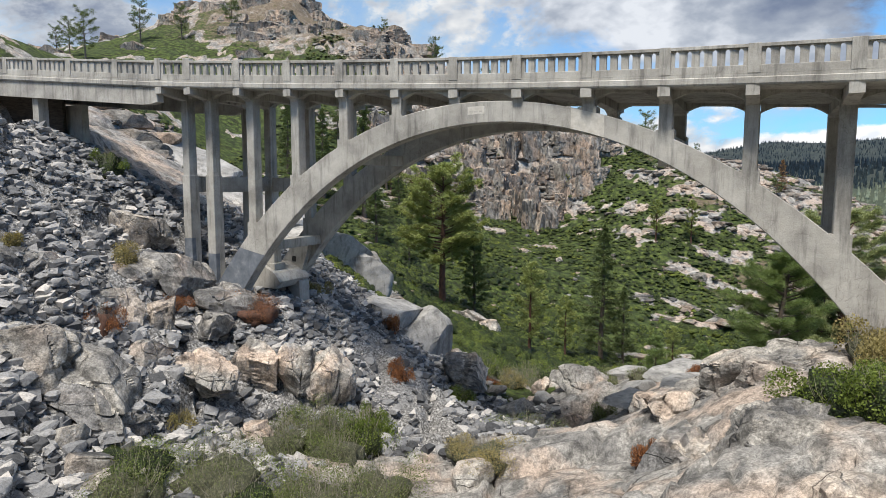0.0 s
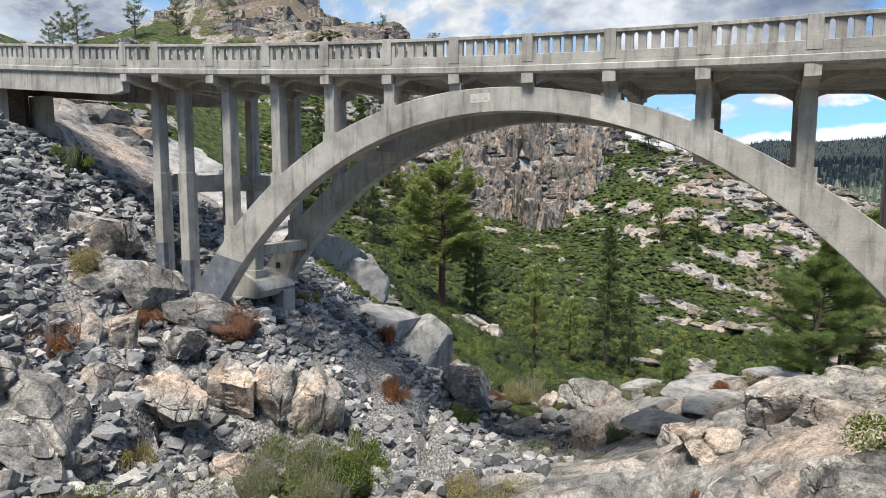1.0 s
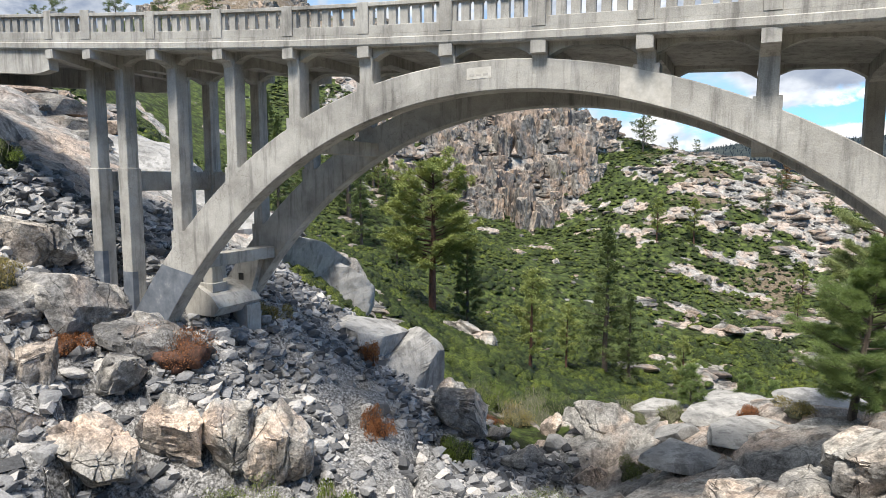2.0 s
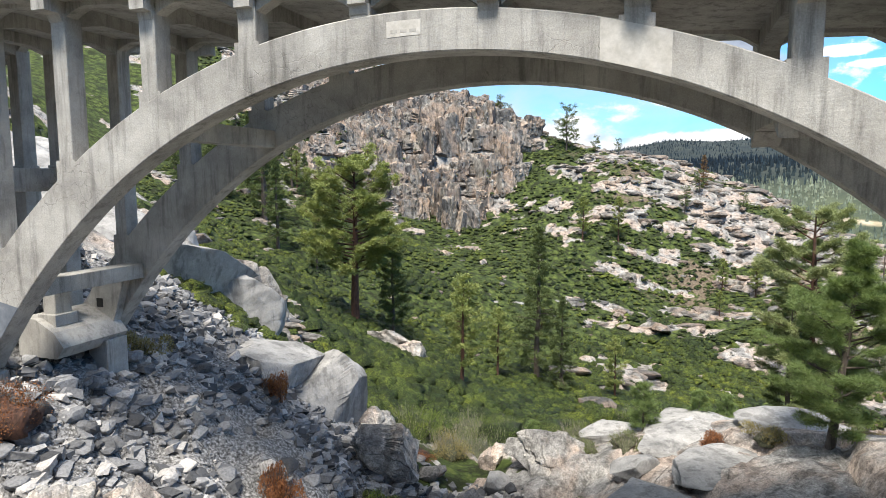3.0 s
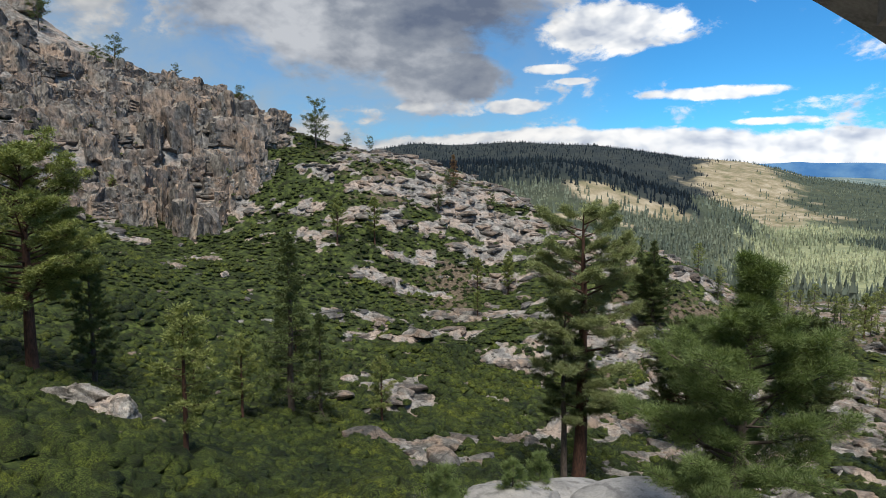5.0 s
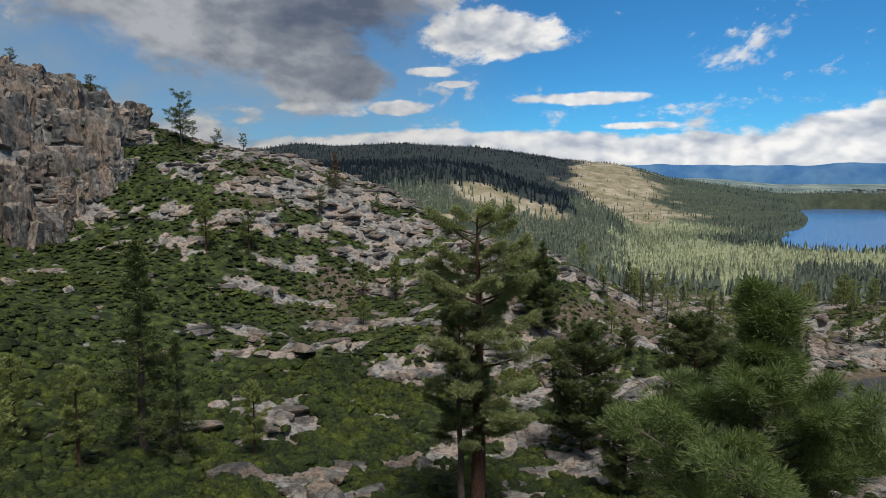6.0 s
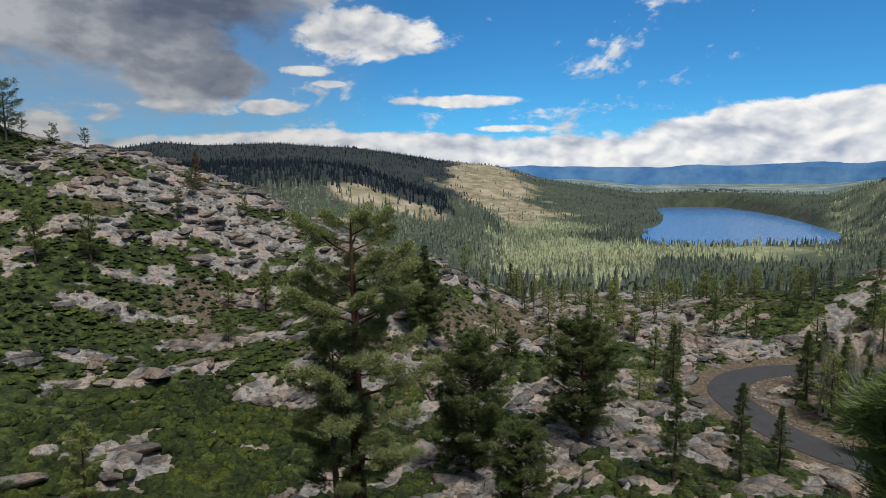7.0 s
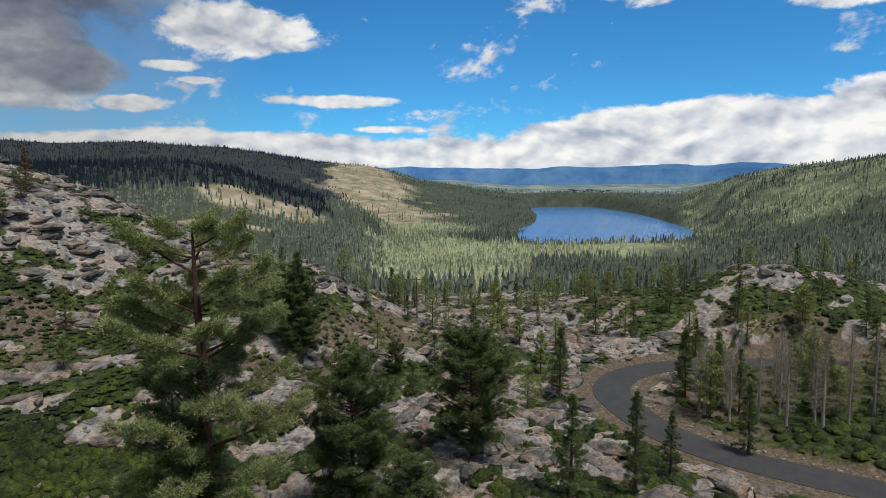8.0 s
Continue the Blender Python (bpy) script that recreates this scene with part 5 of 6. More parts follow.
for k in range(70):
    ring = np.random.default_rng(600 + k)
    x, y = ring.uniform(139, 200), ring.uniform(16, 68)
    if road_gap(np.array([x]), np.array([y]))[0] < 7:
        continue
    if k % 3 == 2:
        again(dead_tree, x, y, ring.uniform(0, 360), ring.uniform(0.6, 1.0))
        continue
    again((far_fir, far_pine)[k % 3], x, y, ring.uniform(0, 360), ring.uniform(0.8, 1.45))
for k in range(96):
    ring = np.random.default_rng(700 + k)
    x, y = ring.uniform(120, 290), ring.uniform(70, 165)
    if road_gap(np.array([x]), np.array([y]))[0] < 7:
        continue
    again((far_fir, far_pine, far_pine)[k % 3], x, y, ring.uniform(0, 360), ring.uniform(0.5, 1.1))

for k in range(22):
    ring = np.random.default_rng(900 + k)
    x, y = ring.normal(228, 22), ring.normal(60, 24)
    if road_gap(np.array([x]), np.array([y]))[0] > 9:
        again((far_pine, ridge_pine, far_fir, dead_tree)[k % 4], x, y, ring.uniform(0, 360), ring.uniform(0.35, 0.6) if k % 4 in (1, 3) else ring.uniform(0.6, 1.1))

# ---- far woods: one sheet of simple conifers ----


def small_tree(rng, tiers, n, wide):
    """A slim conifer one metre high: jagged skirts of branches, one over the other."""
    pieces = []
    for k in range(tiers):
        z = 0.04 + 0.92 * (k / tiers) ** 0.9
        r = wide * (1 - 0.82 * k / tiers)
        t = np.arange(n) / n * 6.283 + rng.uniform(0, 6)
        rr = r * np.where(np.arange(n) % 2, 0.55, 1.1) * rng.uniform(0.75, 1.2, n)
        low = np.column_stack([rr * np.cos(t), rr * np.sin(t), z - 0.25 * rr + rng.uniform(-0.02, 0.02, n)])
        tip = min(1.0, z + 1.55 / tiers * 0.92)
        v = np.concatenate([low, [[rng.normal(0, 0.008), rng.normal(0, 0.008), tip]]])
        pieces.append((v, np.array([[j, (j + 1) % n, n] for j in range(n)])))
    return heap_up(pieces)


def build_woods():
    rng = np.random.default_rng(77)
    shapes = [small_tree(rng, 3, 7, 0.20) for _ in range(6)] + [small_tree(rng, 2, 6, 0.21) for _ in range(6)]
    n = 88000
    az = rng.uniform(16, 104, n)
    r = np.exp(rng.uniform(math.log(300), math.log(3300), n))
    x, y = 20 + r * np.sin(np.radians(az)), 45 + r * np.cos(np.radians(az))
    dense = (0.66 + fbm(x, y, 160, 4, 91) * 0.8) * (1 + 0.7 * bump(az, r, 38, 950, 14, 330))
    local = box_weight(x, y, -260, 330, -60, 470, 60)
    keep = dense * (1 - 0.95 * open_slope(az + fbm(x, y, 90, 3, 93) * 3, r)) * (1 - (0.93 - 0.25 * smooth((x - 170) / 60)) * local) * (0.45 + 0.55 * smooth((r - 600) / 500))
    ok = (rng.uniform(size=n) < keep) & (lake_depth(az, r) < -0.5)
    x, y, r, az = x[ok], y[ok], r[ok], az[ok]
    z = ground_height(x, y)
    size = rng.uniform(5.0, 13.0, len(x)) * (1 - 0.2 * smooth((r - 900) / 1500))
    scale = np.stack([size, size, size * rng.uniform(0.85, 1.3, len(x))], -1)
    pick, seat, turn = rng.integers(0, 6, len(x)) + 6 * (r > 900), np.stack([x, y, z - 0.5], -1), rng.uniform(0, 6.28, len(x))
    stand = fbm(x, y, 70, 3, 94) * 0.5
    crest = cloud_shaded_stand(x, y, az, r)
    pale = (sunlit_stand(az, r) + stand > 0.5) & (crest < 0.5)
    for m, mat, label in ((~pale & (crest < 0.5), far_green, "dense dark conifer forest over the spurs and valley"), (crest >= 0.5, far_shaded, "conifer forest along the far ridge, coloured dark for cloud shade"),
                          (pale, far_sunlit, "pale yellow-green trees on the valley floor, coloured as if sunlit")):
        v, f = joined(shapes, pick[m], seat[m], scale[m], turn[m])
        ob = part("far_woods", mesh_of("far_woods", v, f), mat)
        tagged(ob, label, "forest", "", "stuff")


def far_look(low, middle, high):
    def look_of(t, s):
        island = t.add("ShaderNodeNewGeometry").outputs["Random Per Island"]
        at = place(t)
        stand = t.ramp(t.noise(at, 0.006, 4, 0.6), (0.40, low), (0.52, middle), (0.66, high))
        t.put(s.inputs["Base Color"], t.mix(1.0, stand, t.ramp(island, (0.0, 0.6), (1.0, 1.4)), "MULTIPLY"))
        t.put(s.inputs["Roughness"], 0.8)
        s.inputs["Specular IOR Level"].default_value = 0.15
    return look_of


# lighter and bluer than near needles: haze and valley sun in the colour
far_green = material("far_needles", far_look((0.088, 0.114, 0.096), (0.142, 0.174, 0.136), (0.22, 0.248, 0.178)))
# ridge trees: base colour lowered in place of a cloud's shadow
far_shaded = material("cloud_shaded_needles", far_look((0.013, 0.023, 0.034), (0.018, 0.030, 0.041), (0.030, 0.044, 0.048)))
# valley trees: raised base colour stands for the sun on them
far_sunlit = material("sunlit_needles", far_look((0.24, 0.275, 0.18), (0.36, 0.39, 0.25), (0.48, 0.50, 0.32)))
build_woods()


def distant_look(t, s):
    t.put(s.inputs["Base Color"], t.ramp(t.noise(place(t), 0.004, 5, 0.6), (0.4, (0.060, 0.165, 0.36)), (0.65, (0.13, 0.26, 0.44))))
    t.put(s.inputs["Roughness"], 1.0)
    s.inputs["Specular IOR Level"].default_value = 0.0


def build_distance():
    """The blue ranges at the end of the valley; the blue is haze put into their colour."""
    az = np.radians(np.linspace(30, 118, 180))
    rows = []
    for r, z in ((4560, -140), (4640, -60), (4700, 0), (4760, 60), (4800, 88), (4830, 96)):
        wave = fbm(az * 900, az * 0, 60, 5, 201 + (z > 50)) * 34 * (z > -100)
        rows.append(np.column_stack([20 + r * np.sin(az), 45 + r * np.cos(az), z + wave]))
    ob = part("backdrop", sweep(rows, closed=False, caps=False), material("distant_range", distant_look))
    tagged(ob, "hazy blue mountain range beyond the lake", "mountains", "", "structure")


build_distance()

# ---- shrubs ----


def shrub_shape(rng, n, size, flatness=0.6):
    """A leafy mound one metre in radius."""
    humps = rng.normal(size=(9, 3)) * (0.5, 0.5, 0.12) + (0, 0, 0.18)
    pick = rng.integers(0, 9, n)
    d = unit(rng.normal(size=(n, 3)) + (0, 0, 0.5))
    c = humps[pick] + d * rng.uniform(0.25, 0.46, (n, 1)) * (1, 1, flatness)
    c[:, 2] = np.abs(c[:, 2])
    return leaves(rng, c, size)


def bush_shape(rng, level, leaf_count, leaf):
    """A low round-topped bush one metre in radius: a knobbly leafy body, and small leaves that break its outline."""
    core, faces = ICO[level]
    o = rng.uniform(-50, 50, 3)

    def lump(d):
        return np.array([1 + 0.55 * noise.noise(Vector(q * 1.5 + o)) + 0.42 * noise.noise(Vector(q * 3.6 + o)) for q in d])[:, None]
    keep = np.all(core[faces][:, :, 2] > -0.4, axis=1)
    body = core * lump(core) * (0.94, 0.94, 0.86)
    d = unit(rng.normal(size=(leaf_count, 3)) + (0, 0, 0.35))
    d[:, 2] = np.abs(d[:, 2]) - 0.12
    seat = d * lump(d) * (1, 1, 0.92) * rng.uniform(0.9, 1.08, (leaf_count, 1))
    face = unit(d * (0.8, 0.8, 1.1) + rng.normal(size=d.shape) * 0.5)
    a = unit(np.cross(face, rng.normal(size=d.shape)))
    b = np.cross(face, a)
    s = leaf * rng.uniform(0.6, 1.3, (leaf_count, 1))
    v = np.stack([seat - a * s - b * s * 0.5, seat + a * s - b * s * 0.5, seat + b * s], 1).reshape(-1, 3)
    return heap_up([(body, faces[keep]), (v, np.arange(len(v)).reshape(-1, 3))])


def build_mats():
    """Low green manzanita and huckleberry oak over the valley slopes."""
    rng = np.random.default_rng(5)
    shapes = [bush_shape(rng, 2, 60, 0.065) for _ in range(10)] + [bush_shape(rng, 2, 14, 0.10) for _ in range(8)] + [bush_shape(rng, 1, 12, 0.14) for _ in range(6)]

    def keep(x, y):
        wedge = (x > -0.75 * y) & ((y > 62) | (x > 60))
        open_ground = smooth(0.75 + fbm(x, y, 11, 3, 95) * 1.5)
        return wedge * smooth(1.25 - 1.3 * rock_share(x, y)) * smooth((road_gap(x, y) - 6) / 3) * (0.25 + 0.75 * open_ground) * (1 - 0.45 * smooth((x - 90) / 60))
    x, y = scatter(rng, 38000, -60, 150, 62, 320, keep)
    x2, y2 = scatter(rng, 15000, 60, 300, 10, 150, keep)
    x4, y4 = scatter(rng, 8500, -30, 75, 62, 150, keep)
    x3, y3 = scatter(rng, 2600, -90, 70, 205, 350, lambda a, b: (bump(a, b, 10, 256, 70, 48, 10) + bump(a, b, -45, 320, 50, 40)).clip(0, 1) * smooth(0.25 + fbm(a, b, 9, 3, 303) * 2.2))
    ledges = len(x3)
    x5, y5 = scatter(rng, 7000, 185, 300, 15, 115, keep)
    x, y = np.concatenate([x, x2, x4, x5, x3]), np.concatenate([y, y2, y4, y5, y3])
    size = rng.uniform(0.36, 0.92, len(x)) * (1 + 0.6 * smooth(fbm(x, y, 12, 2, 97) * 2))
    away = np.hypot(x, y)
    pick = np.where(away > 165, rng.integers(18, 24, len(x)), np.where(away > 118, rng.integers(10, 18, len(x)), rng.integers(0, 10, len(x))))
    lift = rng.uniform(1.0, 4.0, len(x)) * ((np.arange(len(x)) >= len(x) - ledges) & (y < 262) & (x > -10) & (x < 55))
    v, f = joined(shapes, pick, np.stack([x, y, ground_height(x, y) - 0.05 + lift], -1), np.stack([size, size, size * rng.uniform(0.7, 1.2, len(x))], -1), rng.uniform(0, 6.28, len(x)))
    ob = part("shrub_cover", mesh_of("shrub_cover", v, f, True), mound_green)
    tagged(ob, "low green manzanita shrubs covering the valley slopes", "shrubs", "", "stuff")


build_mats()


def twig_look(t, s):
    at = place(t)
    t.put(s.inputs["Base Color"], t.ramp(t.noise(at, 9, 6, 0.75), (0.36, (0.03, 0.032, 0.018)), (0.52, (0.085, 0.09, 0.05)), (0.66, (0.19, 0.18, 0.11))))
    t.put(s.inputs["Roughness"], 0.9)
    bumped(t, s, t.noise(at, 11, 5, 0.75), 1.0, 0.12)


# dark tone painted in place of the shade inside a shrub
twig_mass = material("shaded_twigs", twig_look)
pale_twig = material("pale_twigs", bark_look((0.16, 0.14, 0.11), (0.40, 0.37, 0.31)))


def shrub(seed, x, y, wide, high, leaf_mat, label, leaf=0.045, n=5200, twigs=True):
    rng = np.random.default_rng(seed)
    bush = empty("shrub", label, "shrub", "shrubs on the slope", "", (x, y, max(height_at(x, y) - 0.05, -7.45 if 251 <= seed <= 256 else -99)))
    v, f = shrub_shape(rng, n, leaf / (wide / 2), 0.9)
    top = v[:, 2].max()
    v = v * (wide / 2, wide / 2, high / top)
    # added solid lump, not real twigs: closes the shrub against see-through
    core, faces = ICO[3]
    core = core * np.array([1 + 0.6 * noise.noise(Vector(q * 1.6 + Vector((seed, 0, 0)))) + 0.3 * noise.noise(Vector(q * 4.1)) for q in core])[:, None]
    girth = wide * (0.40 if leaf_mat is mat_green else 0.30)
    core = core * (girth, girth, high * (0.8 if leaf_mat is mat_green else 0.6) / core[:, 2].max())
    ob = part("twig_mass", mesh_of("twig_mass", core, faces, True), red_bark if leaf_mat is rust else mound_green if leaf_mat is mat_green else twig_mass, bush)
    ob.matrix_parent_inverse = Matrix()
    ob = part("foliage", mesh_of("foliage", v, f), leaf_mat, bush)
    ob.matrix_parent_inverse = Matrix()
    if twigs:
        wood = []
        for _ in range(90):
            a, q = rng.uniform(0, 6.28), rng.uniform(0.05, 0.95)
            root = np.array([math.cos(a), math.sin(a), 0.0]) * wide * 0.40 * q
            tilt = rng.normal(0, 0.4, 3) * (1, 1, 0)
            end = root * 1.15 + np.array([0, 0, high * rng.uniform(0.75, 1.2) * (1 - 0.35 * q)]) + tilt * high * 0.5
            wood.append(tube([root * 0.8, (root + end) / 2 + rng.normal(0, 0.06, 3), end], [0.014, 0.009, 0.004], 3))
        ob = part("stem_clump", mesh_of("stem_clump", *heap_up(wood), True), grey_bark if leaf_mat is rust else pale_twig, bush)
        ob.matrix_parent_inverse = Matrix()
    return bush


# ---- loose rock ----


def build_talus():
    rng = np.random.default_rng(9)
    def chip():
        v = np.array([(a, b, c) for a in (-1, 1) for b in (-1, 1) for c in (-1, 1)], float)
        v = v * rng.uniform((0.8, 0.55, 0.35), (1.25, 0.95, 0.75)) + rng.normal(0, 0.26, (8, 3))
        f = np.array([(0, 1, 3), (0, 3, 2), (4, 6, 7), (4, 7, 5), (0, 4, 5), (0, 5, 1), (2, 3, 7), (2, 7, 6), (0, 2, 6), (0, 6, 4), (1, 5, 7), (1, 7, 3)])
        return spin(rng, v, 0.55), f
    fine = [(spin(rng, rock_shape(rng, 2, 7, 0.0, 2.0, 0.55, 1.15)[0] * rng.uniform((0.75, 0.6, 0.45), (1.2, 0.95, 0.8)), 0.5), ICO[2][1]) for _ in range(9)]
    rough = [chip() for _ in range(24)]

    def keep(x, y):
        trail = bump(x, y, -2.6, 43, 2.4, 12, 18.4)  # the worn gravel run is almost free of stones
        blocks = np.maximum(bump(x, y, -15.2, 36.4, 6.0, 3.0, -12), bump(x, y, -9, 37, 4.0, 2.0, -10))
        return talus_share(x, y) * (1 - 0.55 * bump(x, y, -7, 47, 6, 9, 30)) * (1 - 0.88 * smooth(1.5 * trail)) * (1 - 0.75 * smooth(1.4 * blocks))
    talus = empty("talus", "loose broken grey granite stones spilling down the slope", "rocks", "", "stuff")
    x, y = scatter(rng, 54000, -44, 12, 14, 70, keep)
    size = 0.055 + 0.33 * rng.uniform(size=len(x)) ** 3.6 + 0.06 * smooth((-14 - x) / 10) * rng.uniform(size=len(x))
    order = np.argsort(-size)
    x, y, size = x[order], y[order], size[order]
    z = ground_height(x, y) + size * 0.12
    meshes = []
    for v, f in fine:
        me = mesh_of("stone", v, f)
        me.materials.append(talus_stone)
        meshes.append(me)
    nearest = np.where((x > -22) & (y < 42))[0][:300]
    for i in nearest:
        ob = new("stone", meshes[rng.integers(0, 9)])
        ob.parent = talus
        ob.location, ob.scale = (x[i], y[i], z[i]), Vector((1, 1, 0.8)) * size[i] * 1.25
        ob.rotation_euler = (0, 0, rng.uniform(0, 6.28))
    left = np.ones(len(x), bool)
    left[nearest] = False
    ids = np.where(left)[0]
    for shapes, chosen in ((fine, ids[:1500]), (rough, ids[1500:])):
        s = size[chosen][:, None] * (1.25, 1.25, 1.0)
        v, f = joined(shapes, rng.integers(0, len(shapes), len(chosen)), np.stack([x[chosen], y[chosen], z[chosen]], -1), s, rng.uniform(0, 6.28, len(chosen)))
        part("stones", mesh_of("stones", v, f), talus_stone, talus, "", "stuff")




def talus_look(t, s):
    """Fresh broken granite: each stone has its own grey, with fine grain and a little rust."""
    at = place(t)
    pick = t.math("FRACT", t.math("ADD", t.add("ShaderNodeObjectInfo").outputs["Random"], t.add("ShaderNodeNewGeometry").outputs["Random Per Island"]))
    tone = t.ramp(pick, (0.0, (0.055, 0.057, 0.062)), (0.3, (0.155, 0.158, 0.166)), (0.75, (0.30, 0.30, 0.304)), (1.0, (0.50, 0.475, 0.45)))
    grain = t.ramp(t.noise(at, 9, 7, 0.75), (0.36, 0.62), (0.58, 1.12))
    t.put(s.inputs["Base Color"], t.mix(1.0, tone, grain, "MULTIPLY"))
    t.put(s.inputs["Roughness"], 0.9)
    s.inputs["Specular IOR Level"].default_value = 0.25
    bumped(t, s, t.noise(at, 6, 6, 0.65), 0.6, 0.06)


talus_stone = material("talus_stone", talus_look)
build_talus()


def build_outcrops():
    """Weathered granite blocks lying over the open slopes."""
    rng = np.random.default_rng(29)
    shapes = [(spin(rng, rock_shape(rng, 2, 11, 0.05, 0.5)[0] * (1.15, rng.uniform(0.45, 0.8), rng.uniform(0.25, 0.55)), 0.12), ICO[2][1]) for _ in range(12)]

    def keep(x, y):
        r = rock_share(x, y)
        wedge = (x > -0.75 * y) & ((y > 70) | (x > 45))
        return wedge * (0.05 + 0.95 * r) * smooth((road_gap(x, y) - 5) / 3)
    x, y = scatter(rng, 17000, -60, 190, 45, 300, keep)
    x2, y2 = scatter(rng, 1800, 150, 340, 0, 160, keep)
    x, y = np.concatenate([x, x2]), np.concatenate([y, y2])
    rock = rock_share(x, y)
    size = (0.35 + 2.6 * rng.uniform(size=len(x)) ** 3) * (0.5 + 0.65 * rock)
    plain = [(spin(rng, rock_shape(rng, 1, 4, 0.0, 0.3)[0] * (1.1, rng.uniform(0.5, 0.8), rng.uniform(0.3, 0.6)), 0.15), ICO[1][1]) for _ in range(8)]
    place_of = np.stack([x, y, ground_height(x, y) - size * 0.1], -1)
    turn = rng.normal(-0.35, 0.45, len(x))
    outcrop = empty("outcrop", "scattered weathered granite blocks among the shrubs", "rocks", "", "stuff")
    meshes = []
    for v, f in shapes:
        me = mesh_of("rock", v, f)
        me.materials.append(granite_far)
        meshes.append(me)
    stretch = np.where((x > 20) & (x < 130) & (y > 70) & (y < 190))[0]
    nearest = stretch[np.argsort(-size[stretch])][:300]
    for i in nearest:
        ob = new("rock", meshes[rng.integers(0, len(meshes))])
        ob.parent = outcrop
        ob.location, ob.scale, ob.rotation_euler = place_of[i], Vector((1.25, 1.25, 1.0)) * size[i], (0, 0, turn[i])
    left = np.ones(len(x), bool)
    left[nearest] = False
    big = size > 1.7
    group = [joined(kinds, rng.integers(0, len(kinds), m.sum()), place_of[m], size[m][:, None] * np.array([1.25, 1.25, 1.0]), turn[m]) for kinds, m in ((shapes, big & left), (plain, ~big & left))]
    part("loose_rock", mesh_of("loose_rock", *heap_up(group)), granite_far, outcrop, "", "stuff")


build_outcrops()


def build_cliff():
    """The jointed granite cliff: upright blocks, tier over tier."""
    rng = np.random.default_rng(31)
    cliff = empty("granite_cliff", "grey and tan granite cliff of upright jointed blocks", "cliff", "", "", (22, 246, 0))

    def jointed():
        v = rock_shape(rng, 4, 5, 0.0, 2.0, 0.9, 1.4)[0]
        o = rng.uniform(-50, 50, 3)
        drift = np.array([noise.noise(Vector(q * 1.4 + o)) for q in v]) * 0.22
        upright = v[:, 0] / rng.uniform(0.32, 0.5) + drift + rng.uniform()
        level = v[:, 2] / rng.uniform(0.45, 0.8) + drift * 1.5 + v[:, 0] * rng.normal(0, 0.3) + rng.uniform()
        seam = np.minimum(np.abs(upright - np.round(upright)), 1.4 * np.abs(level - np.round(level)))
        proud = chance(np.floor(upright) * 7 + np.floor(level), np.floor(upright), int(o[0] * 10) + 600)
        v = v * (1 + 0.26 * (proud - 0.5) * smooth(seam / 0.1) - 0.09 * np.exp(-(seam / 0.06) ** 2))[:, None]
        return v * (1, 0.9, 1), ICO[4][1]
    shapes = [jointed() for _ in range(10)]
    meshes = []
    for v, f in shapes:
        me = mesh_of("block", v, f, True)
        me.set_sharp_from_angle(angle=radians(26))
        me.materials.append(cliff_stone)
        meshes.append(me)
    seats = []
    for tier in range(12):
        x = -18 - 2.3 * tier
        while x < 70 - 1.6 * tier:
            wide = rng.choice((1.4, 2.0, 2.8, 3.8, 5.0)) * rng.uniform(0.85, 1.15)
            x += wide * 1.2
            bay = 6 * math.sin(x * 0.13 + 0.5 * tier) + 3 * math.sin(x * 0.31)
            y = 224 + 0.18 * x + tier * 6.6 + bay + rng.uniform(-1.7, 1.7)
            ledge = fbm(np.array([x]), np.array([y]), 16, 2, 99)[0]
            if ledge < -0.36 + 0.02 * tier or rng.uniform() < 0.03:
                continue
            high = rng.uniform(2.4, 6.4) * (1.35 if ledge > 0.1 else 0.9) * (1.0 if tier < 6 else 0.6)
            seats.append((abs(x - 25) + abs(tier - 4) * 6, x, y, wide, high))
    for _ in range(60):
        x, y = min(rng.normal(-70, 45), -12), rng.normal(338, 34)
        seats.append((900, x, y, rng.uniform(3.0, 10.0), rng.uniform(2.5, 6.0)))
    seats.sort()
    rest = []
    for k, (_, x, y, wide, high) in enumerate(seats):
        m = pose(x, y, height_at(x, y) + high * rng.uniform(0.05, 0.3) - (0.45 * high if _ == 900 else 0.0), rng.uniform(-14, 3), rng.normal(0, 5), rng.uniform(-30, 30)) @ Matrix.Diagonal((wide, rng.uniform(2.4, 4.0), high, 1))
        pick = rng.integers(0, 10)
        if k < 300:
            ob = new("block", meshes[pick])
            ob.parent = cliff
            ob.matrix_parent_inverse = cliff.matrix_basis.inverted()
            ob.matrix_basis = m
        else:
            v, f = shapes[pick]
            m = np.array(m)
            rest.append((v @ m[:3, :3].T + m[:3, 3], f))
    if rest:
        part("loose_rock", mesh_of("loose_rock", *heap_up(rest)), cliff_stone, cliff, "", "stuff")


build_cliff()

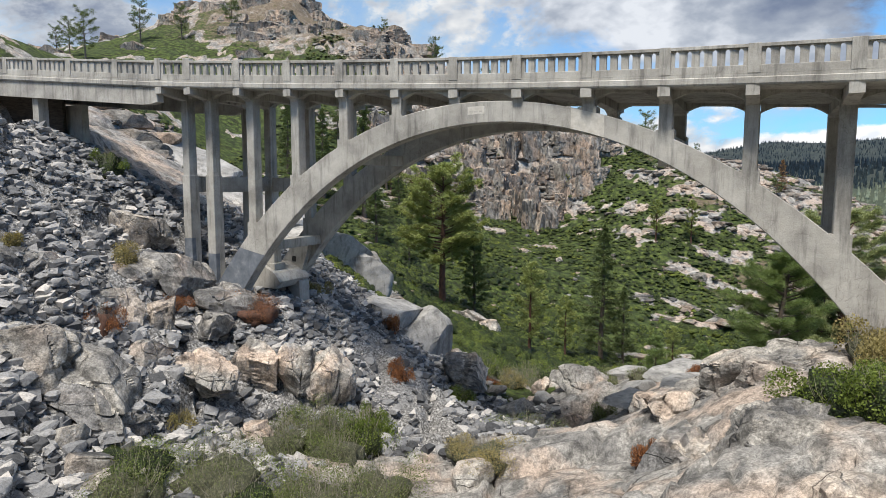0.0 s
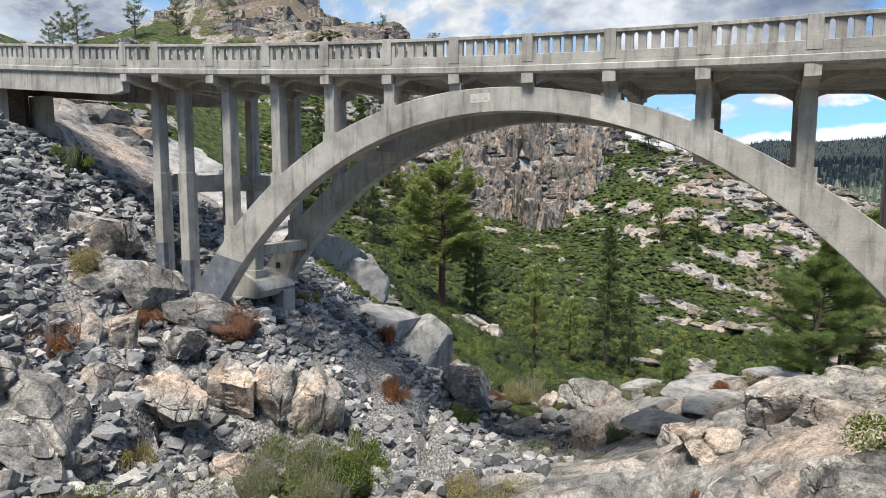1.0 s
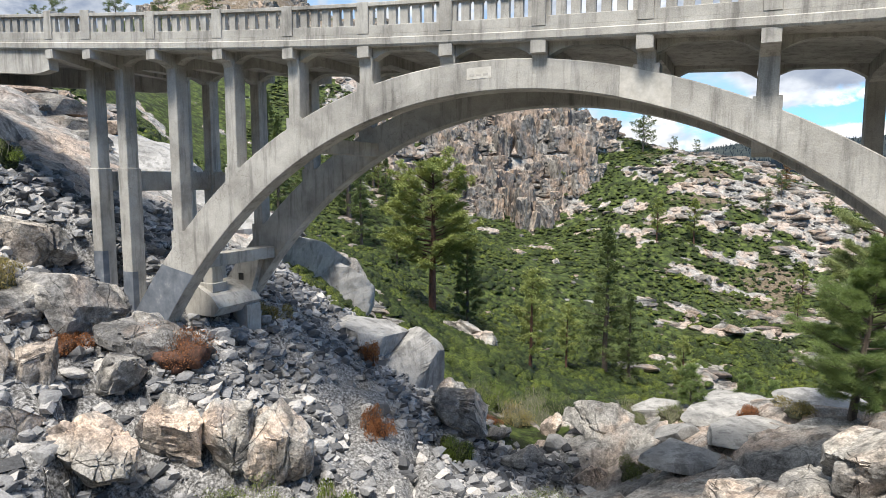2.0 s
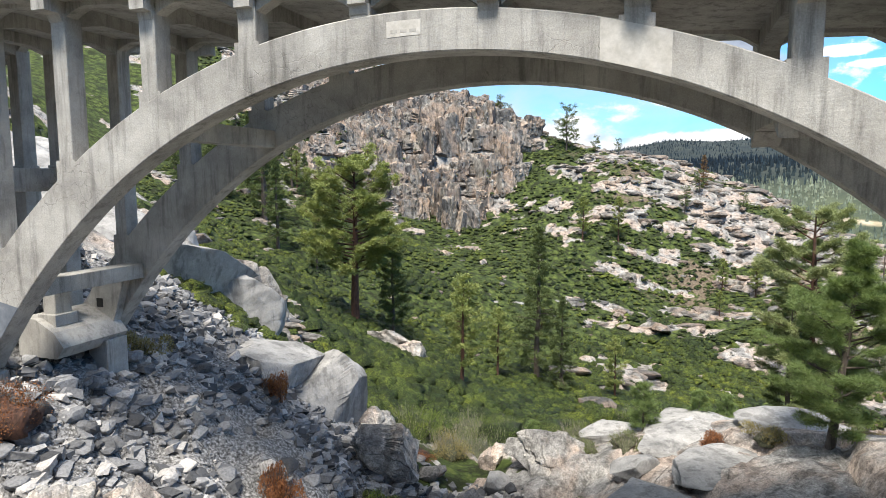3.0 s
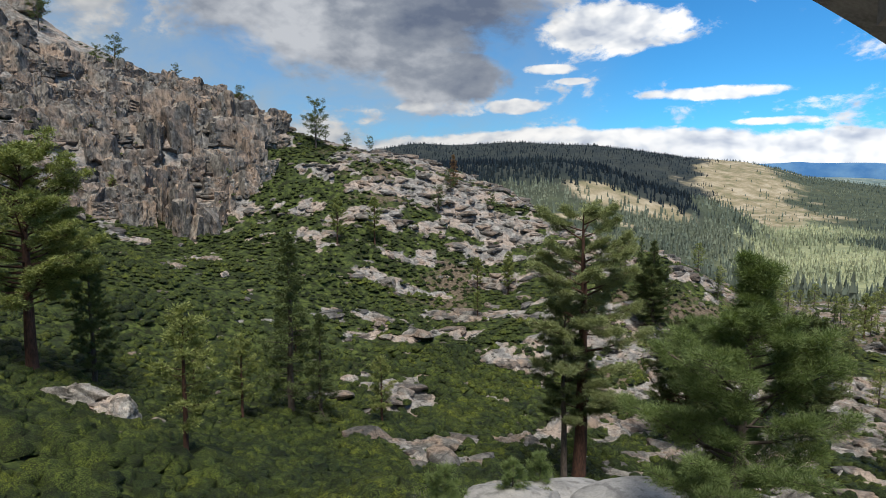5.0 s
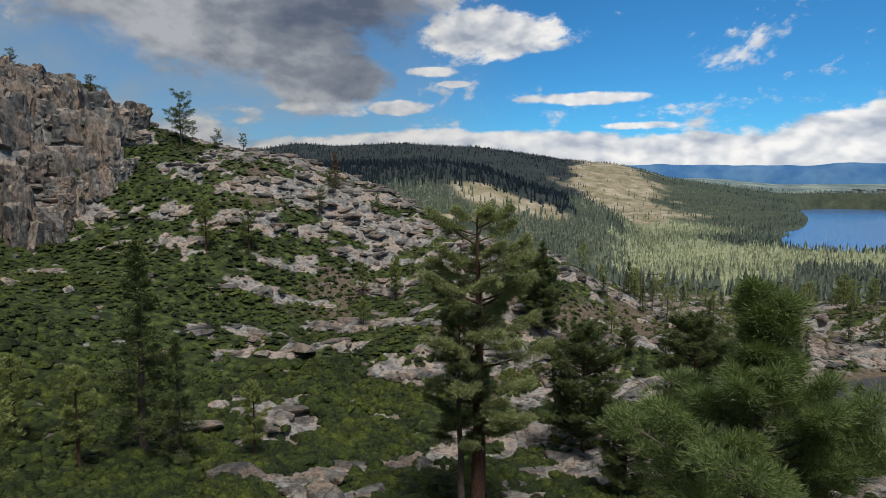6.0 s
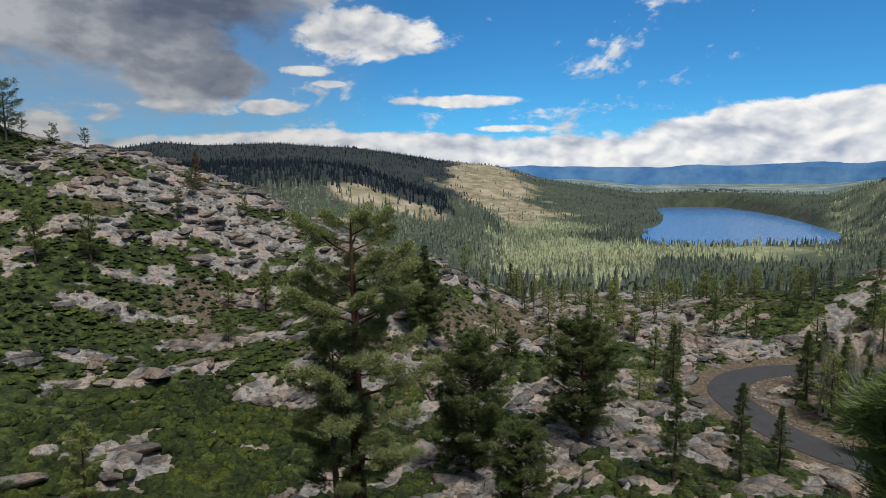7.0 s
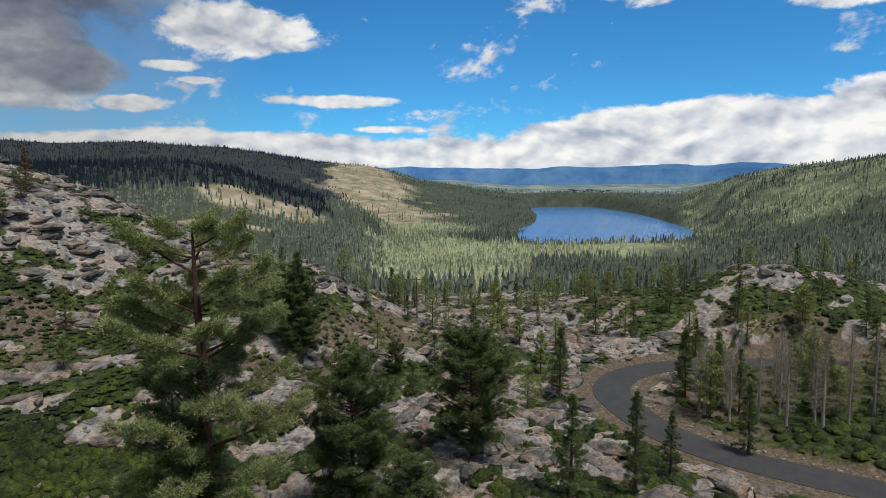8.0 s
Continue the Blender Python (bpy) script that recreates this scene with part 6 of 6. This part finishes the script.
# large single boulders, nearest first
GREY, PINK = "large weathered grey granite boulder with dark lichen", "large pale pink granite boulder with cracks"
SPLIT, SLAB = "pale pink granite block split by open joints", "smooth pale grey ice-worn granite slab"
KNOLL = "rounded pale granite outcrop with weathered joints"
for seed, x, y, wide, deep, high, top, stone, label, turn, boxy, cracks, lean in (
        # west bank, below the bridge's end
        (101, -20.2, 29.2, 5.4, 4.4, 5.0, -6.4, granite, GREY, 25, 0.4, 1, (0.0, 0.1)),
        (102, -16.8, 29.9, 6.4, 4.6, 4.0, -7.7, granite, GREY, -8, 0.45, 1, (-0.5, 0.1)),
        (103, -16.6, 28.3, 5.0, 3.2, 2.6, -10.5, granite, GREY, 10, 0.4, 1, (-0.1, 0.2)),
        (104, -22.3, 34.4, 3.0, 2.6, 2.6, -3.8, granite_pink, PINK, 0, 0.3, 0, (0, 0)),
        (105, -20.3, 34.6, 3.4, 2.4, 2.4, -5.3, granite, GREY, 15, 0.5, 1, (0, 0)),
        (106, -18.4, 35.4, 3.2, 2.8, 3.6, -5.9, granite, GREY, 20, 0.6, 4, (0, 0)),
        (107, -16.6, 36.6, 2.0, 2.0, 3.0, -6.7, granite, GREY, 30, 0.8, 2, (0, 0)),
        (108, -17.4, 41.8, 5.2, 4.2, 3.8, -4.5, granite_pink, PINK, -10, 0.3, 1, (-0.3, 0.0)),
        (109, -13.8, 41.4, 4.6, 3.6, 3.4, -6.5, granite_pink, PINK, 25, 0.5, 1, (-0.3, 0.1)),
        (110, -14.2, 38.9, 2.4, 2.0, 2.0, -8.0, granite_pink, PINK, 0, 0.3, 1, (0, 0)),
        (111, -16.2, 33.6, 2.6, 2.2, 2.0, -8.4, granite_pink, PINK, 10, 0.4, 0, (0, 0)),
        (112, -13.4, 34.3, 4.4, 2.4, 2.6, -9.2, granite_pink, SPLIT, -30, 0.4, 2, (-0.3, 0.1)),
        (113, -11.2, 37.3, 2.9, 2.6, 3.2, -9.3, granite_pink, SPLIT, 8, 0.8, 2, (-0.1, 0.1)),
        (114, -9.3, 37.4, 1.9, 2.2, 3.2, -9.7, granite_pink, SPLIT, -6, 0.9, 1, (-0.1, 0.1)),
        (115, -8.3, 37.6, 1.5, 2.0, 3.0, -9.9, granite_pink, SPLIT, 10, 0.9, 1, (0, 0)),
        (116, -6.9, 37.8, 3.2, 2.8, 3.8, -9.9, granite_pink, SPLIT, -14, 0.5, 3, (-0.2, 0.1)),
        (117, -10.2, 33.1, 2.8, 1.5, 1.4, -12.9, granite_pink, PINK, -32, 0.7, 1, (0, 0)),
        (118, -11.4, 32.6, 1.7, 1.2, 1.1, -13.0, granite, GREY, 20, 0.6, 0, (0, 0)),
        (119, -14.6, 25.0, 2.0, 1.5, 1.3, None, granite, GREY, 0, 0.6, 0, (0, 0)),
        (120, -13.2, 24.2, 2.4, 1.7, 1.3, None, granite, GREY, 20, 0.6, 1, (0, 0)),
        (121, -15.9, 26.0, 1.6, 1.3, 1.3, None, granite, GREY, 50, 0.6, 0, (0, 0)),
        (122, 1.1, 26.8, 2.0, 1.6, 1.5, None, granite_pink, PINK, 15, 0.5, 0, (0.2, 0)),
        (123, -2.8, 27.6, 1.3, 1.0, 0.9, None, granite, GREY, 0, 0.6, 0, (0, 0)),
        (124, -23.0, 33.0, 3.0, 2.6, 2.2, None, granite, GREY, 0, 0.4, 1, (0, 0)),
        (128, -20.6, 43.5, 4.0, 3.0, 3.6, None, granite, GREY, 0, 0.5, 2, (0, 0)),
        (129, -19.4, 39.4, 3.0, 2.4, 1.8, None, granite_pink, PINK, 0, 0.4, 1, (0, 0)),
        # under the arch and along the gully
        (131, -1.9, 60.2, 7.4, 5.4, 8.0, -11.9, slab_stone, SLAB, 28, 0.85, 0, (0, 0)),
        (132, 1.7, 61.2, 3.0, 2.6, 2.6, None, granite_pink, PINK, 0, 0.4, 1, (0, 0)),
        (133, -6.4, 59.0, 9.0, 5.6, 4.0, -10.8, slab_stone, SLAB, 35, 0.4, 0, (0, 0)),
        (134, 1.8, 54.0, 4.8, 3.6, 3.4, -14.6, granite_pink, PINK, 10, 0.6, 1, (-0.2, 0)),
        (135, 6.3, 51.7, 3.2, 2.4, 2.4, -18.0, granite_pink, PINK, 0, 0.3, 0, (-0.2, 0)),
        (136, 12.6, 55.0, 5.2, 3.4, 3.0, None, granite_pink, PINK, 10, 0.3, 1, (-0.2, 0)),
        (137, 9.2, 57.8, 1.8, 1.6, 2.2, None, granite_pink, PINK, 0, 0.6, 1, (0, 0)),
        (138, 4.6, 55.0, 2.0, 1.6, 1.5, None, granite_pink, PINK, 0, 0.5, 0, (0, 0)),
        # the knoll beside the flight path
        (151, 15.6, 27.9, 9.0, 5.4, 3.4, -7.0, knoll_stone, KNOLL, 20, 0.2, 3, (0.18, 0.0)),
        (152, 11.3, 28.9, 4.6, 3.6, 2.8, -9.2, granite_pink, KNOLL, 35, 0.3, 2, (0.2, 0)),
        (153, 13.4, 24.0, 5.2, 4.4, 3.2, -7.5, knoll_stone, KNOLL, 15, 0.25, 2, (0.15, 0)),
        (154, 9.3, 23.4, 3.8, 3.6, 4.0, -9.4, granite_pink, KNOLL, 10, 0.4, 2, (0.25, 0)),
        (155, 11.2, 19.6, 4.8, 4.8, 4.0, -7.2, knoll_stone, KNOLL, 30, 0.3, 2, (0.15, 0)),
        (156, 11.6, 15.8, 4.2, 4.0, 3.4, -7.3, knoll_stone, KNOLL, 0, 0.3, 2, (0.1, 0)),
        (157, 11.0, 32.4, 2.6, 2.0, 1.8, -10.9, granite_pink, KNOLL, 10, 0.5, 1, (0, 0)),
        # pale slabs at the young pine
        (125, 18.4, 58.2, 7.0, 4.0, 1.4, None, slab_stone, SLAB, 10, 0.2, 0, (0, 0)),
        (126, 27.0, 58.4, 7.5, 4.2, 1.5, None, slab_stone, SLAB, 0, 0.2, 0, (0, 0)),
        (127, 21.0, 52.4, 8.0, 5.0, 1.1, None, slab_stone, SLAB, 5, 0.2, 0, (0, 0)),
        (139, 16.0, 50.5, 3.0, 2.2, 1.4, None, slab_stone, SLAB, 0, 0.3, 0, (0, 0)),
        (171, 23.0, 57.0, 7.5, 4.6, 1.6, None, slab_stone, SLAB, 15, 0.15, 0, (0, 0)),
        (172, 14.6, 57.6, 5.0, 3.2, 1.4, None, slab_stone, SLAB, -10, 0.15, 0, (0, 0)),
        (173, 30.5, 53.0, 7.0, 5.0, 1.4, None, slab_stone, SLAB, 30, 0.15, 0, (0, 0)),
        (174, 25.5, 50.6, 6.0, 4.4, 1.1, None, slab_stone, SLAB, 0, 0.15, 0, (0, 0)),
        (175, 19.0, 47.0, 7.0, 4.4, 1.2, None, slab_stone, SLAB, 20, 0.15, 0, (0, 0)),
        (176, 14.4, 44.6, 5.2, 3.8, 1.2, None, slab_stone, SLAB, 40, 0.2, 0, (0, 0)),
        (177, 10.4, 50.0, 2.6, 2.0, 1.8, None, granite_pink, PINK, 0, 0.4, 1, (0, 0)),
        (178, 8.6, 53.6, 2.0, 1.6, 1.5, None, slab_stone, SLAB, 0, 0.5, 0, (0, 0)),
        # the ice-worn dome behind the west foot
        (140, -17.0, 70.0, 18.0, 12.0, 9.0, -4.6, slab_stone, SLAB, -20, 0.2, 0, (0, 0)),
        (141, -12.0, 73.5, 12.0, 8.0, 7.0, -7.2, slab_stone, SLAB, -35, 0.2, 0, (0, 0)),
        (142, -24.0, 72.0, 18.0, 13.0, 10.0, -0.2, slab_stone, SLAB, -10, 0.2, 0, (0, 0)),
        (180, -33, 76, 20.0, 14.0, 10.0, 5.4, slab_stone, SLAB, -15, 0.2, 0, (0, 0)),
        (181, -43, 101, 24.0, 18.0, 12.0, 5.6, slab_stone, SLAB, -25, 0.2, 0, (0, 0)),
        (182, -28, 90, 20.0, 14.0, 10.0, -3.4, slab_stone, SLAB, -20, 0.2, 0, (0, 0)),
        (183, -38, 88, 18.0, 14.0, 10.0, 3.2, slab_stone, SLAB, 10, 0.2, 0, (0, 0)),
        (184, -24, 103, 16.0, 12.0, 9.0, -8.0, slab_stone, SLAB, -30, 0.2, 0, (0, 0)),
        (143, -12.0, 86.0, 8.0, 7.0, 9.0, -7.6, granite, GREY, 10, 0.8, 4, (0, 0)),
        (144, -17.0, 84.0, 9.0, 7.0, 9.0, -5.0, granite, GREY, 30, 0.8, 4, (0, 0)),
        (145, 4.2, 108.0, 9.0, 4.0, 5.0, None, granite, GREY, -30, 0.4, 3, (0, 0)),
        (146, 7.6, 104.5, 5.0, 4.0, 4.6, None, granite_pink, PINK, -30, 0.4, 2, (0, 0)),
        (161, 24.5, 190.5, 4.2, 2.6, 3.0, None, granite_pink, PINK, 20, 0.5, 1, (0, 0)),
        (162, 34.0, 186.0, 2.6, 2.0, 2.2, None, granite_pink, PINK, 20, 0.5, 1, (0, 0))):
    boulder(seed, x, y, wide, deep, high, top, stone, label, turn, boxy, cracks, 13 if boxy < 1.5 else 8, lean)

WILLOW = "tangled grey-green willow shrub with bare twigs"
RUST = "rust-red autumn shrub among grey rocks"
MATG = "low bright green leafy shrub"
DRY = "dry yellow-green shrub between stones"
for seed, x, y, wide, high, mat, label in (
        (201, -9.8, 26.4, 5.6, 2.4, sage_green, WILLOW), (202, -6.2, 25.6, 5.4, 2.3, sage_green, WILLOW), (203, -3.0, 26.8, 4.2, 1.9, sage_green, WILLOW), (213, -8.0, 24.2, 5.0, 2.2, mat_green, MATG), (214, -12.6, 23.6, 4.4, 1.9, sage_green, WILLOW), (215, -4.4, 24.2, 4.6, 2.0, sage_green, WILLOW), (216, -8.2, 31.4, 4.0, 2.0, sage_green, WILLOW), (217, -5.4, 30.6, 3.6, 1.8, sage_green, WILLOW), (204, -13.2, 25.8, 4.0, 1.6, mat_green, MATG),
        (205, -6.6, 33.4, 3.6, 2.4, sage_green, WILLOW), (206, -4.6, 33.0, 3.0, 2.2, mat_green, MATG), (207, -8.8, 34.4, 3.2, 2.2, sage_green, WILLOW), (208, -4.3, 36.0, 2.0, 2.0, mat_green, MATG),
        (209, 2.2, 28.5, 3.6, 1.3, straw, DRY), (210, 5.2, 36.5, 4.6, 2.0, sage_green, WILLOW), (211, 7.8, 40.5, 3.4, 1.6, mat_green, MATG), (212, 1.0, 31.0, 2.4, 1.0, straw, DRY),
        (221, -12.0, 40.4, 3.6, 1.7, rust, RUST), (222, -18.2, 33.4, 2.0, 1.5, rust, RUST), (223, -3.2, 44.4, 1.8, 1.7, rust, RUST), (224, -4.6, 54.6, 1.7, 1.6, rust, RUST), (225, 4.2, 58.0, 2.2, 0.8, rust, RUST), (226, 8.2, 24.4, 1.5, 1.1, rust, RUST),
        (227, -17.0, 39.2, 1.8, 1.0, rust, RUST), (231, -20.2, 40.0, 2.3, 1.6, straw, DRY), (232, -10.5, 49.5, 2.0, 1.1, straw, DRY), (233, -24.0, 34.5, 1.4, 0.9, straw, DRY), (234, -13.6, 31.6, 1.6, 1.4, straw, DRY),
        (241, 8.0, 62.0, 5.4, 2.2, sage_green, WILLOW), (242, 4.0, 64.0, 5.0, 2.4, mat_green, MATG), (243, 12.0, 66.0, 5.0, 2.0, mat_green, MATG), (244, 9.5, 69.0, 5.0, 2.2, sage_green, WILLOW), (245, 16.5, 61.5, 4.0, 1.5, sage_green, WILLOW),
        (246, 1.2, 47.6, 2.4, 1.5, mat_green, MATG), (262, 17.2, 54.6, 2.6, 1.1, sage_green, WILLOW), (263, 22.4, 47.6, 2.2, 0.8, straw, DRY), (264, 20.6, 50.0, 1.8, 0.7, rust, RUST), (265, 27.4, 46.8, 2.0, 0.7, straw, DRY), (266, 12.4, 47.6, 2.4, 1.0, sage_green, WILLOW), (267, 6.6, 60.4, 3.4, 1.8, straw, DRY), (247, 15.2, 56.6, 3.6, 1.3, sage_green, WILLOW), (248, 20.4, 59.8, 3.6, 1.2, mat_green, MATG), (249, 25.4, 57.0, 1.8, 0.9, mat_green, MATG),
        (251, 13.5, 20.6, 3.4, 1.2, mat_green, MATG), (252, 15.8, 21.4, 3.8, 1.1, mat_green, MATG), (253, 14.2, 18.6, 3.6, 1.2, mat_green, MATG), (255, 16.8, 19.0, 3.8, 1.1, mat_green, MATG), (254, 17.6, 25.0, 3.4, 1.3, straw, DRY), (261, -24.8, 47.4, 2.0, 1.6, mat_green, MATG)):
    dense = 251 <= seed <= 256
    shrub(seed, x, y, wide, high * (1.25 if dense else 0.85 if seed < 220 else 1.0), mat, label, 0.050 if dense else 0.034 if mat is rust else 0.040, 9000 if dense else 4200)


def utility_pole(x, y, high, turn, twin):
    thing = empty("utility_pole", "weathered wooden utility pole with a cross-arm", "pole", "utility poles", "", (x, y, height_at(x, y)))
    gaps = (-1.6, 1.6) if twin else (0.0,)
    for gap in gaps:
        ob = part("pole", mesh_of("pole", *tube([(gap, 0, -0.5), (gap, 0, high * 0.5), (gap, 0, high)], [0.17, 0.14, 0.11], 8), True), grey_bark, thing)
        ob.matrix_parent_inverse = Matrix()
    ob = part("cross_arm", mesh_of("cross_arm", *tube([(-3.0, 0, high - 0.6), (0, 0, high - 0.6), (3.0, 0, high - 0.6)], [0.11, 0.12, 0.11], 6), True), grey_bark, thing)
    ob.matrix_parent_inverse = Matrix()
    thing.rotation_euler = (0, 0, radians(turn))


utility_pole(163.5, 135.2, 10.5, -58, True)
utility_pole(122.0, 149.0, 10.0, -58, False)
utility_pole(118.5, 150.0, 10.0, -58, False)


def road_edge():
    """A broken line of pale stones along the road's outer side."""
    rng = np.random.default_rng(58)
    along = np.gradient(ROAD, axis=0)
    along /= np.linalg.norm(along, axis=1)[:, None]
    side = np.stack([-along[:, 1], along[:, 0]], 1)
    n = 190
    pick = rng.uniform(0, len(ROAD) - 1.001, n)
    lo = pick.astype(int)
    u = (pick - lo)[:, None]
    mid = ROAD[lo] * (1 - u) + ROAD[lo + 1] * u
    off = np.where(rng.uniform(size=n) < 0.9, -1.0, 1.0) * (ROAD_HALF + 0.6 + 1.6 * rng.uniform(0, 1, n) ** 2)
    p = mid + side[lo] * off[:, None]
    shapes = [(spin(rng, rock_shape(rng, 1, 5, 0.0, 0.5)[0] * (1.1, 0.8, 0.6), 0.3), ICO[1][1]) for _ in range(6)]
    size = 0.12 + 0.34 * rng.uniform(0, 1, n) ** 2
    v, f = joined(shapes, rng.integers(0, 6, n), np.column_stack([p, ground_height(p[:, 0], p[:, 1]) + size * 0.15]), size[:, None] * np.ones(3), rng.uniform(0, 6.28, n))
    ob = part("edge_stones", mesh_of("edge_stones", v, f), slab_stone)
    tagged(ob, "pale stones lined up along the edge of the road", "rocks", "", "stuff")


road_edge()


def house(x, y, turn, size):
    """A small gabled cabin at the far end of the lake."""
    thing = empty("house", "small pale cabin near the far shore of the lake", "house", "cabins by the lake", "", (x, y, height_at(x, y)))
    thing.rotation_euler = (0, 0, radians(turn))
    w, d, h = 7 * size, 10 * size, 5 * size
    walls = sweep([[(-w, -d, -2), (w, -d, -2), (w, d, -2), (-w, d, -2)], [(-w, -d, h), (w, -d, h), (w, d, h), (-w, d, h)]])
    ob = part("wall", walls, pale_repair, thing)
    ob.matrix_parent_inverse = Matrix()
    e = 1.12
    ridge = sweep([[(-w * e, y0, h - 0.3), (0, y0, h + 3.6 * size), (w * e, y0, h - 0.3), (0, y0, h + 0.4)] for y0 in (-d * e, d * e)])
    ob = part("roof", ridge, asphalt, thing)
    ob.matrix_parent_inverse = Matrix()


for az_deg, far_off, turn, size in ((72.6, 2850, 20, 1.0), (73.4, 2980, 70, 1.3), (74.1, 2900, 110, 0.9), (75.0, 3060, 30, 1.4), (75.6, 2960, 150, 1.0), (74.6, 3200, 60, 1.5), (73.0, 3260, 10, 1.3), (76.2, 3120, 80, 1.2)):
    house(20 + far_off * math.sin(radians(az_deg)), 45 + far_off * math.cos(radians(az_deg)), turn, size)
